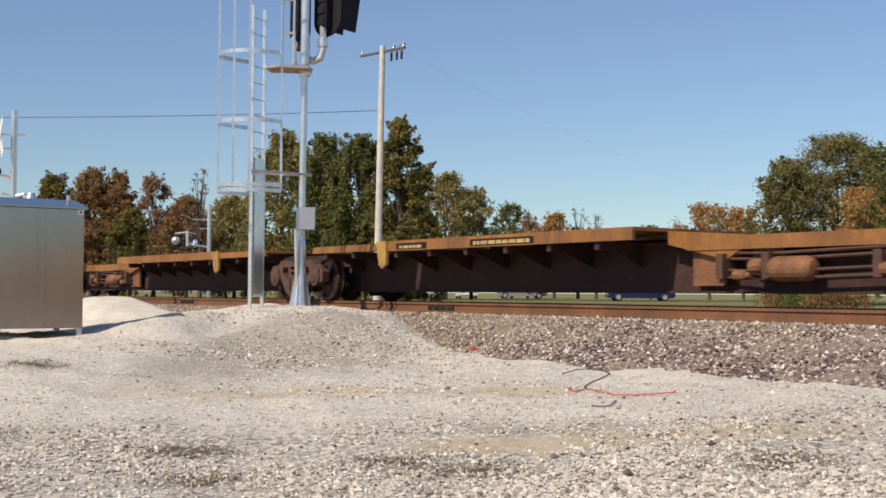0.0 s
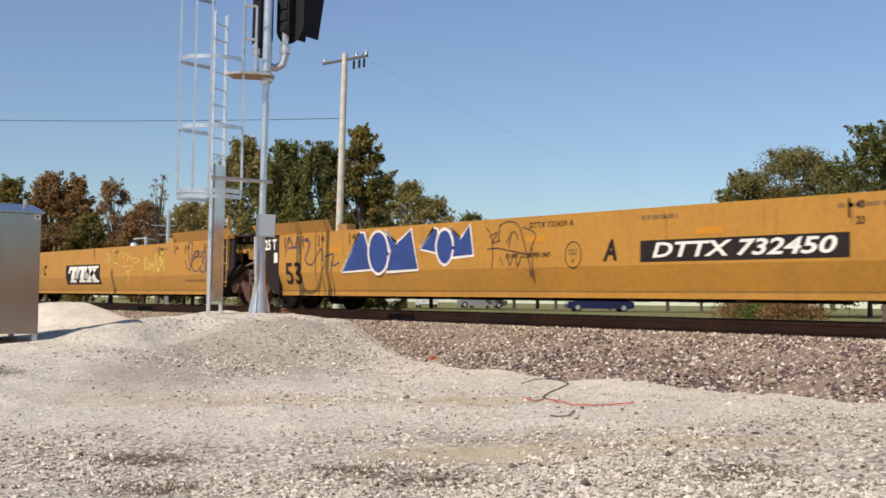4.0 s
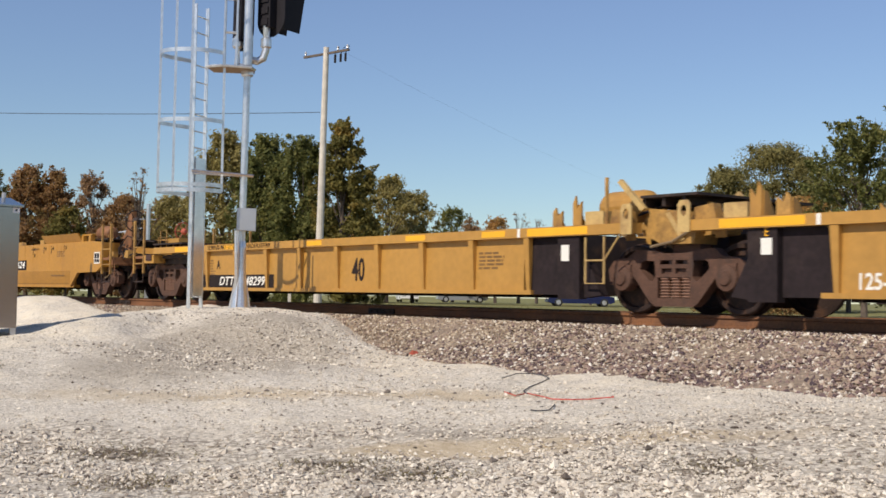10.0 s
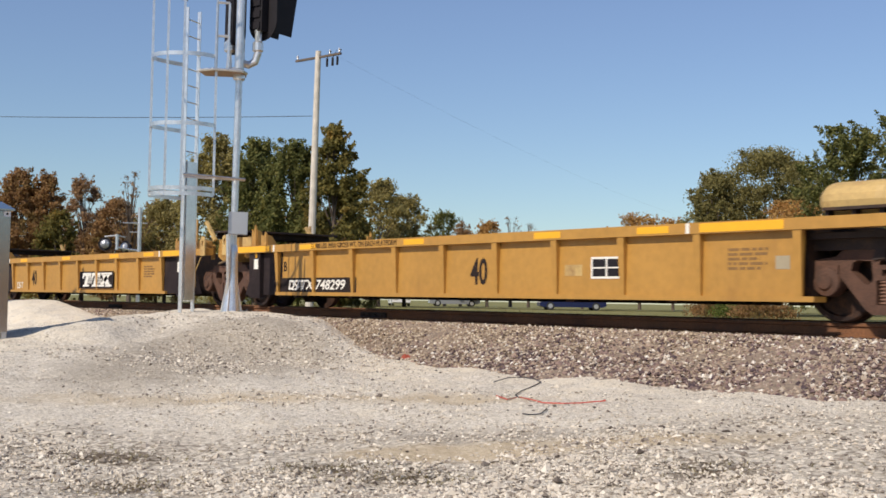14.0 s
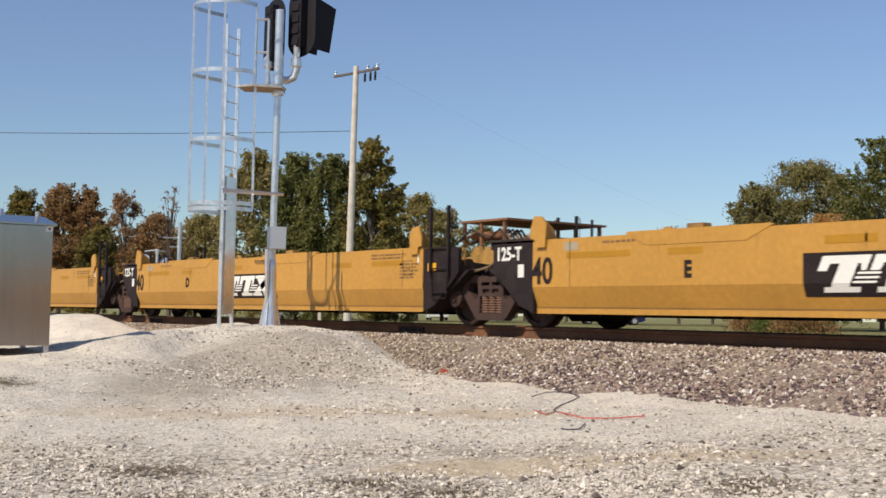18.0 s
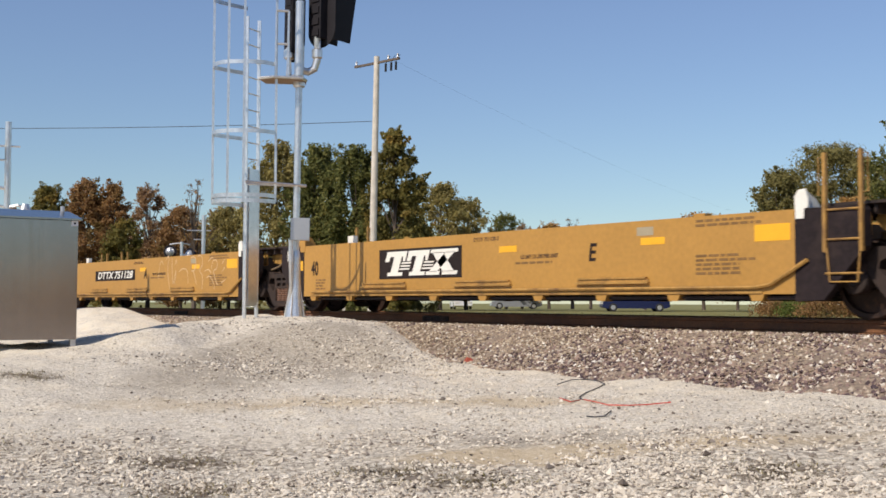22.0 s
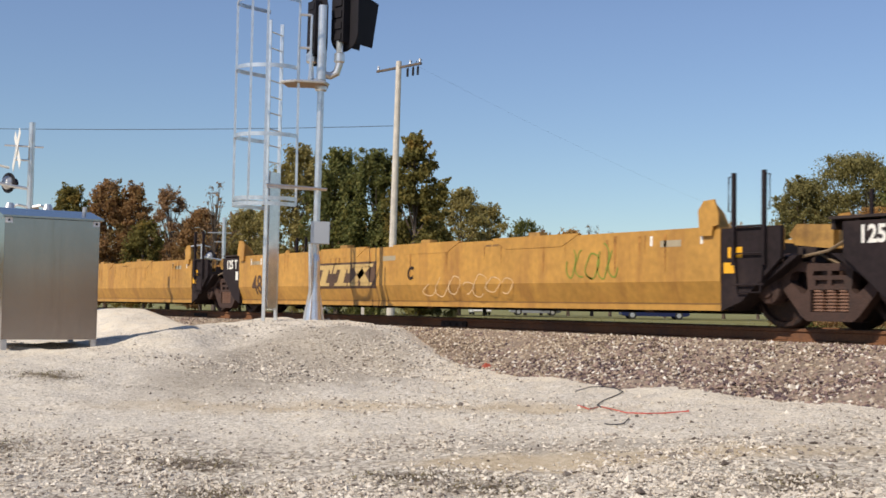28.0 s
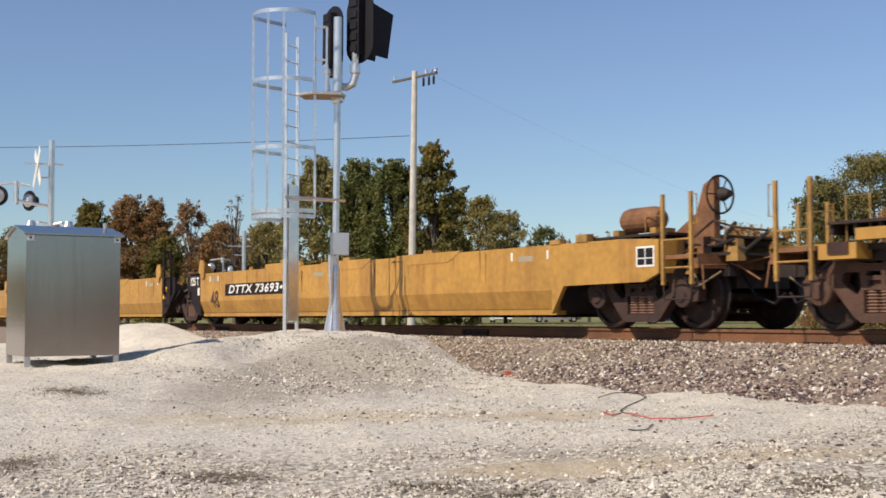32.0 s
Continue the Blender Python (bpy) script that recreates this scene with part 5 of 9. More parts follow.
def logo(unit, x0, x1, z0, z1, y, faded=False):
    """A black panel with plain slanted white blocks and bars."""
    bm = bmesh.new()
    box(bm, x0, x1, y, y + 0.003, z0, z1)
    panel = part("emblem_panel", bm, M["faded" if faded else "stencil"], unit, "faded dark panel with slanted yellow emblem" if faded else "black panel with slanted white emblem")
    w, h = x1 - x0, z1 - z0

    def quad(a, b, c, d):
        bm = bmesh.new()
        v = [bm.verts.new((x0 + p[0] * w, y - 0.002, z0 + p[1] * h)) for p in (a, b, c, d)]
        bm.faces.new(v)
        part("emblem_block", bm, M["paleyellow" if faded else "white"], panel)
    for u in (0.06, 0.335):
        quad((u + 0.035, 0.74), (u + 0.29, 0.74), (u + 0.305, 0.92), (u + 0.05, 0.92))
        quad((u + 0.02, 0.58), (u + 0.07, 0.58), (u + 0.09, 0.74), (u + 0.035, 0.74))
        quad((u + 0.25, 0.58), (u + 0.275, 0.58), (u + 0.29, 0.74), (u + 0.25, 0.74))
        quad((u + 0.09, 0.22), (u + 0.185, 0.22), (u + 0.235, 0.74), (u + 0.14, 0.74))
        quad((u + 0.045, 0.10), (u + 0.235, 0.10), (u + 0.245, 0.22), (u + 0.055, 0.22))
        for k in range(0 if faded else 3):
            quad((u + 0.205 + 0.012 * k, 0.30 + 0.10 * k), (u + 0.325 + 0.012 * k, 0.30 + 0.10 * k), (u + 0.33 + 0.012 * k, 0.35 + 0.10 * k), (u + 0.21 + 0.012 * k, 0.35 + 0.10 * k))
    quad((0.62, 0.20), (0.72, 0.20), (0.925, 0.82), (0.82, 0.82))
    quad((0.67, 0.82), (0.79, 0.82), (0.915, 0.20), (0.785, 0.20))
    for a, b, lo in ((0.585, 0.745, 0.10), (0.775, 0.945, 0.10), (0.645, 0.80, 0.80), (0.80, 0.955, 0.80)):
        quad((a, lo), (b, lo), (b + 0.01, lo + 0.12), (a + 0.01, lo + 0.12))
    return panel


def small_print(unit, x, z, y, w, lines, material="smalltext", h=0.034):
    """Unreadable small stencil lines as plain bars."""
    rng = random.Random(int(x * 91 + z * 37 + lines))
    bm = bmesh.new()
    for k in range(lines):
        a = x
        end = x + w * rng.uniform(0.7, 1.0)
        while a < end:
            b = a + rng.uniform(0.05, 0.2)
            box(bm, a, min(b, end), y, y + 0.002, z - k * h * 1.7, z - k * h * 1.7 + h)
            a = b + 0.03
    tagged(part("stencil_print", bm, M[material], unit), kind="stuff")


def reporting_mark(unit, body, x0, x1, z0, z1, y, spacing=1.0):
    bm = bmesh.new()
    box(bm, x0, x1, y, y + 0.003, z0, z1)
    p = part("number_panel", bm, M["stencil"], unit, "black panel with white italic lettering")
    h = z1 - z0
    mesh = text_mesh(body, h * 0.95, 0.22, 0.006, spacing)
    wide = (x1 - x0) * 0.88 / max(v.co.x - u.co.x for v, u in [(max(mesh.vertices, key=lambda q: q.co.x), min(mesh.vertices, key=lambda q: q.co.x))])
    lettering(p, body, (x0 + x1) / 2, (z0 + z1) / 2, y - 0.002, h * 0.95, M["white"], wide, 0.22, 0.006, spacing=spacing)


def bend(pts, closed=False, k=5):
    """A smooth curve through the points."""
    n, out = len(pts), []
    for i in range(n if closed else n - 1):
        if closed:
            a, b, c, d = (pts[(i + j) % n] for j in (-1, 0, 1, 2))
        else:
            a, b, c, d = pts[max(i - 1, 0)], pts[i], pts[i + 1], pts[min(i + 2, n - 1)]
        for j in range(k):
            q = j / k
            out.append(tuple(0.5 * (2 * b[m] + (c[m] - a[m]) * q + (2 * a[m] - 5 * b[m] + 4 * c[m] - d[m]) * q * q + (3 * b[m] - a[m] - 3 * c[m] + d[m]) * q ** 3) for m in (0, 1)))
    return out + [out[0], out[1]] if closed else out + [pts[-1]]


def lay_on(bm, skin):
    """Lets flat paint follow the lower plate, which leans inward from the crease."""
    crease, bot = skin
    for v in bm.verts:
        if v.co.z < crease:
            v.co.y += 0.12 * (crease - v.co.z) / (crease - bot - 0.08)


def tag_strokes(u, lines, material, w, y=-1.426, skin=None, label="sprayed tag in thin strokes"):
    bm = bmesh.new()
    for k, pts in enumerate(lines):
        ribbon(bm, bend(pts), w, y - 0.0004 * (k % 4))
    if skin:
        lay_on(bm, skin)
    part("graffiti", bm, M[material], u, label)


def tag_shape(u, pts, material, y, skin=None, label="", edge=None, w=0.04, smooth_edge=True):
    """A sprayed area with an outline."""
    loop = bend(pts, True) if smooth_edge else list(pts) + list(pts[:2])
    bm = bmesh.new()
    bm.faces.new([bm.verts.new((a, y, b)) for a, b in loop[:-2 if not smooth_edge else -2]])
    if skin:
        bmesh.ops.bisect_plane(bm, geom=bm.verts[:] + bm.edges[:] + bm.faces[:], plane_co=(0, 0, skin[0]), plane_no=(0, 0, 1))
        lay_on(bm, skin)
    bmesh.ops.triangulate(bm, faces=bm.faces[:])
    fill = part("graffiti_fill", bm, M[material], u, label)
    if edge:
        bm = bmesh.new()
        ribbon(bm, loop, w, y - 0.0015)
        if skin:
            lay_on(bm, skin)
        part("outline", bm, M[edge], fill)
    return fill


def block_tag(unit, x0, x1, z0, z1, y, material, seed, n=7, w=0.022):
    """A row of outlined, notched blocks."""
    rng = random.Random(seed)
    bm = bmesh.new()
    step = (x1 - x0) / n
    for k in range(n):
        a, b = x0 + step * (k + 0.08), x0 + step * (k + 0.9)
        lo, hi = z0 + rng.uniform(-0.05, 0.05), z1 + rng.uniform(-0.04, 0.05)
        m = (a + b) / 2 + rng.uniform(-0.05, 0.05)
        j = rng.uniform(0.3, 0.7)
        pts = [(a, lo), (a + 0.04, hi), (m - 0.03, hi - 0.01), (m, lo + (hi - lo) * j), (m + 0.07, hi - 0.03), (b, hi), (b + 0.03, lo + 0.02), (b - 0.12, lo), (m + 0.03, lo + (hi - lo) * j * 0.5), (a + 0.14, lo + 0.01), (a, lo), (a + 0.02, lo + 0.06)]
        ribbon(bm, pts, w, y)
    part("graffiti", bm, M[material], unit, "row of outlined sprayed blocks")


def scribble(unit, x0, x1, z0, z1, y, material, seed, w=0.035, loops=6, name="graffiti", label="", spiky=False):
    """Sprayed strokes of no meaning."""
    rng = random.Random(seed)
    bm = bmesh.new()
    n = loops
    if spiky:
        for row in range(2):
            pts, x = [], x0
            zc, hh = z0 + (z1 - z0) * (0.68 - 0.42 * row), (z1 - z0) * (0.34 if row == 0 else 0.24)
            while x < x1:
                pts.append((x + rng.uniform(-0.05, 0.05), zc + hh * rng.uniform(0.4, 1.0) * (1 if len(pts) % 2 else -1)))
                x += (x1 - x0) / n * rng.uniform(0.3, 0.8)
            ribbon(bm, pts, w, y)
            ribbon(bm, [(x0 + (x1 - x0) * 0.1, zc + hh * 0.8), (x0 + (x1 - x0) * 0.5, zc + hh), (x0 + (x1 - x0) * 0.95, zc + hh * 0.6)], w, y)
        n = 0
    for k in range(n):
        cx = x0 + (x1 - x0) * (k + 0.5) / n
        rx, rz = (x1 - x0) / n * rng.uniform(0.35, 0.6), (z1 - z0) / 2 * rng.uniform(0.5, 1.0)
        cz = (z0 + z1) / 2 + rng.uniform(-0.1, 0.1) * (z1 - z0)
        a0, turn = rng.uniform(0, 6.28), rng.uniform(3.5, 7.5) * rng.choice((-1, 1))
        pts = []
        for i in range(20):
            a = a0 + turn * i / 19
            pts.append((cx + rx * math.cos(a) * (1 + 0.3 * math.sin(2 * a)) + 0.1 * rx * i / 19, cz + rz * math.sin(a)))
        ribbon(bm, pts, w, y)
    part(name, bm, M[material], unit, label or "sprayed tag")


# ---- train: the sides of the well units ----
def smooth_side(bm, x0, x1, top, crease, bot, s):
    """Upright upper plate, lower plate leaning inward, and a lip; s = -1 near side, +1 far side."""
    y = s * 1.42
    prism(bm, [(y, crease), (y, top), (y - s * 0.09, top), (y - s * 0.09, crease), (y - s * 0.2, bot + 0.08), (y - s * 0.3, bot + 0.08), (y - s * 0.3, bot), (y - s * 0.10, bot), (y - s * 0.10, bot + 0.08), (y - s * 0.12, bot + 0.08)], x0, x1)


def end_wedge(bm, xa, xb, top, mid, bot, s):
    """Black end plate: from the side's end xa to xb, its lower edge rising towards the truck."""
    y = s * 1.40
    pts = [(xa, bot), (xa, top), (xb, top), (xb, mid), (xa + (xb - xa) * 0.35, bot + 0.12)]
    prism(bm, pts, y, y - s * 0.06, "y")


def well_floor(unit, x0, x1, bot, inset=1.15):
    bm = bmesh.new()
    box(bm, x0, x1, -inset, inset, bot + 0.02, bot + 0.07)
    fl = part("well_floor", bm, M["grime"], unit)
    k = x0
    while k < x1:
        bm = bmesh.new()
        box(bm, k, k + 0.16, -inset, inset, bot - 0.04, bot + 0.02)
        part("cross_bearer", bm, M["grime"], fl)
        k += 1.9
    for a, b in ((x0, x0 + 0.08), (x1 - 0.08, x1)):
        bm = bmesh.new()
        box(bm, a, b, -inset - 0.1, inset + 0.1, bot + 0.07, bot + 0.95)
        part("end_bulkhead", bm, M["grime"], unit)


def new_unit(S, label, group):
    u = tagged(new("well_car"), label, "rail car", group)
    UNITS.append((u, S))
    return u


def data_panel(u, x, z, y, s):
    """A black panel with a white border and cross bars."""
    bm = bmesh.new()
    box(bm, x - 0.16, x + 0.16, y + s * 0.004, y, z - 0.12, z + 0.12)
    p = part("inspection_patch", bm, M["sigblack"], u, "black data panel with a white border")
    bm = bmesh.new()
    for a, b, c, d in ((-0.19, 0.19, -0.15, -0.12), (-0.19, 0.19, 0.12, 0.15), (-0.19, -0.16, -0.12, 0.12), (0.16, 0.19, -0.12, 0.12), (-0.01, 0.01, -0.12, 0.12), (-0.16, 0.16, -0.03, -0.015)):
        box(bm, x + a, x + b, y + s * 0.007, y, z + c, z + d)
    part("panel_border", bm, M["white"], p)


def smooth_unit(S, p, ends, paint, top, crease, bot, spec, label, group, coaming=False):
    """A well unit with smooth creased sides. p: length between truck centres; ends: 'j' shared truck, 'e' outer end, per end."""
    u = new_unit(S, label, group)
    pm = M[paint]
    hx = p / 2
    xl = -hx + (1.5 if coaming else 1.38)
    xl = xl if ends[0] == "j" else -hx + (1.42 if coaming else 1.15)
    xr = hx - (1.5 if ends[1] == "j" else 1.42 if coaming else 1.3 if p < 16 else 1.72)
    for s in (-1, 1):
        bm = bmesh.new()
        smooth_side(bm, xl, xr, top, crease, bot, s)
        part("side_wall", bm, pm, u, "long side of the well")
        bm = bmesh.new()
        box(bm, xl, xr, s * 1.324 - 0.004, s * 1.324 + 0.004, bot + 0.085, bot + 0.10)
        part("weld_seam", bm, M["smalltext"], u)
        for e, sg, xe in ((ends[0], -1, xl), (ends[1], 1, xr)):
            if e == "j":
                bm = bmesh.new()
                end_wedge(bm, xe, xe + sg * 0.98, top - 0.03, 0.88, bot, s)
                part("end_plate", bm, M["black"], u, "black painted end plate")
                bm = bmesh.new()
                hull8(bm, [(xe + sg * 0.02, s * 1.0, bot), (xe + sg * 0.10, s * 1.0, bot), (xe + sg * 0.10, s * 1.33, bot), (xe + sg * 0.02, s * 1.33, bot), (xe + sg * 1.1, s * 1.0, 0.92), (xe + sg * 1.2, s * 1.0, 0.92), (xe + sg * 1.2, s * 1.33, 0.92), (xe + sg * 1.1, s * 1.33, 0.92)])
                part("slope_sheet", bm, M["black"], u)
            else:
                bm = bmesh.new()
                y = s * 1.42
                out, run = sg * (hx + 0.70), 0.5 if coaming or sg < 0 else 0.3
                pts = [(xe, bot + 0.02), (xe, top), (out - sg * 0.77, top), (out, top - 0.04), (out, 0.80), (out - sg * 0.3, 0.68), (xe + sg * run, 0.66)]
                prism(bm, pts, y + s * 0.004, y - s * 0.07, "y")
                part("end_side", bm, pm, u, "side plate cut away over the end truck")
                bm = bmesh.new()
                box(bm, *sorted((out - sg * 0.06, out)), y - s * 0.07, y - s * 0.5, 0.80, top - 0.05)
                part("corner_plate", bm, pm, u)
                if sg > 0:
                    data_panel(u, out - sg * 0.27, 1.04, y + s * 0.004, s)
                elif not coaming:
                    bm = bmesh.new()
                    box(bm, -hx - 0.24, -hx + 0.14, y + s * 0.02, y + s * 0.004, 0.96, 1.2)
                    box(bm, -hx - 0.66, -hx + 0.32, y + s * 0.012, y + s * 0.004, 0.74, top - 0.03)
                    part("valve_cover", bm, pm, u, "raised cover plate with a window")
                    bm = bmesh.new()
                    box(bm, -hx - 0.18, -hx + 0.08, y + s * 0.024, y + s * 0.016, 1.01, 1.16)
                    part("cover_window", bm, M["sigblack"], u)
                    bm = bmesh.new()
                    box(bm, -hx + 0.50, -hx + 0.68, y + s * 0.008, y + s * 0.004, 0.88, 1.08)
                    part("data_label", bm, M["white"], u, "small white data label")
    well_floor(u, xl, xr, bot)
    if coaming:
        for e, sg, xe in ((ends[0], -1, xl), (ends[1], 1, xr)):
            for s in (-1, 1):
                a, b = sorted((xe + sg * 0.95 if e == "j" else xe + sg * 0.72, xe - sg * 2.0))
                bm = bmesh.new()
                hull8(bm, [(a, s * 1.36, top), (b, s * 1.36, top), (b, s * 1.40, top), (a, s * 1.40, top), (a - 0.03, s * 1.50, top + 0.22), (b + 0.03, s * 1.50, top + 0.22), (b + 0.03, s * 1.54, top + 0.22), (a - 0.03, s * 1.54, top + 0.22)])
                part("coaming", bm, pm, u, "flared yellow guide plate on the well's rim")
                if e == "e":
                    bm = bmesh.new()
                    for c in (0.8, 1.3):
                        box(bm, xe + sg * c - 0.07, xe + sg * c + 0.07, s * 1.42, s * 1.30, top - 0.06, top + 0.15)
                    box(bm, *sorted((xe + sg * 0.72, xe + sg * 1.40)), s * 1.40, s * 1.28, top + 0.15, top + 0.19)
                    part("rim_bracket", bm, pm, u, "open bracket on the rim")
                bm = bmesh.new()
                box(bm, xe - sg * 2.35 - 0.16, xe - sg * 2.35 + 0.16, s * 1.30 - 0.1, s * 1.30 + 0.1, top, top + 0.12)
                part("guide_block", bm, M["rustyellow"], u)
    else:
        lift = 0.07 if ends[1] == "e" else 0.0
        for xc, hw, up in (((-hx * 0.41, 1.25, 0.04 + lift), (hx * 0.20, 1.15, 0.04)) if p < 16 else ((-2.6, 0.95, 0.03 + lift), (0.38, 1.1, 0.03), (3.5, 1.1, 0.03))):
            for s in (-1, 1):
                bm = bmesh.new()
                prism(bm, [(xc - hw + 0.4, top - 0.16), (xc + hw - 0.4, top - 0.16), (xc + hw, top + 0.02), (xc + hw - 0.05, top + up), (xc - hw + 0.05, top + up), (xc - hw, top + 0.02)], s * 1.428, s * 1.36, "y")
                part("locker_plate", bm, pm, u, "raised plate along the rim")
                bm = bmesh.new()
                box(bm, xc - 0.14, xc + 0.14, s * 1.33 - 0.08, s * 1.33 + 0.08, top + up, top + up + 0.06)
                part("guide_block", bm, M["rustyellow"], u)
        for e, sg, xe in ((ends[0], -1, xl), (ends[1], 1, xr)):
            for s in (-1, 1):
                if e == "j":
                    guide_bracket(u, xe - sg * 0.17, s * 1.34 - (0.03 if s < 0 else -0.12), top, pm, 0.36, 0.36, sg)
                elif sg < 0:
                    for d in (0.28, 0.55):
                        guide_bracket(u, xe + d, s * 1.34 - (0.03 if s < 0 else -0.12), top, M["rustyellow"], 0.24, 0.34, sg)
                else:
                    for d, h in ((0.1, 0.07), (0.75, 0.12)):
                        bm = bmesh.new()
                        box(bm, xe + d - 0.13, xe + d + 0.13, s * 1.36 - 0.08, s * 1.36 + 0.06, top, top + h)
                        part("guide_block", bm, M["rustyellow"], u)
    for e, sg, x in ((ends[0], -1, -hx), (ends[1], 1, hx)):
        if e == "e":
            truck(u, x, "truck" if coaming else "truckdark")
            coupler_end(u, x, sg, M["rustbrown" if coaming and sg < 0 else "rustyellow"], (1.31, 1.84) if coaming and sg < 0 else (0.8, 1.35))
            walkway(u, min(x - sg * 1.0, x + sg * 0.7), max(x - sg * 1.0, x + sg * 0.7), top + 0.03)
        else:
            if coaming or sg < 0:
                walkway(u, min(x - sg * 1.55, x - sg * 0.08), max(x - sg * 1.55, x - sg * 0.08), top + (0.02 if not coaming else 0.05))
            if sg > 0:
                tall_ladder(u, x - 1.25, 0.45, 2.0, M[spec.get("ladder", "rustyellow")])
                truck(u, x, "truck" if coaming else "truckdark")
                articulation(u, x, top, M["rustyellow"])
            else:
                for s in (-1, 1):
                    bm = bmesh.new()
                    for d in (0.62, 0.95):
                        tube(bm, (xl + d, s * 1.1, top), (xl + d, s * 1.1, top + 0.28), 0.02, 6)
                    part("stub_post", bm, M["black"], u)
    return u


def handle_patches(u, x, z, y, w=0.5, h=0.09, m="brightyellow"):
    sheet(u, "reflector_strip", x, x + w, z, z + h, y, M[m], "yellow reflector strip")
# ---- train: lettering of the smooth units ----
def dress_smooth(u, p, kind, size, letter, mark, top, crease, first, last, size_x, letter_at, mark_x=None, logo_x=None):
    hx = p / 2
    xl, xr = -hx + (1.5 if kind == "53" else 1.38), hx - 1.5
    Y = -1.4235
    if first == "j":
        lettering(u, "125-T" if kind == "40" else "125 T", xl - (0.60 if kind == "40" else 0.46), top - 0.20, -1.4035, 0.29, M["white"], 0.88, weight=0.009)
        sheet(u, "data_label", xl - (0.37 if kind == "40" else 0.24), xl - (0.23 if kind == "40" else 0.1), top - 0.56, top - 0.36, -1.404, M["white"], "small white data label")
    if last == "j":
        sheet(u, "reflector", xr + 0.12, xr + 0.36, top - 0.42, top - 0.28, -1.404, M["brightyellow"], "yellow reflector patch")
    numeral = lettering(u, size, size_x - (0.03 if kind == "40" and first == "j" else 0), crease + (0.22 if kind == "40" else -0.04 if kind == "53" else 0.02), Y - 0.003, {"53": 0.60, "40": 0.56 if first == "j" else 0.62, "48": 0.60}[kind], M["faded" if kind == "48" else "stencil"], 1.12 if kind == "53" else 0.86 if first == "j" or kind != "40" else 0.92, weight=0.01, label="large black size numeral")
    lean = {"53": 0.324, "40": 0.375, "48": 0.387}[kind]
    fold(numeral, crease, lean)
    lettering(u, letter, letter_at, crease + 0.2, Y, {"53": 0.4, "40": 0.3, "48": 0.32}[kind], M["stencil"], 0.9, 0 if kind == "40" else 0.15, 0.014)
    if mark:
        z = {"53": 0.76, "40": 0.73, "48": 0.72}[kind]
        reporting_mark(u, mark, mark_x[0], mark_x[1], z, z + (0.25 if kind == "40" else 0.29), Y, 1.12 if kind == "48" else 1.0)
    else:
        panel = logo(u, logo_x[0], logo_x[1], {"53": 0.52, "48": 0.54, "40": 0.46}[kind], {"53": 1.06, "48": 1.06, "40": 0.98}[kind], Y, kind == "48")
        for piece in (panel, *panel.children):
            fold(piece, crease, lean)
    if kind == "53":
        for x, txt in ((xl + 0.28, "53"), (xl + 1.0, "48"), (xl + 1.6, "45"), (xl + 2.7, "40"), (xr - 0.4, "53"), (xr - 1.4, "48"), (xr - 2.0, "45"), (xr - 2.9, "40")):
            lettering(u, txt, x + 0.1, top - 0.14, Y, 0.13, M["stencil"], 0.9, weight=0.002)
            sheet(u, "length_tick", x - 0.06, x - 0.03, top - 0.28, top - 0.06, Y, M["stencil"])
        for x in (xl + 2.7, xr - 2.9):
            lettering(u, "20", x + 0.1, top - 0.32, Y, 0.13, M["stencil"], 0.9, weight=0.002)
        sheet(u, "faded_patch", xl + 1.9, xl + 2.4, top - 0.4, top - 0.3, Y, M["dullorange"])
        sheet(u, "faded_patch", -0.46, 0.02, 1.10, 1.19, Y, M["dullorange"])
        sheet(u, "faded_patch", 2.86, 3.33, 1.10, 1.19, Y, M["dullorange"])
        sheet(u, "faded_patch", -3.46, -3.08, 1.09, 1.17, Y, M["dullorange"])
        small_print(u, hx * 0.2, top - 0.16, Y, 0.9, 1, h=0.06)
        small_print(u, hx * 0.52, top - 0.16, Y, 0.9, 1, h=0.05)
        if mark:
            o = -1 if letter_at < mark_x[0] else 1
            lettering(u, "LD LMT 117,800 PER UNIT", letter_at + o * 1.75, crease + 0.18, Y, 0.1, M["stencil"], 0.9, 0, 0.002)
            bm = bmesh.new()
            ribbon(bm, [(letter_at + o * 0.75 + 0.17 * math.cos(a), crease + 0.17 + 0.19 * math.sin(a)) for a in np.linspace(0, 2 * math.pi + 0.2, 22)], 0.014, Y)
            part("stencil_ring", bm, M["stencil"], u, "thin stencilled ring")
            small_print(u, letter_at + o * 0.75 - 0.09, crease + 0.22, Y, 0.2, 2, h=0.03)
            lettering(u, "H", letter_at + o * 0.75, crease + 0.08, Y, 0.09, M["stencil"], 0.9)
            lettering(u, mark + " " + letter, -0.2 if o > 0 else 0.1, top - 0.14, Y, 0.12, M["stencil"], 0.95, 0, 0.002, spacing=1.25)
        for xc, xd in ((-4.03, -2.03), (-0.9, 1.07), (2.25, 4.2)) if letter == "B" and last == "e" else ():
            for s in (-1, 1):
                bm = bmesh.new()
                prism(bm, [(xc, top), (xd + 0.12, top), (xd, top + 0.10), (xc, top + 0.10)], s * 1.43, s * 1.33, "y")
                part("rim_cap", bm, M["rustyellow"], u, "raised cap on the rim")
        small_print(u, xr - 1.0, top - 0.26, Y, 0.7, 3)
        small_print(u, xr - 1.5, crease - 0.08, Y + 0.03, 1.3, 2)
        sheet(u, "label", xl + 3.4, xl + 3.8, top - 0.2, top - 0.08, Y, M["greypatch"])
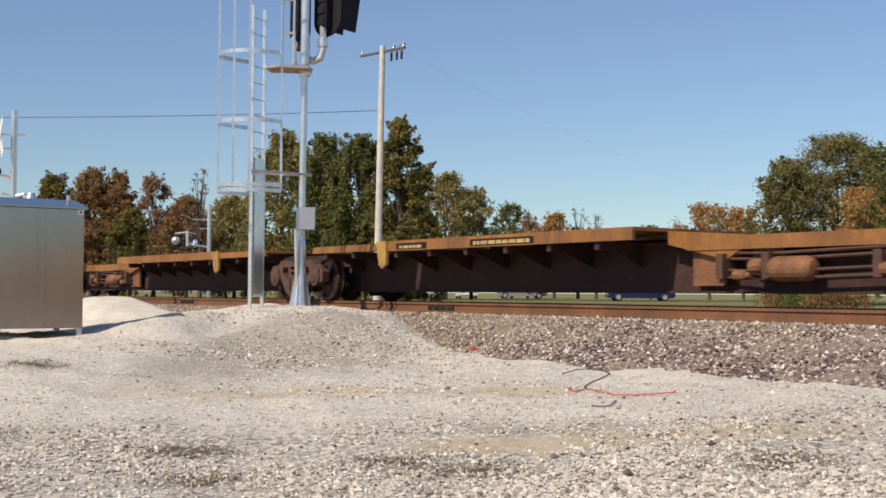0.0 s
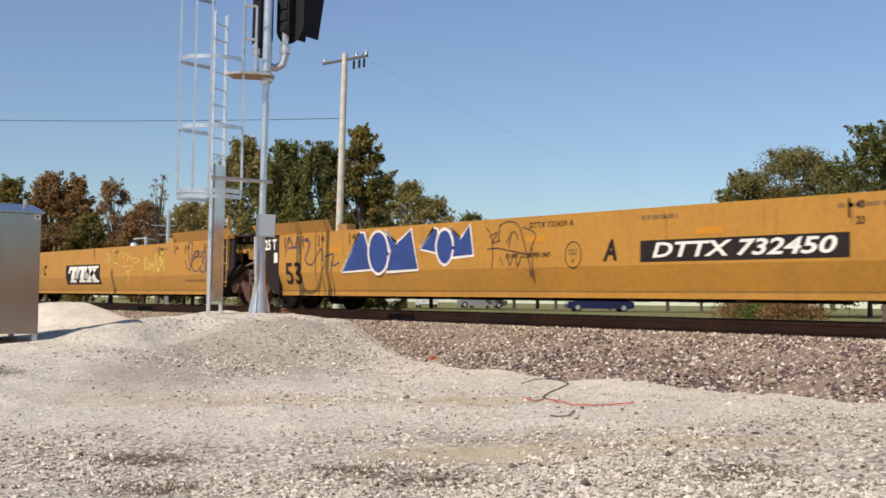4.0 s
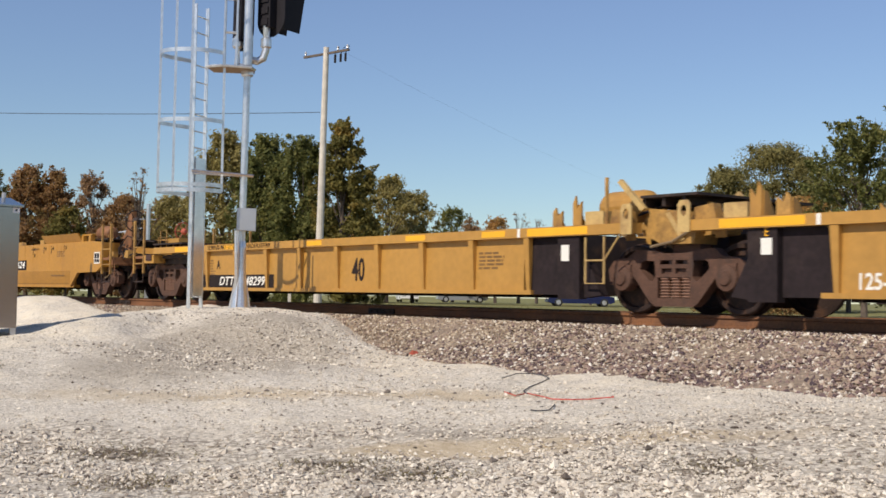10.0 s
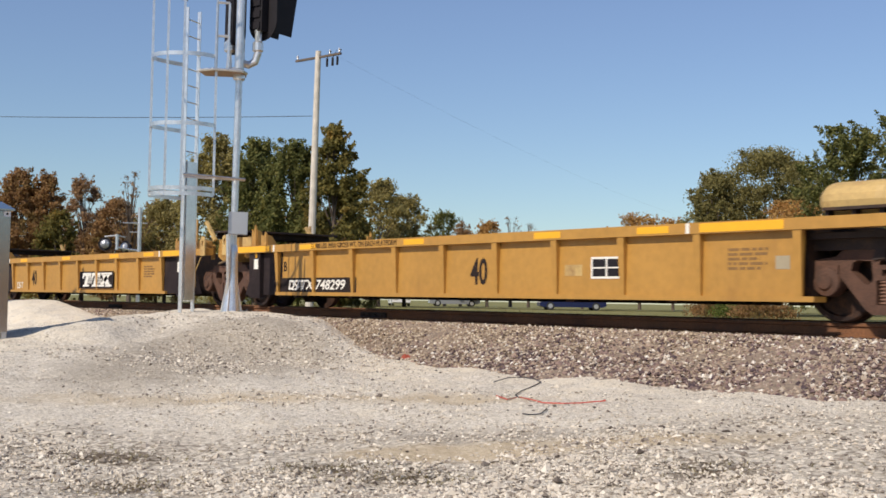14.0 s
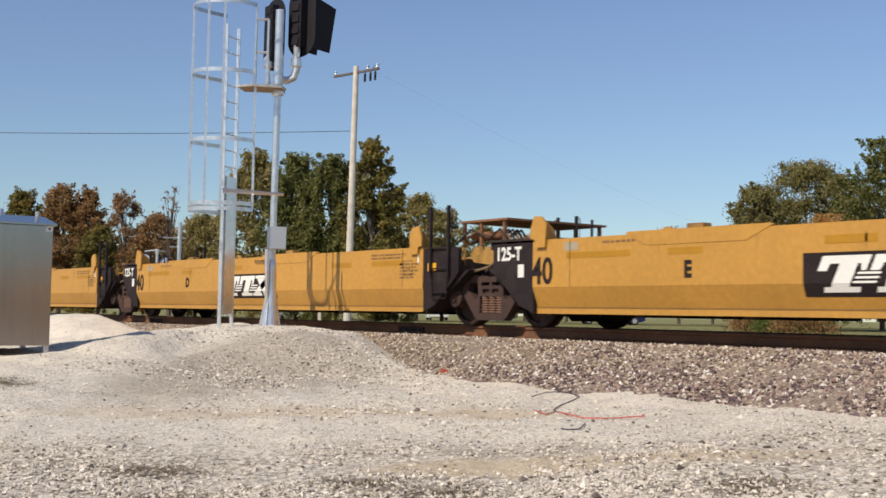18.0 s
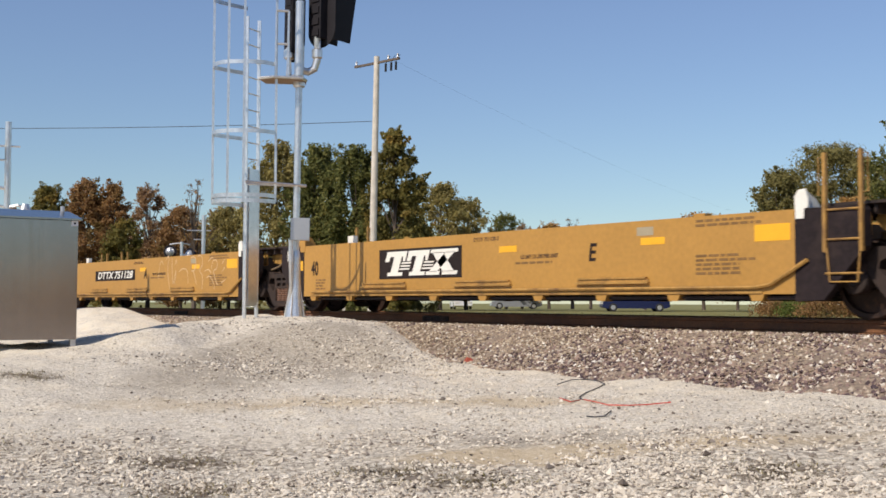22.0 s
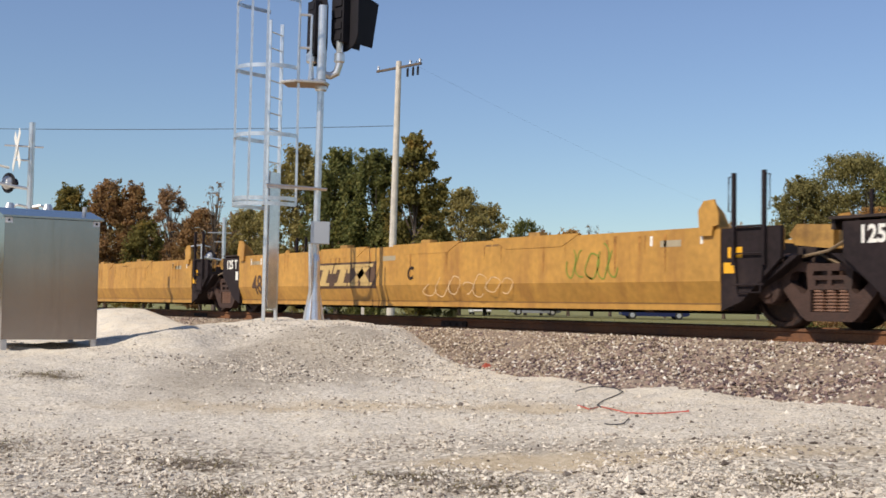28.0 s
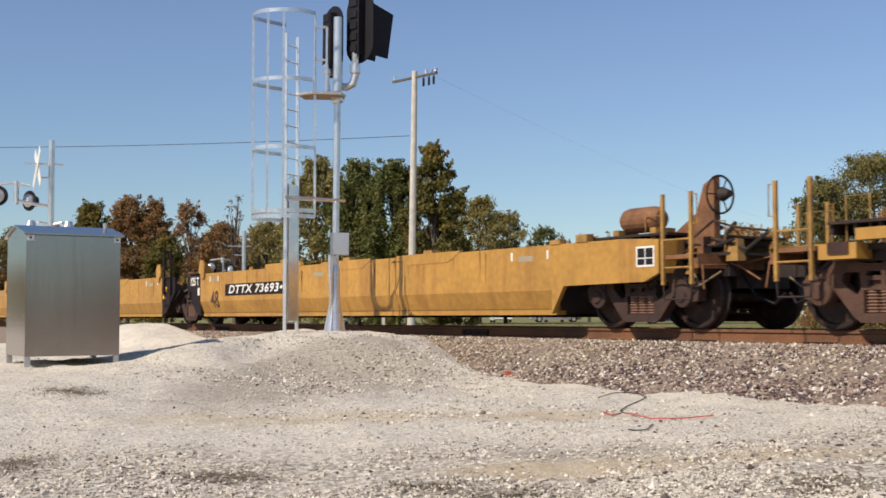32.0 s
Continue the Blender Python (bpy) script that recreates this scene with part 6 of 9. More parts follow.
        if first == "e":
            handle_patches(u, -hx - 0.60, 1.19, -1.4265, 0.58, 0.21, "orange")
            handle_patches(u, -hx + 0.13, 1.29, -1.4265, 0.57, 0.05, "brightyellow")
            small_print(u, -hx + 0.15, 1.26, -1.4265, 0.5, 3, h=0.035)
            sheet(u, "data_label", -hx - 0.60, -hx - 0.32, 0.97, 1.12, -1.4265, M["white"], "white-bordered data label")
            sheet(u, "label_field", -hx - 0.57, -hx - 0.35, 1.0, 1.10, -1.4295, M["smalltext"])
            sheet(u, "faded_patch", -hx - 0.26, -hx + 0.08, 0.97, 1.1, -1.4265, M["greypatch"])
    elif kind == "40":
        for x in (xl + 0.82, xr - 0.62):
            sheet(u, "weld_seam", x, x + 0.014, crease, top - 0.02, Y, M["smalltext"])
        sheet(u, "foot_plate", hx * 0.06, hx * 0.06 + 0.3, 0.33, 0.39, Y + 0.05, M["greypatch"])
        handle_patches(u, xl + 0.75, top - 0.3, Y, 1.3, 0.09, "ochre")
        handle_patches(u, hx * 0.42, top - 0.3, Y, 0.7, 0.09, "ochre")
        handle_patches(u, -3.65, top - 0.3, Y, 0.6, 0.09, "ochre")
        handle_patches(u, -1.2, top - 0.25, Y, 0.7, 0.10, "ochre")
        lettering(u, "DTTX 744187 " + letter, 0.4, top - 0.1, Y, 0.085, M["faded"], 0.95, weight=0.002, spacing=1.15)
        handle_patches(u, xr - 1.6, top - 0.3, Y, 1.0, 0.09, "ochre")
        small_print(u, xl + 1.5, top - 0.1, Y, 0.9, 1)
        small_print(u, hx * 0.02, top - 0.10, Y, 0.8, 2)
        small_print(u, hx * 0.6, top - 0.12, Y, 1.1, 2)
        small_print(u, xr - 0.7, top - 0.30, Y, 0.6, 5)
        sheet(u, "label", xl + 0.7, xl + 1.0, top - 0.18, top - 0.06, Y, M["greypatch"])
        sheet(u, "tick", xr - 0.16, xr - 0.12, top - 0.28, top - 0.1, Y, M["white"])
        bm = bmesh.new()
        for a, b, c, d in ((-0.13, 0.13, -0.13, -0.115), (-0.13, 0.13, 0.115, 0.13), (-0.13, -0.115, -0.13, 0.13), (0.115, 0.13, -0.13, 0.13)):
            box(bm, hx * 0.75 + a, hx * 0.75 + b, Y, Y + 0.002, 0.98 + c, 0.98 + d)
        part("letter_frame", bm, M["smalltext"], u)
        lettering(u, "H", hx * 0.75, 0.96, Y, 0.13, M["smalltext"])
    else:
        for x in (xl + 0.62, xl + 1.15, xr - 1.3, xr - 0.35):
            sheet(u, "tick", x, x + 0.05, top - 0.22, top - 0.08, Y, M["white"])
        sheet(u, "faded_patch", xl + 0.7, xl + 1.1, top - 0.22, top - 0.14, Y, M["greypatch"])
        sheet(u, "faded_patch", -hx * 0.12, -hx * 0.12 + 0.45, top - 0.26, top - 0.17, Y, M["greypatch"])
        sheet(u, "faded_patch", xr - 1.1, xr - 0.7, top - 0.24, top - 0.15, Y, M["greypatch"])
        sheet(u, "reflector", xr + 0.05, xr + 0.25, top - 0.62, top - 0.48, -1.404, M["brightyellow"]) if last == "j" else None
        small_print(u, hx * 0.25, top - 0.10, Y, 1.5, 1)
    rng = random.Random(int(p * 100) + (ord(letter) if letter else 0))
    for k in range({"53": 12, "40": 3, "48": 24}[kind]):
        bm = bmesh.new()
        x = rng.uniform(xl + 0.3, xr - 0.5)
        w = rng.uniform(0.03, 0.09)
        z1 = top - rng.uniform(0.0, 0.12)
        z0 = max(crease + 0.02, z1 - rng.uniform(0.25, 0.6))
        bm.faces.new([bm.verts.new(q) for q in ((x, Y, z1), (x + w * 0.35, Y, z0), (x + w * 0.6, Y, z0 + 0.04), (x + w, Y, z1))])
        part("grime_streak", bm, M["dirt" + kind], u)
    return u


M["dirt53"] = mat("faint_rust_run_orange", (0.375, 0.17, 0.024), 0.6, vary=0.3, scale=3, grain=14)
M["dirt40"] = mat("faint_rust_run_yellow", (0.42, 0.22, 0.042), 0.6, vary=0.3, scale=3, grain=14)
M["dirt48"] = mat("rust_run_brown", (0.35, 0.16, 0.032), 0.6, vary=0.5, scale=3, grain=14)


# ---- train: ribbed units ----
def rib_end(u, hx, sg, s, pm):
    """Lugs, boxes, levers and the tapered arm over the shared truck, on one side of one end."""
    xe = sg * (hx - 0.42)
    lug_plate(u, xe - sg * 0.08, s * 1.515, 1.06, 1.47, 0.2, M["paleyellow"])
    bm = bmesh.new()
    prism(bm, [(xe - sg * 0.12, 1.225), (xe - sg * 0.50, 1.225), (xe - sg * 0.45, 1.42), (xe - sg * 0.16, 1.38)], s * 1.40, s * 1.25, "y")
    part("seat_block", bm, M["rustyellow"], u)
    bm = bmesh.new()
    box(bm, *sorted((xe - sg * 0.62, xe - sg * 0.98)), s * 1.40, s * 1.12, 1.225, 1.41)
    part("lever_box", bm, M["paleyellow"], u)
    for d, h, w in ((1.12, 0.42, 0.17), (1.52, 0.27, 0.2)):
        bm = bmesh.new()
        prism(bm, [(xe - sg * (d - w / 2), 1.225), (xe - sg * (d + w / 2), 1.225), (xe - sg * (d + w / 2), 1.225 + h * 0.75), (xe - sg * (d + w * 0.2), 1.225 + h), (xe - sg * d, 1.225 + h * 0.55), (xe - sg * (d - w / 2), 1.225 + h * 0.8)], s * 1.42, s * 1.39, "y")
        prism(bm, [(s * 1.39, 1.225), (s * 1.16, 1.225), (s * 1.30, 1.225 + h * 0.7), (s * 1.39, 1.225 + h * 0.75)], xe - sg * (d + w / 2) - 0.012, xe - sg * (d + w / 2) + 0.012)
        part("guide_lug", bm, pm if d < 1.3 else M["rustyellow"], u)
    if sg > 0:
        bm = bmesh.new()
        tube(bm, (xe - 0.52, s * 1.44, 1.2), (xe - 0.52, s * 1.44, 1.86), 0.028, 6)
        part("stile", bm, M["rustyellow"], u)
        bm = bmesh.new()
        hull8(bm, [(xe - 0.46, s * 1.30, 1.80), (xe - 0.40, s * 1.30, 1.84), (xe - 0.40, s * 1.24, 1.84), (xe - 0.46, s * 1.24, 1.80), (xe - 0.02, s * 1.30, 1.38), (xe + 0.05, s * 1.30, 1.42), (xe + 0.05, s * 1.24, 1.42), (xe - 0.02, s * 1.24, 1.38)])
        part("release_lever", bm, M["paleyellow"], u)
        bm = bmesh.new()
        prism(bm, [(xe - 0.02, 1.06), (xe + 0.24, 0.93), (xe + 0.80, 0.93), (xe + 0.84, 1.12), (xe + 0.66, 1.36), (xe + 0.02, 1.42)], s * 1.18, s * 0.72, "y")
        arm = part("tapered_arm", bm, M["rustyellow"], u, "rust-stained tapered arm over the truck")
        bm = bmesh.new()
        hull8(bm, [(xe + 0.33, s * 1.20, 1.34), (xe + 0.40, s * 1.20, 1.36), (xe + 0.40, s * 1.18, 1.36), (xe + 0.33, s * 1.18, 1.34), (xe + 0.60, s * 1.20, 0.97), (xe + 0.66, s * 1.20, 0.99), (xe + 0.66, s * 1.18, 0.99), (xe + 0.60, s * 1.18, 0.97)])
        part("strap", bm, M["paleyellow"], arm)
        bm = bmesh.new()
        box(bm, xe + 0.32, xe + 0.78, s * 1.02, s * 0.8, 0.80, 0.93)
        part("side_bearing", bm, M["truck"], arm)
        for k in range(4):
            bm = bmesh.new()
            path_tube(bm, [(xe - 0.5 + 0.1 * k, s * (0.9 - 0.1 * k), 1.35), (xe + 0.1, s * (1.0 - 0.12 * k), 1.46 + 0.03 * k), (xe + 0.6, s * (0.95 - 0.1 * k), 1.44), (xe + 1.1 + 0.1 * k, s * (0.9 - 0.08 * k), 1.34)], 0.022, 6)
            part("brake_hose", bm, M["sigblack"], arm)


def rib_unit(S, p, ends, letter, mark, label, numeral_x, logo_at):
    u = new_unit(S, label, "ribbed yellow well cars")
    pm = M["paintrib"]
    hx = p / 2
    a, b = -5.08, 5.08
    if ends[0] == "e":
        a = -hx + 1.9
    if ends[1] == "e":
        b = hx - 1.08
    for s in (-1, 1):
        bm = bmesh.new()
        prism(bm, [(s * 1.50, 1.075), (s * 1.50, 1.215), (s * 1.30, 1.225), (s * 1.30, 1.075)], -hx + 0.42 if ends[0] == "j" else -hx - 0.1, hx - 0.42 if ends[1] == "j" else hx + 0.35)
        part("top_sill", bm, pm, u, "heavy yellow top sill")
        bm = bmesh.new()
        box(bm, a, b, s * 1.40, s * 1.34, 0.30, 1.075)
        part("side_sheet", bm, pm, u)
        bm = bmesh.new()
        box(bm, a - 0.2, b + 0.2, s * 1.44, s * 1.20, 0.235, 0.30)
        part("bottom_sill", bm, pm, u)
        n = 9 if ends == ("j", "j") else 9
        spots = [a + (b - a) * k / (n - 1) for k in range(n)] if ends == ("j", "j") else [b] + [5.19 - 1.3 * k for k in range(n)] if ends[1] == "e" else [a] + [-5.19 + 1.3 * k for k in range(n)]
        for x in spots:
            bm = bmesh.new()
            hull8(bm, [(x - 0.035, s * 1.435, 0.30), (x + 0.035, s * 1.435, 0.30), (x + 0.035, s * 1.40, 0.30), (x - 0.035, s * 1.40, 0.30), (x - 0.06, s * 1.49, 1.073), (x + 0.06, s * 1.49, 1.073), (x + 0.06, s * 1.40, 1.073), (x - 0.06, s * 1.40, 1.073)])
            part("rib", bm, pm, u)
        for e, sg, xe in ((ends[0], -1, a), (ends[1], 1, b)):
            if e == "j":
                bm = bmesh.new()
                x0, x1 = sorted((xe, xe + sg * 0.79))
                box(bm, x0 + 0.03, x1, s * 1.385, s * 1.32, 0.24, 1.07)
                part("end_sheet", bm, M["black"], u, "black end sheet")
                bm = bmesh.new()
                x0, x1 = sorted((xe + sg * 0.79, xe + sg * 1.22))
                hull8(bm, [(x0, s * 1.3, 0.18), (x1, s * 1.3, 0.18), (x1, s * 1.45, 0.18), (x0, s * 1.45, 0.18), (x0, s * 1.3, 1.07), (x1, s * 1.3, 1.07), (x1, s * 1.46, 1.07), (x0, s * 1.46, 1.07)])
                part("end_post", bm, M["black"], u, "broad black end post")
                bm = bmesh.new()
                prism(bm, [(xe + sg * 1.22, 0.2), (xe + sg * 1.55, 0.24), (xe + sg * 1.28, 0.75), (xe + sg * 1.22, 0.75)], s * 1.35, s * 1.2, "y")
                part("end_panel", bm, M["black"], u, "black end panel")
                if sg > 0:
                    bm = bmesh.new()
                    path_tube(bm, [(xe + 1.34, s * 1.45, 1.05), (xe + 1.34, s * 1.45, 0.40), (xe + 1.70, s * 1.45, 0.40), (xe + 1.70, s * 1.45, 1.05)], 0.018, 6)
                    tube(bm, (xe + 1.34, s * 1.45, 0.72), (xe + 1.70, s * 1.45, 0.72), 0.014, 6)
                    tube(bm, (xe + 1.70, s * 1.45, 0.72), (xe + 1.98, s * 1.45, 1.05), 0.014, 6)
                    part("step_ladder", bm, M["paleyellow"], u)
                rib_end(u, hx, sg, s, pm)
            else:
                bm = bmesh.new()
                x0, x1 = sorted((hx * sg + sg * 0.1, hx * sg + sg * 0.65))
                box(bm, x0, x1, s * 1.49, s * 1.2, 0.86, 1.05)
                part("corner_box", bm, pm, u)
                if s < 0:
                    # Plate and beams added to block the sky and darken below the sill.
                    bm = bmesh.new()
                    box(bm, *sorted((xe, sg * (hx + 0.6))), -1.28, 1.28, 0.97, 1.04)
                    deck = part("end_deck", bm, M["grime"], u, "added dark plate that shades the end truck")
                    for k in range(4):
                        bm = bmesh.new()
                        y0 = -1.15 + 0.72 * k
                        box(bm, *sorted((xe, sg * (hx + 0.5))), y0, y0 + 0.09, 0.84, 0.97)
                        part("deck_beam", bm, M["grime"], deck)
    well_floor(u, a, b, 0.235)
    Y = -1.4035
    for x in (-4.3, -1.0, 2.2, 4.2):
        sheet(u, "reflector_strip", x, x + 0.55, 1.10, 1.19, -1.5035, M["brightyellow"])
    for x in (-hx + 1.05, hx - 2.5):
        sheet(u, "reflector_strip", x, x + 1.25, 1.09, 1.20, -1.5035, M["brightyellow"], "long yellow reflector strip")
    sheet(u, "white_tick", hx - 2.72, hx - 2.66, 1.08, 1.21, -1.504, M["white"])
    sheet(u, "white_tick", -hx + 2.45, -hx + 2.51, 1.08, 1.21, -1.504, M["white"])
    if ends[0] == "j":
        sheet(u, "data_label", a - 1.02, a - 0.86, 0.75, 0.95, -1.4635, M["white"], "small white data label")
        lettering(u, "125-T", a + 0.5, 0.42, Y, 0.26, M["white"], 0.85, weight=0.005)
        lettering(u, letter, a - 0.94, 1.02, -1.4635, 0.16, M["brightyellow"], 0.9)
    if numeral_x is not None:
        lettering(u, "40", numeral_x, 0.62, Y, 0.56, M["stencil"], 0.72, weight=0.012)
    if mark:
        x = mark[1]
        sheet(u, "number_panel", x, mark[2] + 1.35, 0.30, 0.57, Y, M["stencil"])
        lettering(u, letter, x + 0.17 + (0.65 if letter == "A" else 0), 0.78, Y, 0.26, M["stencil"], 0.85, weight=0.006)
        lettering(u, mark[0], mark[2], 0.43, Y - 0.003, 0.25, M["white"], 1.32, 0.22, 0.004)
    if logo_at is not None:
        logo(u, logo_at - 0.98, logo_at + 1.22, 0.35, 0.78, -1.4395)
    small_print(u, b - 1.05, 0.85, Y, 0.6, 5, "smalltext")
    if ends[1] == "e":
        sheet(u, "data_panel", 3.3, 3.83, 0.55, 0.79, Y, M["sigblack"], "black data panel with a white border")
        bm = bmesh.new()
        for q in ((3.27, 3.86, 0.52, 0.55), (3.27, 3.86, 0.79, 0.82), (3.27, 3.30, 0.55, 0.79), (3.83, 3.86, 0.55, 0.79), (3.55, 3.58, 0.55, 0.79), (3.30, 3.83, 0.66, 0.68)):
            box(bm, q[0], q[1], Y - 0.004, Y, q[2], q[3])
        part("panel_border", bm, M["white"], u)
        sheet(u, "data_label", 2.75, 3.1, 0.56, 0.72, Y, M["paleyellow"])
        sheet(u, "data_label", b - 0.35, b - 0.15, 0.62, 0.78, Y, M["greypatch"])
    if ends == ("e", "j"):
        small_print(u, a + 0.3, 0.86, Y, 0.75, 6, "smalltext")
        sheet(u, "data_label", a + 0.2, a + 0.42, 0.40, 0.60, Y, M["greypatch"])
        bm = bmesh.new()
        box(bm, -hx - 0.5, -hx - 0.2, -1.514, -1.5, 0.92, 1.06)
        part("inspection_patch", bm, M["shadedbrown"], u)
    if ends[0] == "e" or ends[1] == "e":
        lettering(u, "52,900 LBS. MAX GROSS WT. ON EACH PLATFORM", -3.7 if ends[0] == "e" else -2.55, 1.145, -1.5045, 0.13, M["stencil"], 0.92)
    for e, sg, x in ((ends[0], -1, -hx), (ends[1], 1, hx)):
        if e == "e":
            truck(u, x)
            coupler_end(u, x, sg, M["rustyellow"])
            walkway(u, min(x - sg * 0.9, x + sg * 0.7), max(x - sg * 0.9, x + sg * 0.7), 1.30)
        elif sg > 0:
            truck(u, x)
            articulation(u, x, 1.2, M["rustyellow"], "grime")
            walkway(u, x - 0.5, x + 0.5, 1.56)
            for d in (-0.4, 0.4):
                bm = bmesh.new()
                box(bm, x + d - 0.03, x + d + 0.03, -0.9, -0.84, 1.25, 1.49)
                part("walkway_post", bm, M["rustyellow"], u)
            sheet(u, "data_label", b + 0.86, b + 1.02, 0.72, 0.95, -1.4635, M["white"], "small white data label")
    return u


# ---- train: flat-sided units ----
def flat_unit(S, p, ends, letter, mark, label):
    u = new_unit(S, label, "flat-sided yellow well cars")
    pm = M["paintflat"]
    hx = p / 2
    top, bot = 1.34, 0.31
    xl = -hx + (1.55 if ends[0] == "j" else 1.15)
    xr = hx - (1.55 if ends[1] == "j" else 1.28)
    for s in (-1, 1):
        bm = bmesh.new()
        box(bm, xl, xr, s * 1.42, s * 1.34, bot, top)
        part("side_wall", bm, pm, u, "flat long side of the well")
        bm = bmesh.new()
        box(bm, xl, xr, s * 1.36, s * 1.15, 0.245, 0.285)
        part("bottom_rail", bm, M["grime"], u)
        if letter in "AE":
            bm = bmesh.new()
            path_tube(bm, [(xl + 0.4, s * 1.455, 0.395), (xr - 0.6, s * 1.455, 0.395), (xr - 0.35, s * 1.46, 0.43), (xr - 0.05, s * 1.46, 0.58), (xr + 0.2, s * 1.45, 0.72)], 0.026, 6)
            part("conduit", bm, M["rustyellow"], u, "pipe along the bottom edge")
        k = xl + 0.4
        while k < xr:
            bm = bmesh.new()
            prism(bm, [(k - 0.12, 0.31), (k + 0.12, 0.31), (k + 0.08, 0.225), (k - 0.08, 0.225)], s * 1.425, s * 1.30, "y")
            part("foot_bracket", bm, pm, u)
            k += 1.42
        if letter in "AE":
            bm = bmesh.new()
            box(bm, xl + 0.3, xr - 0.5, s * 1.424, s * 1.44, 0.318, 0.35)
            part("lower_flange", bm, M["rustyellow"], u)
        for x, w in ((-3.87, 1.53), (-0.87, 1.55), (2.23, 1.5)) if letter in "AE" else ():
            bm = bmesh.new()
            box(bm, x, x + w, s * 1.475, s * 1.42, 0.465, 0.49)
            box(bm, x + 0.05, x + w - 0.05, s * 1.46, s * 1.42, 0.535, 0.56)
            box(bm, x + 0.02, x + w - 0.02, s * 1.44, s * 1.42, 0.49, 0.535)
            part("locking_bar", bm, M["rustyellow"], u)
        for e, sg, xe in ((ends[0], -1, xl), (ends[1], 1, xr)):
            if e == "j":
                bm = bmesh.new()
                x0, x1 = sorted((xe, xe + sg * 0.98))
                prism(bm, [(xe, 0.22), (xe, top), (xe + sg * 0.94, top), (xe + sg * 0.98, top - 0.06), (xe + sg * 0.98, 0.86), (xe + sg * 0.42, 0.24)], s * 1.425, s * 1.3, "y")
                part("end_plate", bm, M["black"], u, "black painted end plate")
            else:
                bm = bmesh.new()
                out, run = sg * (hx + 0.8), 0.55 if sg < 0 else 0.36
                pts = [(xe, bot), (xe, top), (out, top), (out, 0.80), (xe + sg * (run + 0.12), 0.76), (xe + sg * run, 0.70)]
                prism(bm, pts, s * 1.424, s * 1.33, "y")
                part("end_side", bm, pm, u)
                bm = bmesh.new()
                path_tube(bm, [(out, s * 1.45, 0.81), (xe + sg * (run + 0.12), s * 1.45, 0.77), (xe + sg * run, s * 1.45, 0.71), (xe + sg * 0.1, s * 1.45, 0.42), (xe - sg * 0.1, s * 1.45, 0.36), (xe - sg * 1.0, s * 1.45, 0.36)], 0.025, 6)
                part("grab_pipe", bm, M["rustyellow"], u)
                if s < 0:
                    sheet(u, "reflector", *sorted((sg * (hx + 0.1), sg * (hx - 0.46))), 1.02, top - 0.04, -1.428, M["brightyellow"], "large yellow reflector patch")
                    if sg > 0:
                        data_panel(u, hx - 0.93, 1.12, -1.424, -1)
                    else:
                        sheet(u, "faded_patch", -hx - 0.2, -hx + 0.25, 1.06, 1.2, -1.428, M["greypatch"])
                        sheet(u, "data_label", -hx + 1.55, -hx + 1.75, 0.9, 1.14, -1.428, M["paleyellow"], "pale yellow data label")
                        small_print(u, -hx + 0.1, 0.96, -1.428, 0.7, 4)
    well_floor(u, xl, xr, 0.27)
    Y = -1.4235
    if ends[0] == "j":
        lettering(u, "125T", xl - 0.5, top - 0.2, -1.4285, 0.29, M["white"], 0.85, weight=0.006)
        sheet(u, "reflector", xl - 0.14, xl - 0.04, top - 0.5, top - 0.3, -1.4285, M["brightyellow"])
    lettering(u, "40", -5.72, 0.86, Y, 0.40, M["stencil"], 0.72, weight=0.008)
    for x, w in (({"A": 0.1, "E": 0.35, "D": -0.2, "C": -0.2, "B": 3.66}[letter], 0.45), (3.55 if letter != "B" else -0.3, 0.46), (xr - 0.62, 0.55)):
        if w:
            handle_patches(u, x, 1.0 if w < 0.5 else 0.97, Y, w, 0.10 if w < 0.5 else 0.21)
    small_print(u, xl + 0.5, 0.62, Y, 0.4, 4)
    small_print(u, xr - 1.6, top - 0.08, Y, 1.3, 2)
    small_print(u, xr - 1.6, 0.8, Y, 1.0, 5)
    at = {"A": 1.45, "E": 1.35, "D": -1.38, "C": -1.38, "B": -1.5}[letter]
    lettering(u, "LD LMT 121,300 PER UNIT", at, 0.91, Y, 0.088, M["faded"], 0.9, weight=0.002)
    lettering(u, "DTTX 751128 " + letter, 0.0, 1.23, Y, 0.09, M["faded"], 0.95, weight=0.002, spacing=1.2)
    small_print(u, at - 0.58, 0.80, Y, 1.2, 1, h=0.035)
    if letter == "C":
        bm = bmesh.new()
        box(bm, -0.37, 0.45, Y - 0.012, Y + 0.002, 0.30, 0.52)
        part("patch_plate", bm, pm, u, "welded repair plate")
    sheet(u, "label", hx * 0.45, hx * 0.45 + 0.32, top - 0.21, top - 0.09, Y, M["greypatch"])
    if mark:
        x = -3.43 if letter == "A" else 0.33
        reporting_mark(u, mark, x, x + 3.17, 0.78, 1.07, Y)
        lettering(u, letter, 0.5 if letter == "A" else -0.47, 0.92, Y, 0.36, M["stencil"], 0.9, 0.15, weight=0.008)
    else:
        lx = {"E": -1.97, "D": 1.88, "C": 1.92}[letter]
        logo(u, lx - 1.3, lx + 1.3, 0.62, 1.16, Y)
        lettering(u, letter, {"E": 2.55, "D": -2.46, "C": -2.4}[letter], 0.92, Y, 0.36, M["stencil"], 0.9, 0.15, weight=0.008)
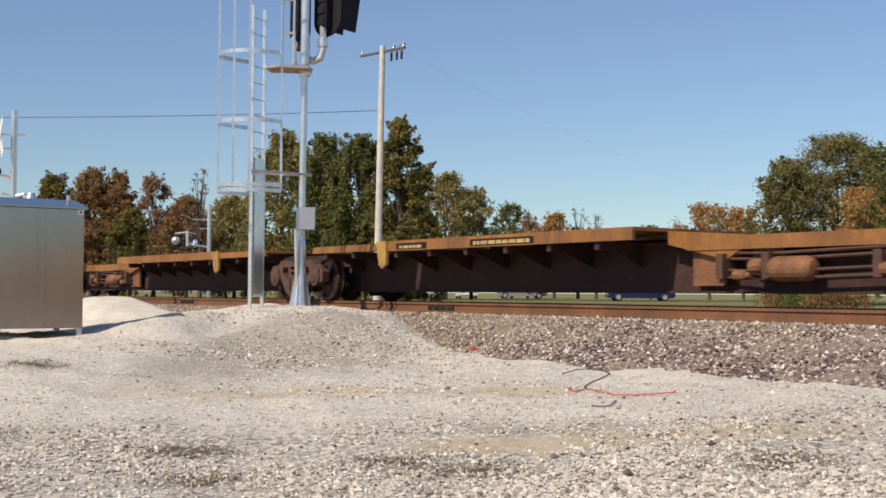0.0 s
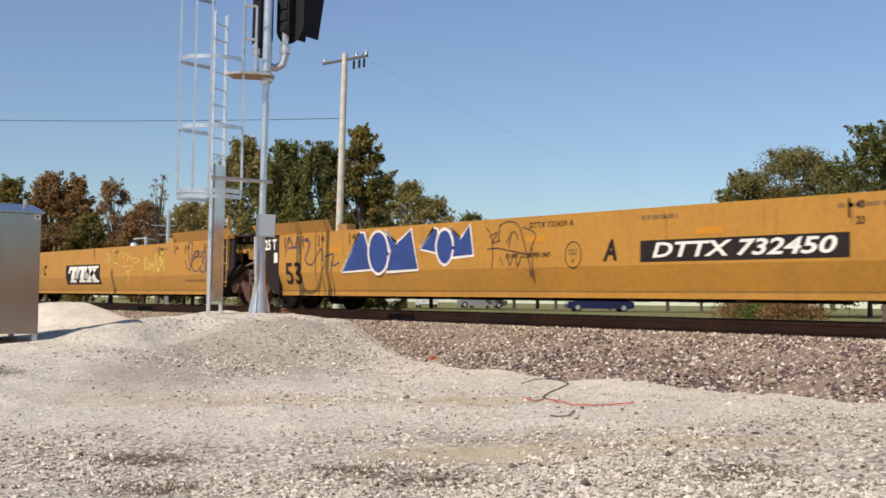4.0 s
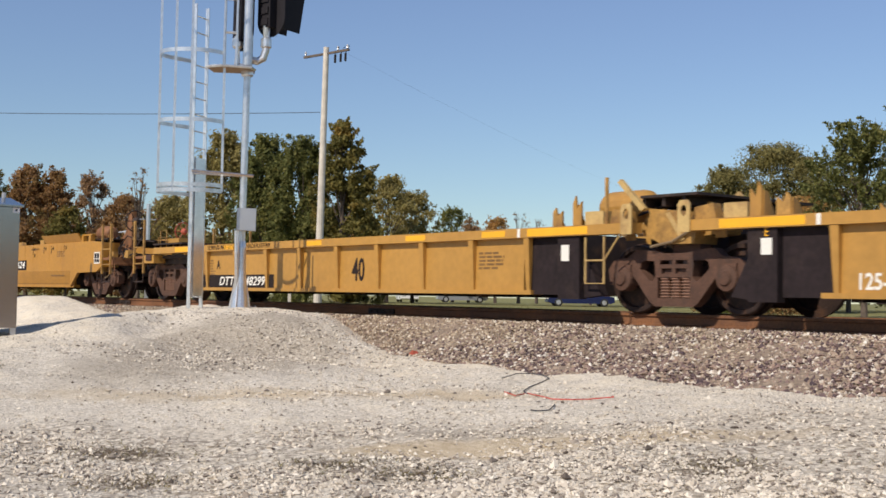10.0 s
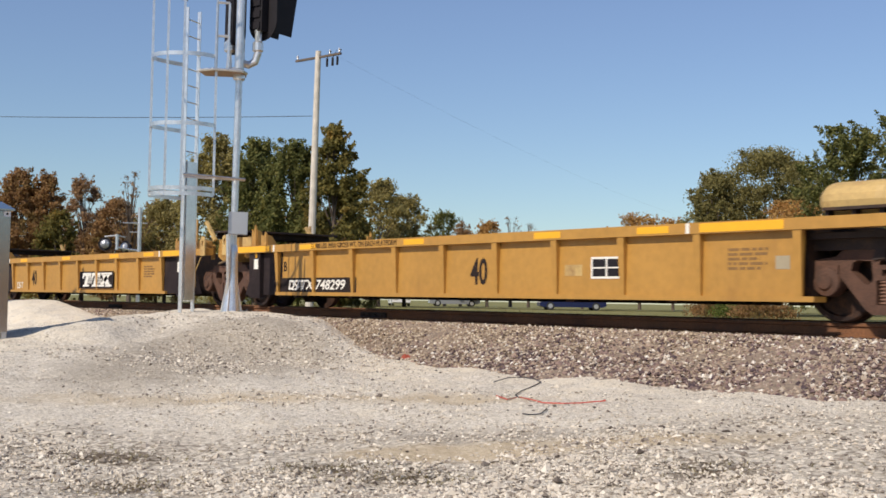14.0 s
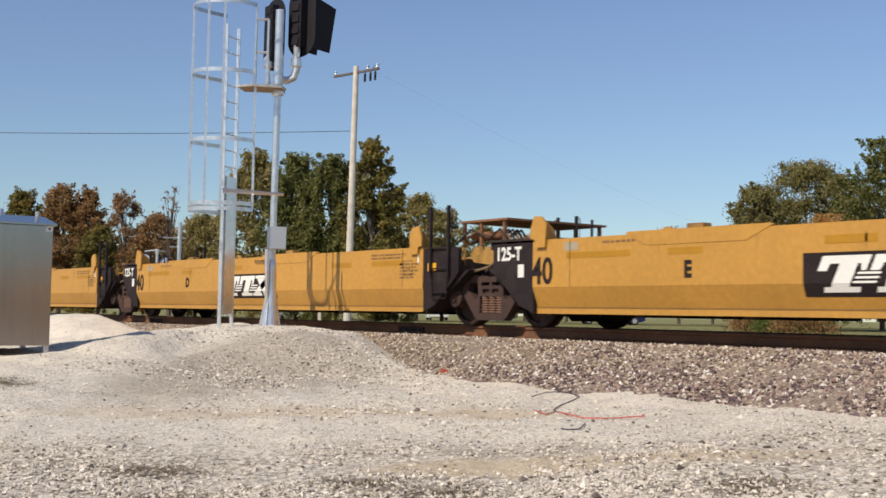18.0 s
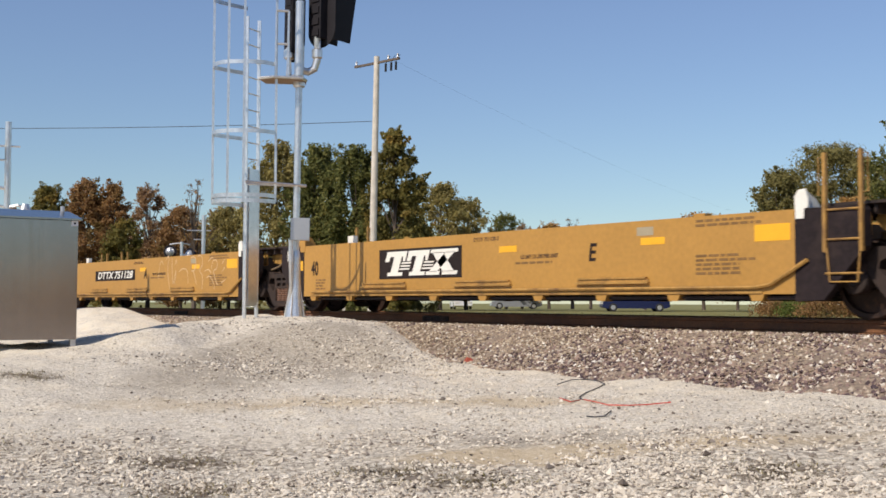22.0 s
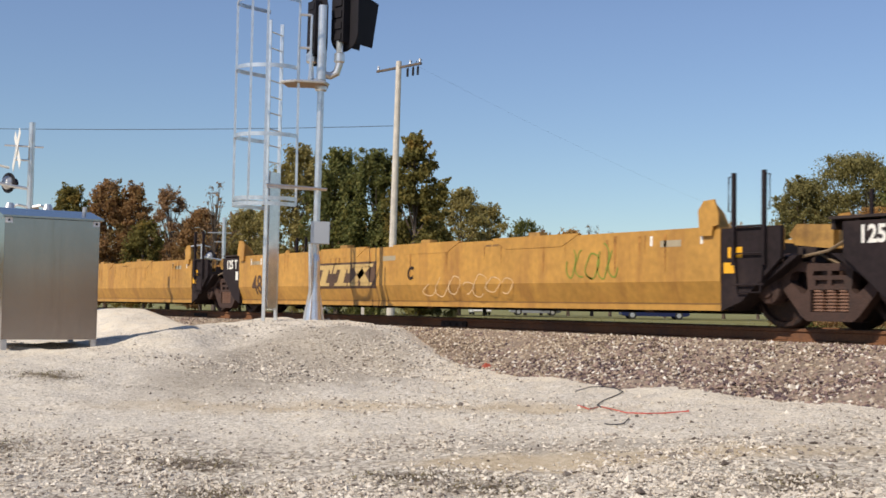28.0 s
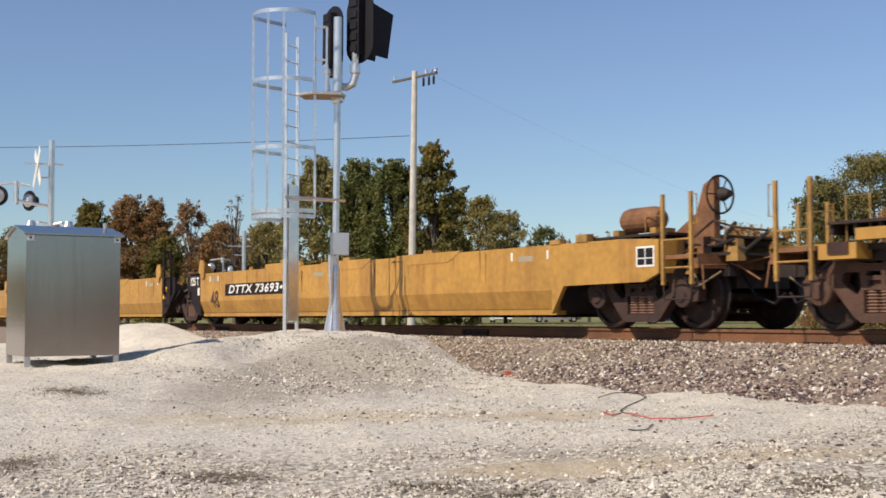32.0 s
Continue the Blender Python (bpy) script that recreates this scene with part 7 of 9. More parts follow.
    for e, sg, x in ((ends[0], -1, -hx), (ends[1], 1, hx)):
        for s in (-1, 1):
            guide_bracket(u, x - sg * 1.45, s * 1.3 - 0.03, top, M["white"] if sg > 0 else pm, 0.2 if sg > 0 else 0.3, 0.24 if sg > 0 else 0.3, sg)
            bm = bmesh.new()
            box(bm, x - sg * 3.2 - 0.1, x - sg * 3.2 + 0.1, s * 1.3, s * 1.2, top, top + (0.05 if sg > 0 else 0.15))
            part("guide_lug", bm, pm if sg > 0 else M["white"], u)
        if e == "e":
            truck(u, x)
            coupler_end(u, x, sg, M["rustyellow"])
            walkway(u, min(x - sg * 1.0, x + sg * 0.7), max(x - sg * 1.0, x + sg * 0.7), top + 0.03)
        else:
            walkway(u, min(x - sg * 1.3, x - sg * 0.08), max(x - sg * 1.3, x - sg * 0.08), top + 0.02)
            if sg > 0:
                tall_ladder(u, x - 1.1, 0.45, 1.98, M["rustyellow"])
                truck(u, x, "grime")
                articulation(u, x, top, M["rustyellow"], "rustyellow")
    return u


# ---- train: spine unit ----
def spine_unit(S, p, flip, label):
    u = tagged(new("spine_car"), label, "rail car", "spine car units")
    UNITS.append((u, S))
    k = -1 if flip else 1
    hx = p / 2
    pm = M["paintspine"]

    def X(a, b):
        return sorted((k * (a - hx), k * (b - hx)))
    # Spine and flanges: the deck's shade is painted in as a darker brown.
    bm = bmesh.new()
    x0, x1 = X(0.9, p - 0.9)
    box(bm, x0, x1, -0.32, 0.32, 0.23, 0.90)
    sp = part("spine", bm, M["shadedbrown"], u, "deep box-section spine")
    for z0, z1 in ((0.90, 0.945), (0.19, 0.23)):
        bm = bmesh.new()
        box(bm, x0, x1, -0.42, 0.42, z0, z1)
        part("flange", bm, M["shadedbrown"], sp)
    for a, b, z0, z1 in ((1.1, 3.6, 0.97, 1.10), (3.75, 10.5, 0.95, 1.14)):
        x0, x1 = X(a, b)
        bm = bmesh.new()
        box(bm, x0, x1, -1.3, 1.3, z1 - 0.05, z1)
        deck = part("deck", bm, M["paintspine"], u, "yellow loading deck")
        for s in (-1, 1):
            bm = bmesh.new()
            box(bm, x0, x1, s * 1.32, s * 1.26, z0, z1 - 0.05)
            part("edge_beam", bm, pm, deck)
            g = a + 0.45
            while g < b:
                # Gussets take the same brown, with the deck's shade in it.
                bm = bmesh.new()
                gx = k * (g - hx)
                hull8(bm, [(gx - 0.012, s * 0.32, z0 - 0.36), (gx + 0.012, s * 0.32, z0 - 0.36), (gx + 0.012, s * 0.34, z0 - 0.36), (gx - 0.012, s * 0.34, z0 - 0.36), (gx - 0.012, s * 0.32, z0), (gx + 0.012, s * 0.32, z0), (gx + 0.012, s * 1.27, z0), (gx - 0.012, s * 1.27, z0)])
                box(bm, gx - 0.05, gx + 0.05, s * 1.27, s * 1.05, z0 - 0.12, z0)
                part("gusset", bm, M["shadedbrown"], deck)
                g += 1.1
    for s in (-1, 1):
        bm = bmesh.new()
        gx = k * (3.75 - hx)
        prism(bm, [(gx - 0.1, 1.14), (gx + 0.25, 1.14), (gx + 0.25, 0.7), (gx + 0.1, 0.62), (gx, 0.7)], s * 1.36, s * 1.30, "y")
        part("stake_pocket", bm, M["rustyellow"], u)
    x0, x1 = X(10.5, 12.6)
    bm = bmesh.new()
    prism(bm, [(k * (10.5 - hx), 1.10), (k * (12.2 - hx), 0.98), (k * (11.6 - hx), 0.66), (k * (10.5 - hx), 0.9)], -0.6, -0.4, "y")
    part("haunch", bm, pm, u)
    bm = bmesh.new()
    box(bm, *X(10.9, 15.6), -0.62, -0.44, 0.80, 0.99)
    part("side_beam", bm, pm, u, "rusty orange side beam")
    for a, b, z0, z1 in ((10.9, 11.5, 0.30, 0.80), (12.0, 12.5, 0.52, 0.80), (14.5, 15.2, 0.34, 0.80)):
        bm = bmesh.new()
        box(bm, *X(a, b), -0.5, -0.44, z0, z1)
        part("web_plate", bm, M["rustbrown"], u)
    link("brake_cylinder", cached("air_reservoir", b_tank), M["rustbrown"], u, "rusty brake cylinder", pose(k * (12.75 - hx), -0.62, 0.52) @ Matrix.Diagonal((0.75, 0.72, 0.72, 1)))
    for a, z, r in ((12.2, 0.56, 0.1), (14.2, 0.50, 0.09), (14.6, 0.62, 0.07), (11.9, 0.44, 0.07)):
        bm = bmesh.new()
        lathe(bm, [(0.02, -0.12), (r, -0.11), (r, 0.08), (r * 0.6, 0.1), (r * 0.5, 0.16)], 10, "x", (k * (a - hx), -0.64, z))
        part("valve", bm, M["rustbrown"], u)
    for z in (0.42, 0.52, 0.68, 0.76):
        bm = bmesh.new()
        path_tube(bm, [(k * (11.4 - hx), -0.55, z), (k * (12.4 - hx), -0.6, z - 0.03), (k * (14.2 - hx), -0.6, z + 0.02), (k * (15.4 - hx), -0.5, z)], 0.022, 6)
        part("brake_rod", bm, M["truck"], u)
    for a in (11.5, 12.3, 14.0, 14.6):
        bm = bmesh.new()
        box(bm, *X(a, a + 0.12), -0.7, -0.33, 0.4, 0.74)
        part("valve_bracket", bm, M["truck"], u)
    # End web, its shade under the end deck painted in too.
    bm = bmesh.new()
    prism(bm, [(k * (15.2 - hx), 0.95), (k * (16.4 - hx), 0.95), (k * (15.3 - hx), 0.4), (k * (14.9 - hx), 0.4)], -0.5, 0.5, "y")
    part("end_web", bm, M["shadedbrown"], u)
    bm = bmesh.new()
    box(bm, *X(15.3, 17.4), -1.3, 1.3, 0.98, 1.06)
    part("end_deck", bm, M["paintspine"], u)
    bm = bmesh.new()
    box(bm, *X(15.3, 16.6), -1.32, -1.26, 1.02, 1.16)
    part("edge_plate", bm, M["rustyellow"], u)
    bm = bmesh.new()
    path_tube(bm, [(k * (16.4 - hx), -1.3, 1.1), (k * (16.4 - hx), -1.3, 1.55), (k * (17.0 - hx), -1.3, 1.55), (k * (17.0 - hx), -1.3, 0.4)], 0.018, 6)
    path_tube(bm, [(k * (16.4 - hx), -1.3, 1.1), (k * (16.4 - hx), -1.3, 0.4), (k * (17.0 - hx), -1.3, 0.4)], 0.018, 6)
    part("end_ladder", bm, M["rustbrown"], u)
    truck(u, k * hx)
    coupler_end(u, k * hx, k, M["grime"])
    if not flip:
        truck(u, -hx)
        bm = bmesh.new()
        box(bm, -hx - 1.2, -hx + 1.2, -0.35, 0.35, 0.72, 0.98)
        part("connector", bm, M["grime"], u)
        sheet(u, "number_panel", -hx + 6.6, -hx + 8.3, 0.97, 1.085, -1.3245, M["stencil"])
        small_print(u, -hx + 6.7, 0.99, -1.3275, 1.5, 1, "paleyellow", 0.06)
        sheet(u, "number_panel", -hx + 4.3, -hx + 5.3, 0.97, 1.085, -1.3245, M["stencil"])
        small_print(u, -hx + 4.4, 0.99, -1.3275, 0.8, 1, "paleyellow", 0.05)
    return u


# ---- train: make-up ----
S0 = 0.0


def build_train():
    x = 0.0
    spine_unit(x - 9.242, 17.6, True, "rusty orange spine car unit with low gusseted decks")
    spine_unit(x + 8.358, 17.6, False, "rusty orange spine car unit with exposed brake gear")
    x += 17.158 + 4.18
    p = 19.167
    lab = "aged orange-yellow articulated well car unit with smooth creased sides, empty"
    for car in (0, 1):
        order = (("B", True), ("C", False), ("A", True)) if car == 0 else (("A", True), ("C", False), ("B", True))
        for i, (letter, marked) in enumerate(order):
            ends = ("e" if i == 0 else "j", "e" if i == 2 else "j")
            u = smooth_unit(x + p / 2, p, ends, "paint53", 1.49, 0.72, 0.27, {}, lab, "53-foot well cars", True)
            mark = ("DTTX 732450" if car == 0 else "DTTX 732624") if marked else None
            spots = ((-7.55, -1.5, (-5.08, -1.93), None), (-7.35, -3.15, None, (-1.35, 1.28)), (-7.5, 1.33, (1.9, 5.15) if car == 0 else (1.6, 4.6), None))[i]
            dress_smooth(u, p, "53", "53", letter, mark, 1.49, 0.72, ends[0], ends[1], *spots)
            if i == 0:
                brake_gear(u, -p / 2, -1, 1.5, M["rustyellow"], tank=False, wheel=False)
                bm = bmesh.new()
                path_tube(bm, [(-p / 2 + 0.5, -0.8, 1.5), (-p / 2 + 0.5, -0.8, 1.74), (-p / 2 + 0.8, -0.8, 1.82), (-p / 2 + 0.95, -0.8, 1.7)], 0.04, 6)
                box(bm, -p / 2 - 0.15, -p / 2 + 0.35, -0.95, -0.6, 1.5, 1.8)
                part("valve_stand", bm, M["rustyellow"], u)
            if i == 2:
                brake_gear(u, p / 2, 1, 1.45, M["rustyellow"])
            graffiti53(u, car, i, p)
            x += p
        x += 4.18
    p = 15.503
    lab = "ochre yellow ribbed articulated well car unit with heavy top sill, empty"
    rows = (("A", ("DTTX 748299", -5.55, -3.7), 0.65, None), ("E", None, -3.38, 1.08), ("D", None, -3.38, 1.12), ("C", None, -3.38, 1.1), ("B", ("DTTX 748299", -5.15, -3.88), 0.85, None))
    for i, (letter, mark, num, lg) in enumerate(rows):
        ends = ("e" if i == 0 else "j", "e" if i == 4 else "j")
        u = rib_unit(x + p / 2, p, ends, letter, mark, lab, num, lg)
        if i == 0:
            bm = bmesh.new()
            box(bm, -p / 2 - 0.2, -p / 2 + 0.4, -1.1, -0.7, 1.24, 1.45)
            part("valve_box", bm, M["paintrib"], u)
            link("handbrake_wheel", cached("handbrake_wheel", b_handwheel), M["redplastic"], u, "faded red handwheel", Matrix.LocRotScale((-p / 2 + 0.1, -0.85, 1.62), Euler((0, 0, 0)), (0.7, 0.7, 0.7)))
        if i in (0, 2):
            link("air_reservoir", cached("air_reservoir", b_tank), M["paintrib"], u, "yellow air reservoir", pose(p / 2 - 1.15, -0.75, 1.50))
        if i == 4:
            link("air_reservoir", cached("air_reservoir", b_tank), M["paleyellow"], u, "pale yellow air reservoir", pose(p / 2 - 0.6, -0.9, 1.42))
            link("handbrake_wheel", cached("handbrake_wheel", b_handwheel), M["redplastic"], u, "faded red handbrake wheel", pose(p / 2 + 0.2, -0.9, 1.85))
            bm = bmesh.new()
            prism(bm, [(p / 2 + 0.2, 1.9), (p / 2 + 0.5, 1.7), (p / 2 + 0.55, 1.2), (p / 2 + 0.1, 1.2)], -1.0, -0.8, "y")
            part("handbrake_stand", bm, M["rustyellow"], u)
        x += p
    x += 4.18
    p = 15.562
    lab = "clean yellow articulated well car unit with smooth creased sides, empty"
    for i, letter in enumerate("BCDEA"):
        ends = ("e" if i == 0 else "j", "e" if i == 4 else "j")
        u = smooth_unit(x + p / 2, p, ends, "paint40", 1.33, 0.62, 0.22, {"ladder": "black"}, lab, "40-foot well cars")
        dress_smooth(u, p, "40", "40", letter, "DTTX 744187" if letter in "AB" else None, 1.33, 0.62, ends[0], ends[1], -6.15, 1.25 if letter in "AB" else -3.3, (1.65, 3.9), (-1.5, 1.05))
        if i == 0:
            link("handbrake_wheel", cached("handbrake_wheel", b_handwheel), M["redplastic"], u, "faded red handwheel", Matrix.LocRotScale((-p / 2 + 0.2, -0.8, 1.65), Euler((0, 0, 0)), (0.75, 0.75, 0.75)))
        if letter == "D":
            pipe_rack(u, p / 2 - 0.25, 1.38)
        if i == 4:
            brake_gear(u, p / 2, 1, 1.36, M["rustyellow"])
        x += p
    x += 4.18
    p = 15.449
    lab = "dull yellow flat-sided articulated well car unit, empty"
    for i, letter in enumerate("AEDCB"):
        ends = ("e" if i == 0 else "j", "e" if i == 4 else "j")
        u = flat_unit(x + p / 2, p, ends, letter, "DTTX 751128" if letter in "AB" else None, lab)
        if i == 0:
            tag_strokes(u, [[(1.41, 0.80), (1.48, 1.11), (1.62, 1.24), (1.76, 1.14)], [(1.90, 1.27), (2.11, 1.35), (2.04, 1.00), (2.18, 0.48)], [(2.31, 1.30), (2.38, 0.65), (2.57, 0.98), (2.48, 0.64)], [(2.51, 1.12), (2.57, 1.24), (2.64, 1.15)], [(2.77, 0.94), (2.96, 1.01), (3.27, 0.96), (3.34, 0.63)], [(3.51, 0.95), (3.68, 0.91), (3.84, 0.62)], [(3.51, 1.28), (3.68, 1.29), (3.80, 1.19), (3.74, 0.99), (3.62, 0.95)], [(3.91, 1.30), (4.14, 1.29), (4.17, 1.09), (4.03, 0.94), (4.20, 0.81), (4.18, 0.50)], [(4.31, 0.93), (4.53, 0.96), (4.69, 0.88)], [(4.42, 0.77), (4.63, 0.80), (4.82, 0.64), (4.88, 0.49)], [(4.53, 1.16), (4.69, 1.23), (4.79, 1.24)], [(4.69, 0.99), (4.84, 1.18), (5.03, 1.13), (5.00, 0.98), (4.84, 0.91), (5.00, 0.64), (5.10, 0.60)], [(5.30, 0.90), (5.45, 1.00)], [(5.25, 0.64), (5.50, 0.71)], [(5.30, 1.08), (5.45, 1.19)]], "faintspray", 0.022, label="faint pinkish sprayed lettering outlines")
            link("handbrake_wheel", cached("handbrake_wheel", b_handwheel), M["redplastic"], u, "faded red handwheel", Matrix.LocRotScale((-p / 2 - 0.3, -0.8, 1.72), Euler((0, 0, 0)), (0.75, 0.75, 0.75)))
            bm = bmesh.new()
            prism(bm, [(-p / 2 - 0.22, 1.8), (-p / 2 - 0.12, 1.8), (-p / 2 + 0.12, 1.36), (-p / 2 - 0.22, 1.36)], -0.86, -0.74, "y")
            part("handbrake_stand", bm, M["rustyellow"], u)
        if letter == "D":
            scribble(u, -4.1, -2.8, 0.5, 1.1, -1.426, "faintspray", 9, 0.018, 4)
        if letter == "B":
            block_tag(u, -5.35, -1.9, 0.88, 1.2, -1.426, "smalltext", 12)
            lettering(u, "DTTX 751128 B", -0.4, 1.24, -1.4235, 0.1, M["smalltext"], 0.95, 0, 0.002, spacing=1.25)
            lettering(u, "GWG52D", 2.4, 1.23, -1.4235, 0.12, M["stencil"], 0.95, 0, 0.003)
            bm = bmesh.new()
            prism(bm, [(-0.3, 0.31), (0.44, 0.31), (0.46, 0.49), (0.42, 0.52), (-0.28, 0.52), (-0.32, 0.49)], -1.452, -1.42, "y")
            part("repair_plate", bm, M["paintflat"], u, "welded patch plate on the side")
        if i == 4:
            brake_gear(u, p / 2, 1, 1.36, M["rustyellow"], tone="rustyellow")
        x += p
    x += 4.18
    lab = "rust-stained yellow articulated well car unit with smooth creased sides, empty"
    for i, (letter, p) in enumerate((("B", 17.781), ("C", 17.829), ("D", 17.829), ("E", 17.829), ("A", 17.781))):
        ends = ("e" if i == 0 else "j", "e" if i == 4 else "j")
        u = smooth_unit(x + p / 2, p, ends, "paint48", 1.32, 0.60, 0.21, {"ladder": "black"}, lab, "48-foot well cars")
        dress_smooth(u, p, "48", "48", letter, "DTTX 73693•" if letter in "AB" else None, 1.32, 0.60, ends[0], ends[1], -6.55, -2.0 if letter in "AB" else -0.1, (-5.88, -2.4), (-3.94, -1.31))
        if letter == "C":
            scribble(u, 4.3, 5.5, 0.62, 1.15, -1.426, "greenspray", 21, 0.026, 5)
            scribble(u, 0.4, 3.0, 0.35, 0.75, -1.428, "faintspray", 22, 0.014, 7)
        if letter == "D":
            throw_up(u, (0.60, 0.21))
        if i == 4:
            brake_gear(u, p / 2, 1, 1.36, M["rustyellow"])
        x += p
    x += 4.18
    p = 15.503
    rib_unit(x + p / 2, p, ("e", "j"), "A", None, "ochre yellow ribbed articulated well car unit with heavy top sill, empty", 0.65, None)


def throw_up(u, skin):
    """Fat white balloon shapes with black outlines and curls, and a thin white tag beside them."""
    for pts in ([(1.75, 1.25), (2.51, 1.28), (2.62, 1.21), (2.80, 1.25), (3.28, 1.30), (3.59, 1.27), (3.51, 1.15), (2.96, 1.04), (2.68, 0.96), (2.51, 1.03), (1.92, 0.94), (1.85, 0.85), (1.90, 1.00), (1.76, 1.03)], [(1.35, 0.92), (1.47, 1.01), (1.65, 0.97), (1.82, 0.88), (1.71, 0.83), (1.58, 0.84), (1.51, 0.74), (1.47, 0.62), (1.38, 0.64), (1.34, 0.81)], [(4.03, 0.96), (4.17, 1.09), (4.34, 1.11), (4.42, 1.01), (4.56, 1.00), (4.59, 0.88), (4.48, 0.75), (4.53, 0.60), (4.41, 0.62), (4.30, 0.71), (4.15, 0.67), (4.19, 0.78), (4.26, 0.86)]):
        tag_shape(u, pts, "stencil", -1.4250, skin, "black sprayed shadow behind the balloon shapes")
    for k, pts in enumerate(([(1.88, 1.21), (2.47, 1.27), (2.48, 0.91), (2.40, 0.87), (2.51, 0.73), (2.52, 0.47), (2.48, 0.31), (2.23, 0.27), (2.03, 0.32), (1.88, 0.51), (1.83, 0.71), (1.86, 0.86), (2.00, 0.92), (1.89, 1.03)],
                             [(2.54, 1.13), (2.64, 1.16), (2.70, 0.97), (2.84, 1.05), (2.93, 1.08), (2.96, 1.00), (2.86, 0.70), (3.01, 0.74), (3.13, 0.62), (3.20, 0.46), (3.16, 0.32), (3.05, 0.29), (2.92, 0.37), (2.83, 0.32), (2.70, 0.35), (2.58, 0.50), (2.54, 0.70)],
                             [(2.99, 1.11), (3.26, 1.19), (3.27, 0.96), (3.41, 0.92), (3.49, 0.77), (3.52, 0.50), (3.47, 0.33), (3.31, 0.30), (3.19, 0.36), (3.15, 0.62), (3.02, 0.78), (2.96, 0.97)],
                             [(3.31, 1.08), (3.49, 1.22), (3.71, 1.22), (3.89, 1.06), (4.00, 0.79), (3.99, 0.54), (3.93, 0.39), (3.80, 0.31), (3.62, 0.30), (3.53, 0.39), (3.53, 0.65), (3.49, 0.88), (3.36, 0.98)])):
        tag_shape(u, pts, "streakspray", -1.4262 - 0.0004 * k, skin, "white sprayed balloon shape", "stencil", 0.03)
    for pts in ([(1.40, 0.91), (1.49, 0.98), (1.62, 0.93), (1.68, 0.88), (1.54, 0.85), (1.43, 0.75), (1.39, 0.82)], [(4.08, 0.98), (4.18, 1.07), (4.33, 1.08), (4.38, 1.01), (4.36, 0.91), (4.28, 0.89), (4.19, 0.95)], [(4.47, 0.97), (4.55, 0.96), (4.53, 0.86), (4.44, 0.78), (4.39, 0.77), (4.44, 0.87)]):
        tag_shape(u, pts, "whitespray", -1.4262, skin, "white sprayed curl")
    tag_strokes(u, [[(3.66, 0.93), (3.64, 0.67)], [(2.71, 0.97), (2.69, 0.83)], [(2.63, 0.70), (2.69, 0.50)], [(2.96, 1.00), (2.84, 0.67)], [(3.27, 0.94), (3.25, 0.69)], [(2.92, 0.46), (2.92, 0.35)]], "stencil", 0.026, -1.4295, skin, "black inner strokes")
    tag_strokes(u, [[(4.97, 0.87), (4.83, 0.81), (4.73, 0.92), (4.74, 1.05), (4.88, 1.02), (4.99, 0.85), (5.05, 0.60)], [(4.98, 0.81), (4.84, 0.77), (4.83, 0.64), (5.01, 0.58), (5.15, 0.58)], [(5.05, 0.61), (5.05, 1.09), (5.11, 1.16), (5.23, 1.01), (5.25, 0.80), (5.23, 0.61), (5.30, 0.56)], [(5.12, 0.91), (5.12, 0.60)], [(5.23, 0.80), (5.31, 0.91), (5.35, 0.73), (5.31, 0.53), (5.48, 0.54), (5.44, 0.63)], [(5.35, 0.94), (5.52, 0.96), (5.62, 0.83), (5.59, 0.59), (5.48, 0.46), (5.35, 0.46)], [(5.44, 0.80), (5.52, 0.90), (5.57, 0.80), (5.50, 0.73), (5.44, 0.80)], [(5.34, 1.18), (5.35, 1.08), (5.29, 0.97)], [(5.18, 0.51), (5.40, 0.47), (5.50, 0.42)], [(5.41, 0.46), (5.29, 0.29)], [(5.85, 0.87), (5.68, 0.58)], [(5.64, 0.47), (5.67, 0.46)]], "whitespray", 0.035, -1.4262, skin, "thin white sprayed tag")


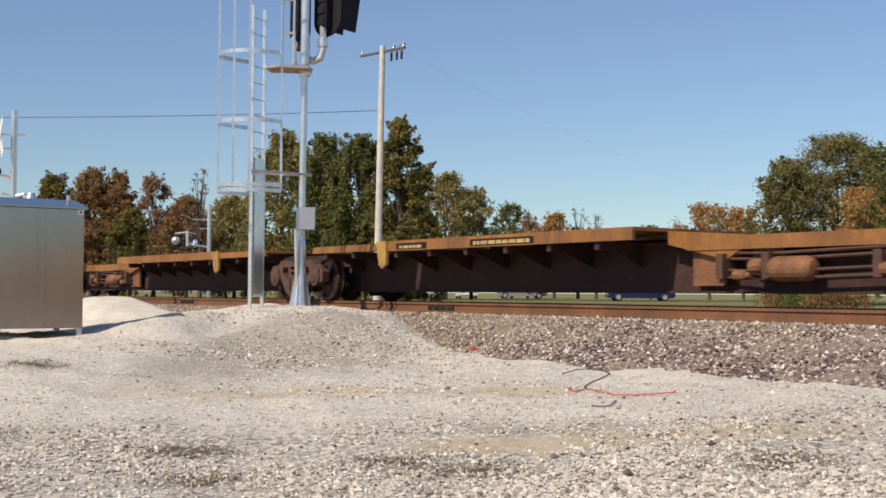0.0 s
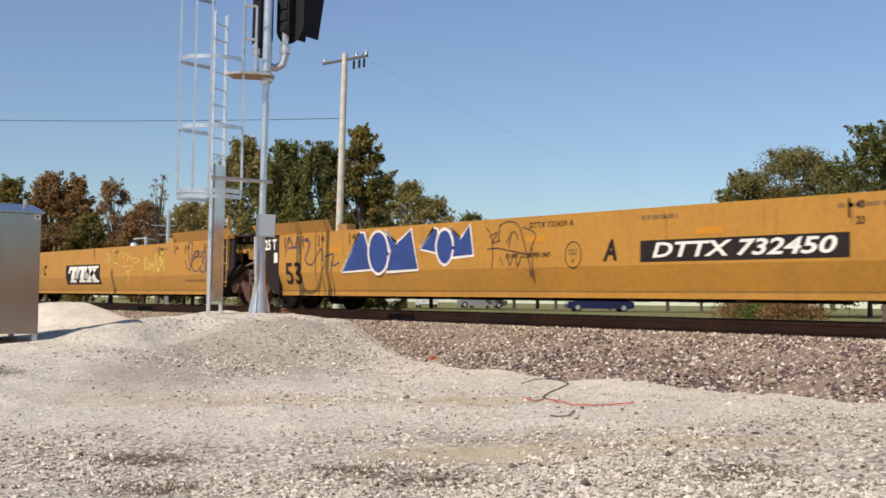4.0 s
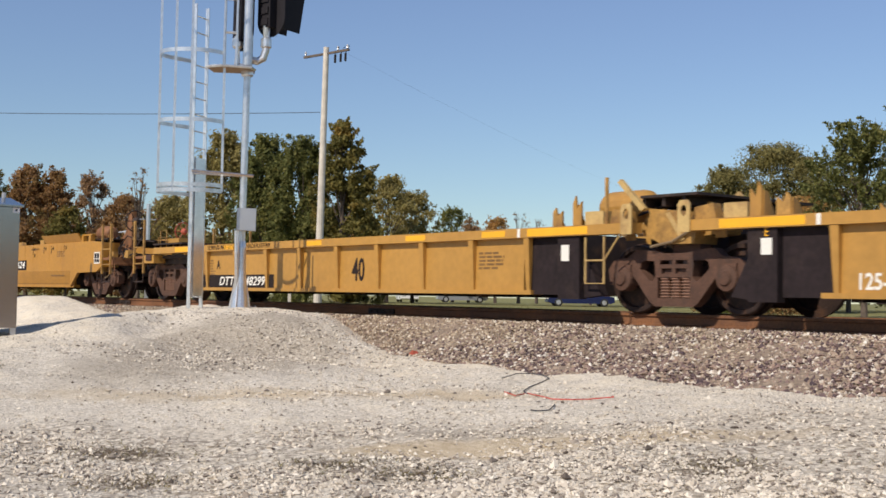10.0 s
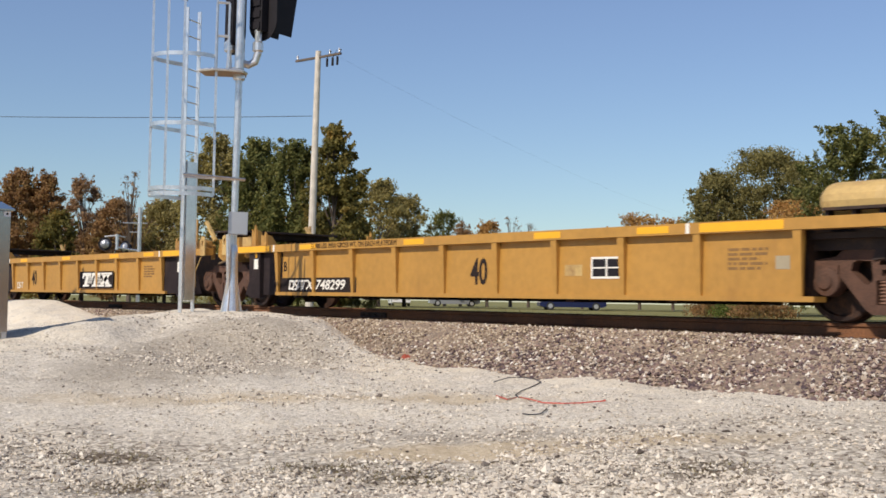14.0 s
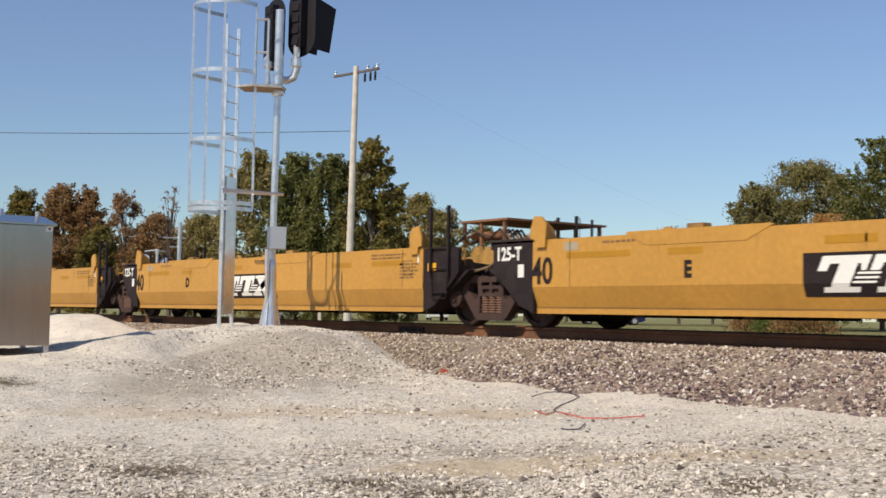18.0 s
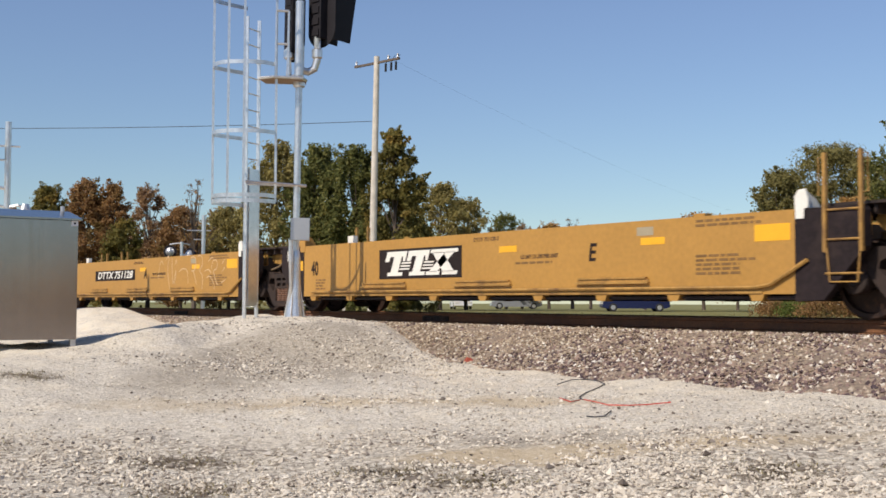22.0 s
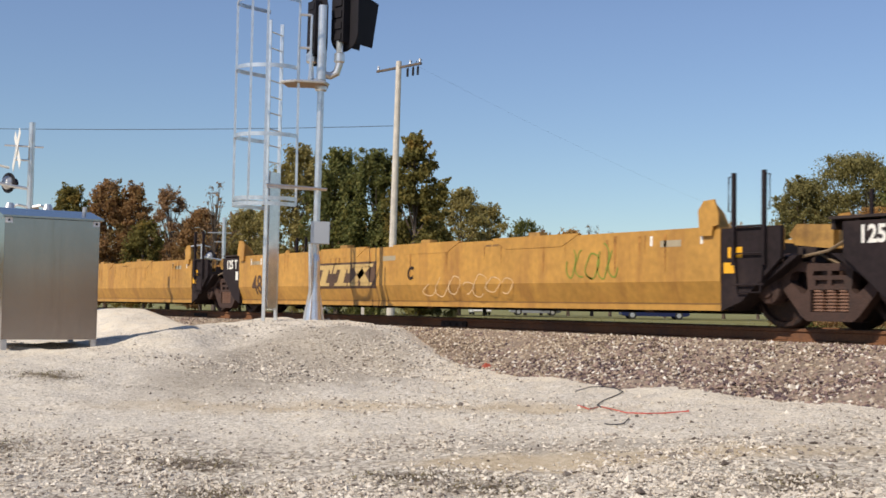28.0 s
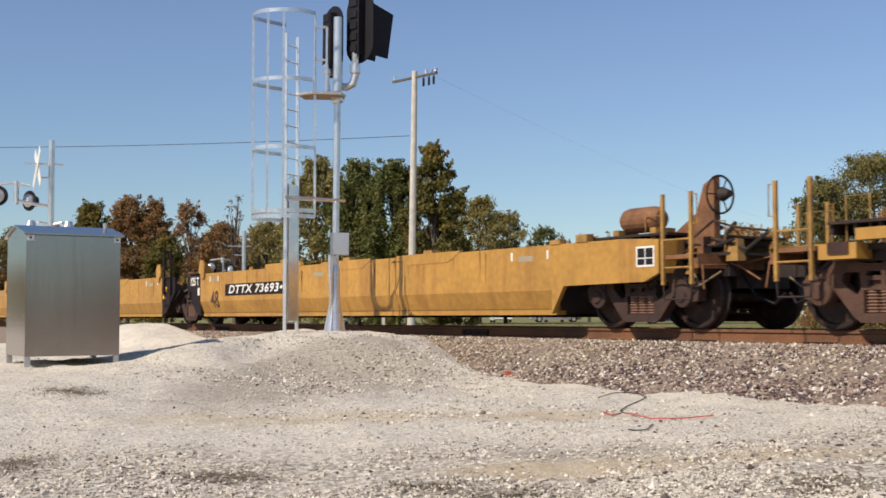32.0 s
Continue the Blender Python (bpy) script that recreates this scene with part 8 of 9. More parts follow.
def graffiti53(u, car, i, p):
    if car == 0 and i == 0:
        scribble(u, 5.3, 6.5, 0.4, 1.3, -1.426, "steelblue", 31, 0.06, 8, spiky=True)
        tag_strokes(u, [[(4.7, 1.0), (4.75, 1.24), (4.9, 1.2), (4.78, 1.1)], [(4.95, 1.0), (5.05, 1.12), (5.0, 1.2), (4.93, 1.08)], [(5.1, 1.22), (5.2, 1.1), (5.32, 1.25), (5.2, 0.95)]], "yellowspray", 0.03)
    if car == 0 and i == 1:
        scribble(u, -4.6, -3.4, 0.85, 1.25, -1.426, "purplespray", 33, 0.02, 3)
        tag_strokes(u, [[(1.63, 1.44), (1.70, 1.03), (1.81, 1.40), (1.86, 1.07), (1.95, 1.35), (2.01, 1.07)], [(2.08, 1.34), (2.23, 1.38), (2.19, 1.11), (2.53, 1.05)]], "yellowspray", 0.018)
        tag_strokes(u, [[(2.60, 1.14), (2.67, 1.31), (2.89, 1.32), (2.86, 1.17), (3.03, 1.30), (3.20, 1.25), (3.17, 1.10), (3.30, 1.29), (3.37, 1.11), (3.51, 1.19), (3.97, 1.11), (3.64, 1.06), (3.37, 1.20)], [(2.86, 0.97), (3.31, 0.98), (3.55, 0.99), (3.31, 0.85), (3.10, 0.85), (3.28, 0.76), (3.23, 0.57)]], "yellowspray", 0.018)
        tag_strokes(u, [[(4.29, 0.85), (4.28, 1.16), (4.41, 1.11), (4.32, 0.99), (4.47, 0.85)], [(4.50, 0.99), (4.57, 1.05), (4.62, 0.90), (4.52, 0.90), (4.50, 0.99)], [(4.68, 0.86), (4.69, 1.02), (4.76, 0.94), (4.81, 1.04), (4.85, 0.77)], [(4.93, 0.89), (4.92, 1.22), (5.03, 1.21), (4.99, 1.05), (5.09, 0.93)], [(5.13, 1.01), (5.21, 1.21), (5.28, 1.00), (5.18, 0.97)], [(5.30, 0.96), (5.32, 1.28), (5.41, 1.12), (5.45, 0.80)], [(5.01, 0.87), (5.24, 0.91)], [(5.03, 0.82), (5.22, 0.85)]], "yellowspray", 0.028)
        tag_strokes(u, [[(6.58, 1.07), (6.68, 0.99), (6.75, 0.88), (6.89, 0.84), (6.97, 0.98), (6.99, 1.28), (7.01, 1.44), (6.92, 1.46), (6.78, 1.40), (6.83, 1.14), (6.92, 0.91)], [(6.99, 1.02), (7.21, 1.12), (7.37, 1.18), (7.33, 1.26), (7.16, 1.23), (7.01, 1.05), (7.02, 0.87), (7.21, 0.79), (7.39, 0.84), (7.49, 0.93)], [(7.42, 1.11), (7.62, 1.24), (7.73, 1.25), (7.67, 1.10), (7.53, 1.03), (7.71, 0.92), (7.71, 0.81), (7.53, 0.78), (7.39, 0.86)], [(7.71, 0.99), (7.98, 1.09), (8.08, 1.22), (8.02, 1.28), (7.87, 1.20), (7.76, 1.03), (7.76, 0.85), (7.89, 0.76), (8.10, 0.80), (8.15, 0.91), (7.98, 0.98)]], "purplespray", 0.026, label="dark violet sprayed bubble outline")
    if car == 1 and i == 1:
        tag_strokes(u, [[(6.37, 0.87), (6.35, 0.97), (6.45, 1.02), (6.49, 0.93), (6.41, 0.87), (6.53, 0.96), (6.57, 1.03), (6.64, 0.96), (6.62, 0.79), (6.54, 0.76), (6.59, 0.89), (6.72, 0.89), (6.76, 0.82), (6.68, 0.79)], [(6.77, 0.86), (6.87, 0.94), (6.98, 0.91), (7.06, 0.85), (7.17, 0.77), (7.22, 0.94), (7.27, 0.84)], [(7.20, 0.84), (7.38, 0.90), (7.47, 0.85), (7.27, 0.85)]], "faded", 0.018)
    if car == 0 and i == 2:
        tag_strokes(u, [[(-7.82, 1.10), (-7.68, 1.43), (-7.49, 1.20), (-7.32, 1.44), (-7.26, 1.08)], [(-7.71, 1.21), (-7.35, 1.22)], [(-7.18, 1.36), (-6.87, 1.29), (-7.03, 0.97), (-6.77, 0.87), (-6.45, 1.17), (-6.35, 0.93)], [(-6.29, 1.01), (-5.99, 1.05), (-6.02, 0.84), (-5.78, 0.89)]], "purplespray", 0.03)
        tag_strokes(u, [[(-1.43, 1.38), (-1.28, 1.21), (-1.25, 0.90), (-1.27, 0.72)], [(-1.34, 1.21), (-1.14, 1.28), (-1.25, 1.12), (-1.07, 1.16)], [(-1.08, 1.40), (-1.11, 1.12)], [(-1.09, 1.38), (-0.87, 1.44), (-0.63, 1.36), (-0.47, 1.01), (-0.36, 0.75), (-0.30, 0.56)], [(-0.93, 1.11), (-0.74, 1.28), (-0.63, 1.14)], [(-0.80, 1.28), (-0.86, 1.02)], [(-0.54, 1.34), (-0.24, 1.22), (-0.34, 1.01), (-0.40, 0.84)], [(-1.39, 1.02), (-1.14, 1.03), (-0.80, 0.98), (-0.40, 0.92)], [(-1.07, 0.89), (-1.00, 0.76)], [(-0.90, 0.93), (-0.83, 0.76), (-0.76, 0.93)], [(-0.70, 0.89), (-0.65, 0.74), (-0.57, 0.88)], [(-0.31, 1.01), (-0.30, 0.58), (-0.38, 0.68)]], "faded", 0.02, label="dark spiky sprayed tag")
        for k, (pts, soft) in enumerate((([(-5.70, 0.70), (-5.10, 1.43), (-4.93, 1.42), (-4.59, 0.74)], False), ([(-4.27, 1.43), (-3.90, 1.20), (-3.46, 1.43), (-3.24, 0.72), (-4.20, 0.69), (-4.10, 1.06)], False), ([(-4.14, 1.04), (-4.22, 0.77), (-4.45, 0.66), (-4.68, 0.78), (-4.79, 1.06), (-4.70, 1.33), (-4.47, 1.43), (-4.24, 1.31)], True), ([(-3.22, 1.07), (-2.81, 1.42), (-2.70, 1.40), (-2.61, 0.97)], False), ([(-2.36, 1.41), (-2.08, 1.22), (-1.83, 1.44), (-1.73, 0.93), (-2.33, 0.90), (-2.29, 1.15)], False), ([(-2.27, 1.09), (-2.33, 0.88), (-2.49, 0.79), (-2.66, 0.88), (-2.74, 1.10), (-2.67, 1.31), (-2.51, 1.39), (-2.34, 1.30)], True))):
            tag_shape(u, pts, "bluepaint", -1.4252 - 0.0018 * (k % 3 == 2), None, "blue sprayed block shape outlined in white", "whitespray", 0.05, soft)


build_train()
# ---- ties ----
def b_tie(bm):
    box(bm, -0.115, 0.115, -1.3, 1.3, -0.36, -0.175)


tie_mesh = cached("tie", b_tie)
for i in range(96):
    link("tie", tie_mesh, M["tie"], track, m=pose(-52 + i * 0.55 + 0.03 * math.sin(i * 3.3), 0.03 * math.sin(i * 5.1), 0, 0, 0, 1.2 * math.sin(i * 7.7)))


# ---- trees ----
def crown_mesh(name, seed, h, w, base, leaves, leaf, form):
    """Leaves as small bent quads: uneven masses round the limbs' ends, with sprays of twigs that break the outline."""
    rng = np.random.default_rng(seed)
    n = {"bare": 40, "wispy": 150, "twiggy": 130}.get(form, 240)
    f = rng.uniform(0, 1, n) ** (1.0 if form == "spire" else 0.85)
    az = rng.uniform(0, 2 * np.pi, n)
    if form == "spire":
        env = np.interp(f, [0, 0.3, 0.55, 0.78, 0.9, 1.0], [0.95, 1.0, 0.82, 0.5, 0.36, 0.05])
    elif form == "tips":
        env = np.interp(f, [0, 0.4, 0.7, 0.9, 1.0], [0.9, 1.0, 0.9, 0.62, 0.3])
    elif form == "round":
        env = np.interp(f, [0, 0.12, 0.35, 0.6, 0.85, 1.0], [0.8, 0.92, 1.0, 0.92, 0.66, 0.2])
    else:
        env = np.interp(f, [0, 0.4, 0.62, 0.85, 1.0], [0.95, 1.0, 0.9, 0.6, 0.22])
    lobes = 1 + 0.13 * np.sin(3 * az + seed) + 0.11 * np.sin(5 * az + 9 * f + seed * 2.3) + 0.10 * np.sin(17 * f + 2 * az + seed)
    rad = w / 2 * env * lobes * np.sqrt(rng.uniform(0.08, 1, n)) * 1.22
    size = w * rng.uniform(0.045, 0.115, n) * {"tips": 0.8, "spire": 0.7, "wispy": 0.9, "twiggy": 0.72}.get(form, 1.0)
    tall = rng.uniform(1.2, 2.6, n) if form == "tips" else rng.uniform(0.55, 1.0, n)
    cs = np.stack([rad * np.cos(az), rad * np.sin(az), base + (h - base) * (0.02 + 0.93 * f), size], 1)
    weight = size ** 1.7 * rng.uniform(0.25, 1.0, n)
    pick = rng.choice(n, leaves, p=weight / weight.sum())
    d = rng.normal(0, 1, (leaves, 3))
    d /= np.linalg.norm(d, axis=1)[:, None]
    far = np.minimum(rng.gamma(2.2, 0.42, leaves), 2.0)
    pos = cs[pick, :3] + d * (cs[pick, 3] * far)[:, None] * np.stack([np.ones(leaves), np.ones(leaves), tall[pick]], 1)
    # sprays that stand out of the crown
    k = 40 if form == "round" else 70
    share = 0.34 if form == "twiggy" else 0.10
    m = int(leaves * share)
    root = rng.integers(0, n, k)
    out = np.stack([np.cos(az[root]) * 0.8, np.sin(az[root]) * 0.8, rng.uniform(0.3, 1.7, k)], 1) + rng.normal(0, 0.25, (k, 3))
    out /= np.linalg.norm(out, axis=1)[:, None]
    reach = (0.16 if form == "twiggy" else 0.075) * h * rng.uniform(0.4, 1.0, k) * (0.5 if form == "round" else 1.0)
    q = rng.integers(0, k, m)
    s = rng.uniform(0.1, 1, m)
    pos[:m] = cs[root[q], :3] + out[q] * (size[root[q]] * 0.7 + reach[q] * s)[:, None] + rng.normal(0, 1, (m, 3)) * (0.05 + 0.10 * (1 - s))[:, None]
    over = pos[:, 2] > h
    pos[over, 2] = h - (pos[over, 2] - h) * 0.4
    pos[:, 2] = np.maximum(pos[:, 2], max(0.02, base - 0.3))
    nn = d + rng.normal(0, 0.6, (leaves, 3)) + np.array([0, 0, 0.3])
    nn /= np.linalg.norm(nn, axis=1)[:, None]
    t = np.cross(nn, rng.normal(0, 1, (leaves, 3)))
    t /= np.linalg.norm(t, axis=1)[:, None]
    b = np.cross(nn, t)
    s = (leaf * rng.uniform(0.5, 1.25, leaves))[:, None]
    v = np.stack([pos - t * s, pos - b * s * 0.55 + nn * s * 0.15, pos + t * s, pos + b * s * 0.55 + nn * s * 0.15], 1)
    i = np.arange(leaves)[:, None] * 4
    me = bpy.data.meshes.new(name)
    me.from_pydata(v.reshape(-1, 3).tolist(), [], np.concatenate([i, i + 1, i + 2, i + 3], 1).tolist())
    return me, cs


def tree(name, m, seed, h, w, base, leafmat, label, leaves=5200, leaf=0.17, form="round", bare=0.0):
    t = thing(name, m, label, "tree")
    me, cs = crown_mesh("crown", seed, h, w, base, leaves, leaf, form)
    rng = random.Random(seed)
    bm = bmesh.new()
    lean = (rng.uniform(-0.3, 0.3), rng.uniform(-0.3, 0.3))
    top = h * (0.93 if form == "spire" else 0.72)
    pts = [(lean[0] * s, lean[1] * s, top * s) for s in (0, 0.3, 0.6, 1.0)]
    r0 = 0.02 * h
    for k in range(3):
        tube(bm, (pts[k][0], pts[k][1], pts[k][2] - (0.4 if k == 0 else 0)), pts[k + 1], r0 * (1 - 0.28 * k), 8, r0 * (1 - 0.28 * (k + 1)))
    part("trunk", bm, M["bark"], t)
    bm = bmesh.new()
    for c in cs[:: max(1, len(cs) // (40 if bare > 0.6 else 26))]:
        z0 = min(top * 0.95, max(h * 0.16, c[2] * 0.62))
        s = z0 / top
        mid = (c[0] * 0.5 + lean[0] * s * 0.5, c[1] * 0.5 + lean[1] * s * 0.5, z0 * 0.45 + c[2] * 0.55)
        tube(bm, (lean[0] * s, lean[1] * s, z0), mid, r0 * 0.3, 5, r0 * 0.16)
        tube(bm, mid, tuple(c[:3]), r0 * 0.16, 5, r0 * 0.05)
        for q in range(2 + int(bare * 6)):
            r = 0.12 * w if bare > 0.6 else c[3]
            e = (c[0] * 1.08 + rng.uniform(-1, 1) * r, c[1] * 1.08 + rng.uniform(-1, 1) * r, c[2] + rng.uniform(-0.1, 1.3) * r)
            tube(bm, tuple(c[:3]), e, r0 * 0.055, 4, r0 * 0.02)
    part("branchwork", bm, M["bark"], t)
    link("crown", me, leafmat, t)
    return t


G = -0.62


def field(x, y):
    return float(ground_z(x, y)) - 0.03


TREES = [
    ("tree", -97.8, 7.5, 8.5, 3.8, 0.15, "leafbrown", "brownish green autumn tree", "round", 15000, 0.0),
    ("tree", -101.1, 11.2, 7.7, 3.7, 0.15, "leafgreen", "low green and brown autumn tree", "round", 13000, 0.0),
    ("tree", -100.3, 14.2, 8.0, 3.8, 0.15, "leafrust", "low brown autumn tree", "round", 13000, 0.0),
    ("tree", -93.8, 15.1, 9.7, 3.1, 0.15, "leafmixed", "round green and brown autumn tree", "ragged", 15000, 0.0),
    ("tree", -89.2, 16.6, 9.8, 3.6, 0.15, "leafbrown", "brownish autumn tree with rounded top", "ragged", 19000, 0.0),
    ("tree", -87.6, 18.0, 9.5, 2.9, 0.15, "leafbrown", "brownish autumn tree with rounded top", "ragged", 16000, 0.0),
    ("tree", -80.7, 16.5, 6.2, 2.6, 0.15, "leafmixed", "low green tree turning yellow", "ragged", 8000, 0.0),
    ("tree", -96.0, 24.2, 10.2, 3.9, 0.15, "leafrust", "thin reddish brown autumn tree", "wispy", 9500, 0.8),
    ("tree", -84.8, 22.4, 7.7, 3.5, 0.15, "leafbrown", "low brown autumn tree", "ragged", 12000, 0.2),
    ("tree", -75.3, 19.4, 8.9, 2.1, 1.50, "leafrust", "nearly bare grey autumn tree", "bare", 160, 1.0),
    ("tree", -97.3, 31.4, 8.6, 4.0, 0.15, "leafrust", "brown and olive autumn tree", "ragged", 11000, 0.2),
    ("tree", -87.0, 27.4, 8.1, 4.5, 0.15, "leafolive", "olive autumn tree with loose crown", "ragged", 11000, 0.2),
    ("tree", -75.6, 25.7, 11.9, 4.9, 0.15, "leafolive", "tall olive-green tree with uneven top", "ragged", 24000, 0.3),
    ("tree", -66.3, 23.9, 10.6, 3.4, 0.15, "leafdark", "dense dark green tree with upright tips", "tips", 23000, 0.0),
    ("tree", -62.6, 24.3, 10.2, 3.1, 0.15, "leafdark", "dense dark green tree with upright tips", "tips", 21000, 0.0),
    ("tree", -59.6, 25.4, 11.2, 4.0, 0.15, "leafmixed", "dark pointed tree with orange and yellow patches", "spire", 30000, 0.0),
    ("tree", -63.5, 28.5, 7.8, 2.9, 0.15, "leafmixed", "low dark green tree turning yellow", "ragged", 10000, 0.0),
    ("tree", -81.8, 44.3, 10.5, 4.6, 0.15, "leafolive", "pale olive tree with loose crown", "wispy", 15000, 0.5),
    ("tree", -84.6, 49.1, 9.6, 4.5, 0.15, "leafolive", "pale olive tree with thinning crown", "wispy", 12000, 0.5),
    ("tree", -98.1, 64.3, 9.9, 4.4, 0.15, "leafdark", "small dark green rounded tree", "ragged", 9000, 0.0),
    ("tree", -94.7, 63.7, 8.4, 3.3, 0.15, "leafrust", "small pale brown autumn tree", "wispy", 5500, 0.3),
    ("tree", -91.4, 64.5, 8.5, 3.6, 0.15, "leaforange", "small orange-red autumn tree", "ragged", 7500, 0.0),
    ("tree", -95.9, 71.6, 10.1, 2.4, 1.00, "leafrust", "bare grey autumn tree", "bare", 120, 1.0),
    ("tree", -94.6, 73.0, 9.2, 2.9, 1.00, "leafrust", "bare grey autumn tree", "bare", 120, 1.0),
    ("tree", -79.3, 65.9, 6.6, 3.3, 0.15, "leafgreen", "low dull green tree", "ragged", 6000, 0.0),
    ("tree", -79.5, 74.0, 9.1, 6.4, 0.15, "leaforange", "yellow-orange thinning autumn tree", "wispy", 9000, 0.5),
    ("tree", -75.8, 74.6, 8.5, 3.9, 0.15, "leaforange", "yellow-orange thinning autumn tree", "wispy", 6500, 0.5),
    ("tree", -51.5, 50.6, 9.6, 3.8, 0.30, "leafgreen", "large spreading green tree", "round", 20000, 0.0),
    ("tree", -50.6, 55.1, 11.4, 7.3, 0.30, "leafgreen", "large spreading green tree", "round", 42000, 0.0),
    ("tree", -46.4, 52.0, 7.3, 5.0, 0.15, "leaforange", "low tree turning orange before a green one", "ragged", 9000, 0.0),
    ("tree", -49.4, 62.0, 9.6, 6.5, 0.30, "leafmixed", "large green tree turning orange", "round", 17000, 0.0),
    ("tree", -33.4, 39.0, 9.6, 5.1, 0.40, "leafdark", "dark tree with loose ragged crown", "twiggy", 15000, 0.9),
    ("tree", -29.5, 40.2, 10.3, 7.3, 0.40, "leafdark", "dark tree with loose ragged crown", "twiggy", 20000, 0.9),
    ("tree", -112.0, 6.0, 10.2, 8.0, 0.30, "leafgreen", "rounded green and brown tree", "round", 8000, 0),
    ("tree", -118.0, -4.0, 10.4, 8.5, 0.30, "leafbrown", "brown rounded autumn tree", "round", 8000, 0),
    ("tree", -120.0, -16.0, 10.4, 8.5, 0.30, "leafgreen", "rounded green roadside tree", "round", 8000, 0),
]
for k, (name, x, y, h, w, base, leaf, label, form, count, bare) in enumerate(TREES):
    up = 0.0055 * min(max(math.hypot(x, y + 13) - 30, 0), 80) if y > 8 else 0
    tree(name, pose(x, y, field(x, y), 0, 0, 37 * k), 100 + k, h + up, w, base if y < 40 else base + 0.9, M[leaf], label, int(count * 1.35), 0.125 if x < -55 else 0.10 if x < -33 else 0.085, form, bare)


def thicket():
    """Low brush that closes the foot of the tree line."""
    rng = np.random.default_rng(8)
    n = 44000
    s = rng.uniform(0, 1, n)
    x = -112 + 68 * s + rng.normal(0, 1.5, n)
    y = 18 + 70 * s ** 1.15 + rng.normal(0, 1.5, n)
    top = np.where(s < 0.45, 5.0, 3.2) + 1.2 * np.sin(s * 40) + 0.8 * np.sin(s * 97 + 1)
    z = ground_z(x, y) + 1.1 + top * rng.uniform(0, 1, n) ** 0.8
    pos = np.stack([x, y, z], 1)
    d = rng.normal(0, 1, (n, 3))
    d /= np.linalg.norm(d, axis=1)[:, None]
    t = np.cross(d, rng.normal(0, 1, (n, 3)))
    t /= np.linalg.norm(t, axis=1)[:, None]
    b = np.cross(d, t)
    q = (0.24 * rng.uniform(0.5, 1.3, n))[:, None]
    v = np.stack([pos - t * q, pos - b * q * 0.6, pos + t * q, pos + b * q * 0.6], 1)
    i = np.arange(n)[:, None] * 4
    me = bpy.data.meshes.new("thicket")
    me.from_pydata(v.reshape(-1, 3).tolist(), [], np.concatenate([i, i + 1, i + 2, i + 3], 1).tolist())
    tagged(link("thicket", me, M["leafbrown"]), "low brown and green brush along the tree line", "brush", kind="stuff")


thicket()


def far_woods():
    """Woods that close the view behind and beside the pad."""
    rng = np.random.default_rng(9)
    n = 16000
    a = np.radians(rng.uniform(185, 395, n))
    r = 90 + rng.normal(0, 5, n)
    x, y = r * np.cos(a), -13 + r * np.sin(a)
    z = G - 0.5 + (5.5 + 1.8 * np.sin(a * 17) + 1.2 * np.sin(a * 41)) * rng.uniform(0, 1, n) ** 0.7
    pos = np.stack([x, y, z], 1)
    d = rng.normal(0, 1, (n, 3))
    d /= np.linalg.norm(d, axis=1)[:, None]
    t = np.cross(d, rng.normal(0, 1, (n, 3)))
    t /= np.linalg.norm(t, axis=1)[:, None]
    b = np.cross(d, t)
    v = np.stack([pos - t * 0.7, pos - b * 0.5, pos + t * 0.7, pos + b * 0.5], 1)
    i = np.arange(n)[:, None] * 4
    me = bpy.data.meshes.new("far_woods")
    me.from_pydata(v.reshape(-1, 3).tolist(), [], np.concatenate([i, i + 1, i + 2, i + 3], 1).tolist())
    tagged(link("far_woods", me, M["leafbrown"]), "brown autumn woods round the open pad", "woods", kind="stuff")


far_woods()


def bush(m, seed, h, w, label, key):
    t = thing("bush", m, label, "bush")
    me, cs = crown_mesh("foliage", seed, h, w, 0.05, 3600, 0.07, "round")
    bm = bmesh.new()
    for c in cs[:14]:
        tube(bm, (0, 0, -0.1), tuple(c[:3]), 0.02, 4, 0.008)
    part("stem", bm, M["bark"], t)
    link("foliage", me, M[key], t)


for k, (x, y, h, w) in enumerate(((-39.1, 35.7, 1.15, 3.0), (-36.8, 34.6, 1.1, 2.8), (-34.6, 33.3, 1.0, 2.6), (-41.0, 38.0, 1.05, 2.6))):
    bush(pose(x, y, field(x, y)), 300 + k, h, w, *(("leafy green roadside bush", "leafbush") if k == 1 else ("brown and dull green roadside bush", "leafbrown")))


def grass():
    rng = np.random.default_rng(12)
    n = 30000
    x = rng.uniform(-70, 0, n)
    y = 4.3 + 26 * rng.uniform(0, 1, n) ** 1.5
    h = rng.uniform(0.1, 0.38, n)
    a = rng.uniform(0, 2 * np.pi, n)
    w = 0.02
    p = np.stack([x, y, ground_z(x, y)], 1)
    dx = np.stack([np.cos(a) * w, np.sin(a) * w, np.zeros(n)], 1)
    tip = p + np.stack([rng.normal(0, 0.06, n), rng.normal(0, 0.06, n), h], 1)
    v = np.stack([p - dx, p + dx, tip], 1)
    i = np.arange(n)[:, None] * 3
    me = bpy.data.meshes.new("grass")
    me.from_pydata(v.reshape(-1, 3).tolist(), [], np.concatenate([i, i + 1, i + 2], 1).tolist())
    tagged(link("grass", me, M["grassblade"]), "rough dry green grass beyond the track", "grass", kind="stuff")


grass()


